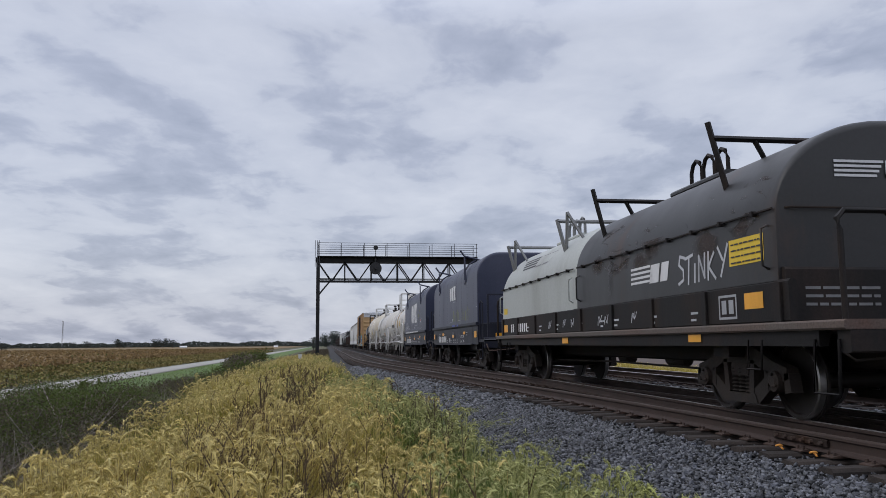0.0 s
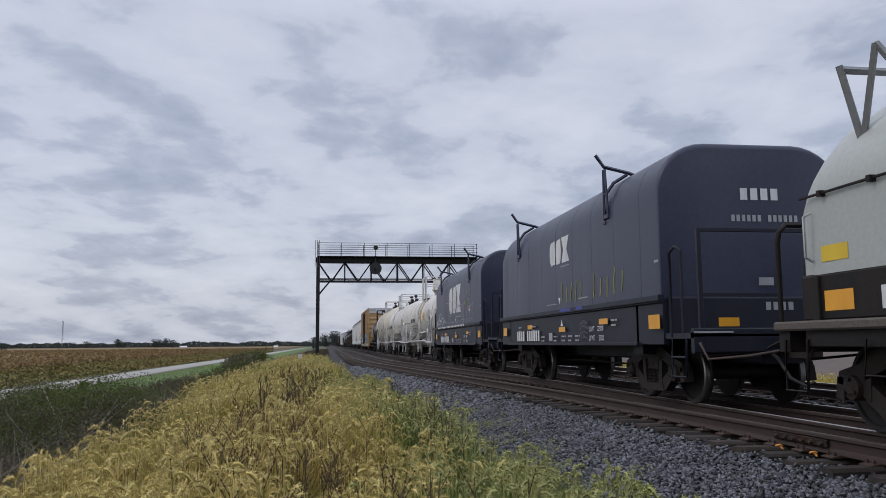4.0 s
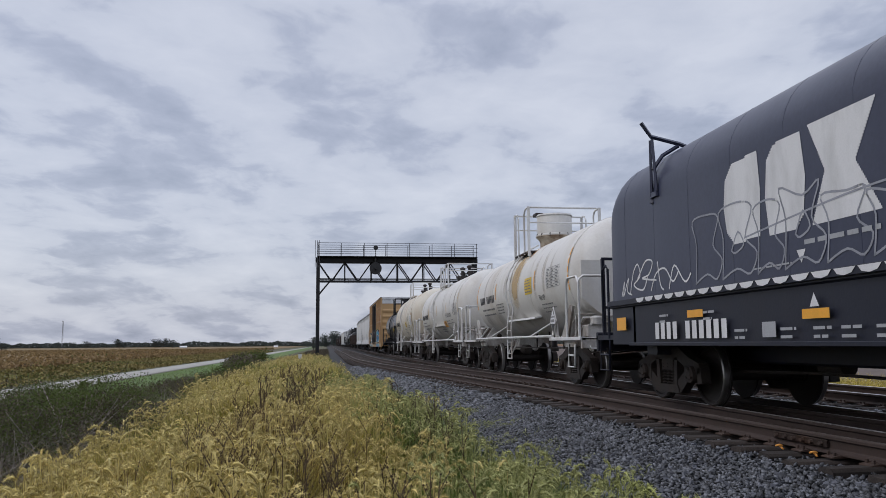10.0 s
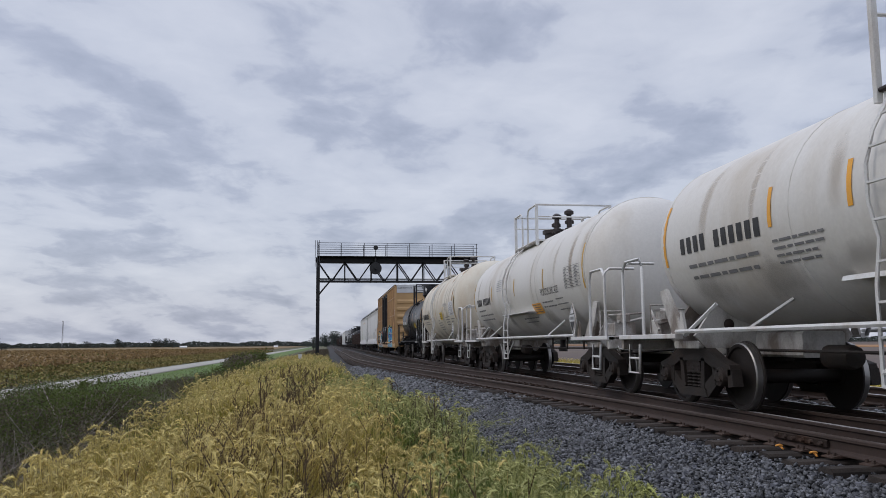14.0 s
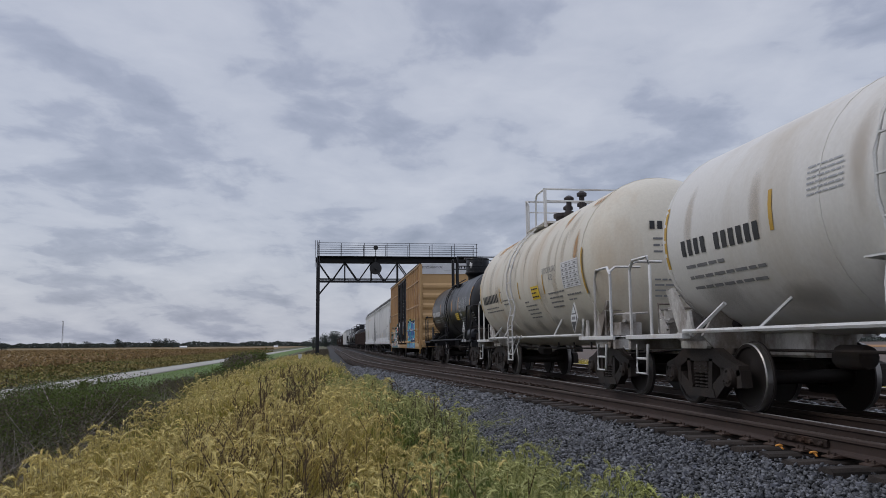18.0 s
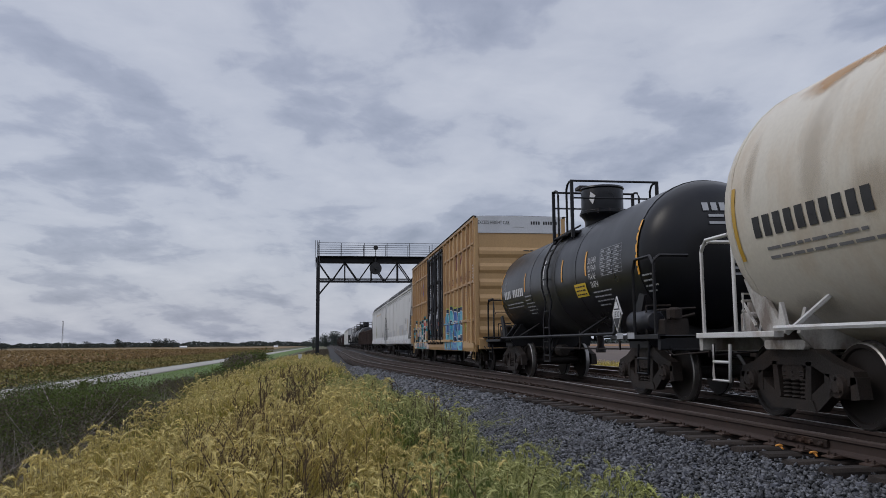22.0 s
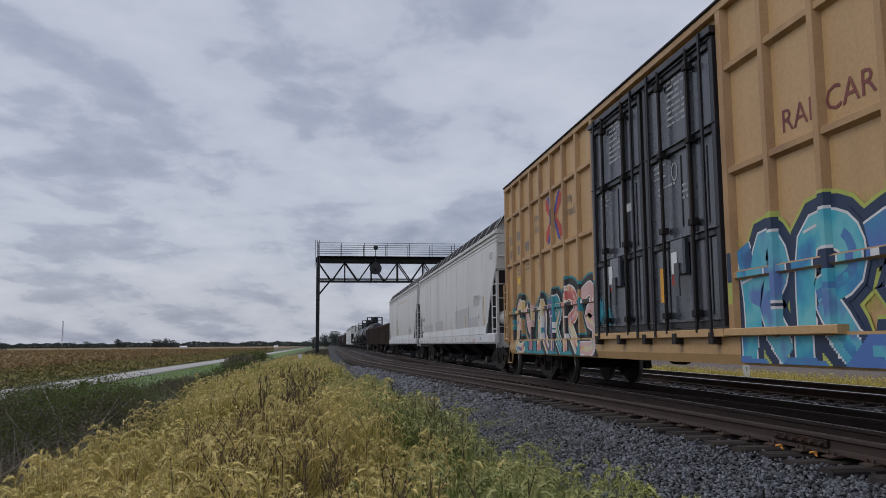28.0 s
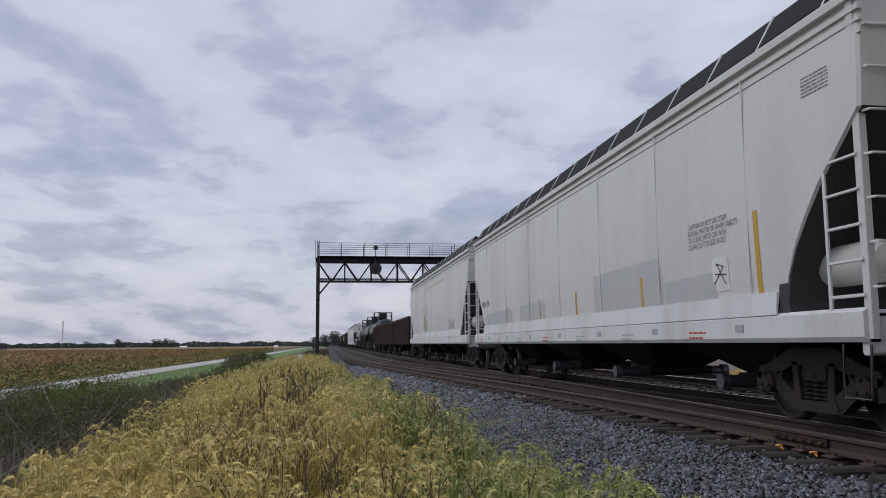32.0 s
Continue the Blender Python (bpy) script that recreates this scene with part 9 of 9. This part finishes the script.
def crops():
    n = 90000
    y = 15 + 500 * RNG.random(n) ** 2.2
    x = -33 - 330 * RNG.random(n) ** 2.0
    z = -1.6 + RNG.uniform(-0.1, 0.30, n) + 0.25 * patch(x, y, 12, 5)
    v, f = leaves("crop", np.stack([x, y, z], -1), RNG.uniform(0.07, 0.2, n) * (1 + np.hypot(x, y) / 160), "crop")
    tagged(bulk("crop_plants", v, f, 4, "crop"), "rust-brown ripe crop plants in the field", "crop", kind="stuff")
    n = 40000
    y = 18 + 330 * RNG.random(n) ** 2.0
    x = -22.2 - 11.5 * RNG.random(n)
    z = np.interp(x, [-34, -22], [-1.6, -1.95]) + RNG.uniform(0.0, 0.28, n)
    v, f = leaves("edge", np.stack([x, y, z], -1), RNG.uniform(0.05, 0.13, n) * (1 + y / 100), "crop_edge")
    tagged(bulk("field_edge_plants", v, f, 4, "crop_edge"), "yellow-green plants along the field edge", "crop", kind="stuff")


def tree(x, y, h, w, n, seed, label="dark leafy tree on the far field edge"):
    rnd, r = random.Random(seed), np.random.default_rng(seed)
    g = thing("tree", label, "tree", group="trees on the horizon", at=pose(x, y, -2.2 if x < 0 else -1.2))
    t = Mesh()
    t.tube([(0, 0, 0), (0.02 * h, 0, h * 0.3), (0, 0.02 * h, h * 0.7)], [h * 0.035, h * 0.025, h * 0.01], 6)
    lobes = []
    for k in range(8):
        a, d = rnd.uniform(0, 6.3), rnd.uniform(0.2, 0.75) * w
        tip = (math.cos(a) * d, math.sin(a) * d, h * rnd.uniform(0.25, 0.85))
        t.tube([(0, 0, h * rnd.uniform(0.2, 0.4)), (tip[0] * 0.6, tip[1] * 0.6, tip[2] * 0.8), tip], [h * 0.014, h * 0.008, h * 0.003], 4)
        lobes.append(tip)
    part("trunk", t, "trunk", g)
    c = np.concatenate([r.normal(size=(n // 8, 3)) * np.array([0.26 * w, 0.26 * w, 0.12 * h]) + np.array(q) for q in lobes])
    c[:, 2] = np.clip(c[:, 2], 0.02 * h, h)
    v, f = leaves("crown", c, r.uniform(0.02, 0.045, len(c)) * h, "wood")
    bulk("crown", v, f, 4, "wood", parent=g)
    return g


def horizon():
    """Bearings in degrees from the track, negative to the left."""
    rnd = random.Random(31)
    place = lambda b, d: (d * math.sin(radians(b)), d * math.cos(radians(b)))
    for k, (b, d, h, w) in enumerate(((-21.0, 620, 9, 5), (-20.4, 620, 8, 5), (-15.6, 900, 8, 6), (-13.6, 820, 9.5, 4.5), (-11.4, 900, 10, 6), (-10.9, 900, 10.5, 6), (-10.3, 900, 9, 6), (-16.4, 900, 7, 6), (-17.2, 950, 6, 5), (-0.95, 430, 7.0, 4), (-0.1, 560, 11, 5), (0.45, 640, 12, 5), (0.75, 660, 12.5, 5), (25.5, 760, 9, 6), (26.3, 780, 8, 6), (29.0, 900, 8, 6), (31.5, 850, 7, 5))):
        x, y = place(b, d)
        tree(x, y, h, w, 1500, 300 + k)
    # far woods on all sides of the view
    n = 80000
    b = RNG.uniform(-40, 48, n)
    knots = np.arange(-41, 49, 0.22)
    top = 4.7 + 0.9 * np.sin(b * 2.3) * np.sin(b * 0.9 + 1) + np.interp(b, knots, RNG.uniform(-0.8, 1.4, len(knots)))
    d = 1300 + 120 * RNG.random(n)
    z = -2 + np.maximum(1.5, top * 1.25 + 1) * RNG.random(n) ** 1.1
    c = np.stack([d * np.sin(np.radians(b)), d * np.cos(np.radians(b)), z], -1)
    v, f = leaves("woods", c, RNG.uniform(0.7, 1.4, n), "wood", 0.8)
    tagged(bulk("far_woods", v, f, 4, "wood"), "long line of dark trees on the horizon", "woods", kind="stuff")
    # lattice mast
    x, y = place(-17.0, 1150)
    g = thing("radio_mast", "slender pale lattice radio mast on the horizon", "mast", at=pose(x, y, -2.2))
    H = 36
    for k in range(3):
        a = 2 * math.pi * k / 3
        part("leg", Mesh().tube([(0.9 * math.cos(a), 0.9 * math.sin(a), 0), (0.5 * math.cos(a), 0.5 * math.sin(a), H)], 0.14, 4), "zinc", g)
    for k in range(18):
        a0, a1 = 2 * math.pi * (k % 3) / 3, 2 * math.pi * ((k + 1) % 3) / 3
        part("brace", Mesh().tube([(0.8 * math.cos(a0), 0.8 * math.sin(a0), k * 2), (0.8 * math.cos(a1), 0.8 * math.sin(a1), k * 2 + 2)], 0.08, 4), "zinc", g)
    part("antenna", Mesh().box(-0.9, 0.9, -0.3, 0.3, H - 1.4, H), "white_wall", g)
    for b, d, w, h in ((-9.6, 900, 7, 2.0), (-3.5, 900, 4, 1.6)):
        x, y = place(b, d)
        s = thing("farm_shed", "low white farm shed with a pale roof in the field", "shed", at=pose(x, y, -2.0, 0, 0, -b))
        part("wall", Mesh().box(-w / 2, w / 2, -4, 4, 0, h * 0.6), "white_wall", s)
        part("roof", Mesh().prism([(-4.4, h * 0.58), (4.4, h * 0.58), (0, h + 0.6)], "x", -w / 2 - 0.3, w / 2 + 0.3), "white_wall", s)


def stone_mesh(seed, r=1.0):
    g = np.random.default_rng(seed)
    cube = np.array([(-1, -1, -1), (1, -1, -1), (1, 1, -1), (-1, 1, -1), (-1, -1, 1), (1, -1, 1), (1, 1, 1), (-1, 1, 1)], float)
    v = cube * 0.62 * g.uniform(0.6, 1.25, (8, 3)) + g.normal(0, 0.12, (8, 3))
    return v * r


STONE_F = [(0, 2, 1), (0, 3, 2), (4, 5, 6), (4, 6, 7), (0, 1, 5), (0, 5, 4), (1, 2, 6), (1, 6, 5), (2, 3, 7), (2, 7, 6), (3, 0, 4), (3, 4, 7)]


def stones():
    temp = [stone_mesh(k) for k in range(24)]
    V, sizes, spots = [], [], []
    for n, y0, y1, xa, xb, s0, s1 in ((62000, 2.0, 17, 1.5, 5.6, 0.012, 0.032), (18000, 17, 44, 0.0, 5.0, 0.03, 0.055), (6000, 7, 34, 7.6, 9.5, 0.03, 0.05), (2500, 8, 30, 11.2, 13.2, 0.04, 0.06)):
        y = y0 + (y1 - y0) * RNG.random(n) ** 1.25
        if xb < 7:
            lo = np.array([shoulder(q) for q in y]) + 0.02
            hi = np.array([bend(q) for q in y]) - 0.12
            x = lo + (hi - lo) * RNG.random(n)
            keep = (x < hi - 0.58) | (RNG.random(n) < 0.3)
            x, y = x[keep], y[keep]
        else:
            x = xa + (xb - xa) * RNG.random(n)
        spots.append(np.stack([x, y, RNG.uniform(s0, s1, len(x))], -1))
    p = np.concatenate(spots)
    z = np.array([bed_z(a, b) for a, b, _ in p])
    n = len(p)
    a, b = RNG.uniform(0, 6.3, n), RNG.uniform(-1.2, 1.2, n)
    T = np.array(temp)[RNG.integers(0, 24, n)] * p[:, 2][:, None, None]
    ca, sa, cb, sb = np.cos(a)[:, None], np.sin(a)[:, None], np.cos(b)[:, None], np.sin(b)[:, None]
    x, y, w = T[..., 0], T[..., 1], T[..., 2] * 0.72
    x, w = x * cb - w * sb, x * sb + w * cb
    v = np.stack([x * ca - y * sa + p[:, :1], x * sa + y * ca + p[:, 1:2], w + z[:, None] + (p[:, 2] * RNG.uniform(-0.1, 1.0, n))[:, None]], -1)
    f = np.array(STONE_F)[None] + (np.arange(n) * 8)[:, None, None]
    tagged(bulk("ballast_stones", v.reshape(-1, 3), f.ravel(), 3, "stone"), "angular blue-grey crushed stones of the track ballast", "ballast", kind="stuff")
    # the nearest stones lie loose, one by one
    bed = bpy.data.objects["shaded_ballast_bed"]
    data = []
    for k in range(8):
        me = bpy.data.meshes.new("stone")
        me.from_pydata([tuple(q) for q in stone_mesh(60 + k, 0.034)], [], STONE_F)
        me.materials.append(M["stone1"])
        data.append(me)
    rnd = random.Random(4)
    for k in range(300):
        y = rnd.uniform(5.2, 9.5)
        x = rnd.uniform(2.2, 4.4)
        o = part("stone", data[k % 8], "stone1", bed, at=pose(x, y, bed_z(x, y) + 0.025, rnd.uniform(0, 360), rnd.uniform(0, 360), 0))


weeds()
stalks()
brushwood()
ditch()
crops()
horizon()
stones()


# ---- what moves ----
def travelled(t):
    """Metres that the train has gone since the start: it gathers speed a little."""
    def s(q):
        q = (q - 16) / 16
        return 63.26985 * q + 1.5004126 * q ** 2 + 0.0754626 * q ** 3 + 0.2103926 * q ** 4 - 0.3685236 * q ** 5
    return s(t) - s(0.0)


def motions():
    times = [i * 1.0 for i in range(33)]
    for car, u in TRAIN:
        walk(car, [(t, pose(XC, u - travelled(t), 0)) for t in times])
    # wheels roll on the rails
    turns = []
    t = 0.0
    while t < 32.0:
        turns.append(t)
        t += 0.1666667
    turns.append(32.0)
    for w in WHEELSETS:
        x, y, z = w.location
        walk(w, [(t, pose(x, y, z, math.degrees(travelled(t) / RW))) for t in turns])
    walk(CLOUDS, [(0.0, pose(48, 140, 0)), (16.0, pose(0, 0, 0)), (32.0, pose(-48, -140, 0))])


motions()
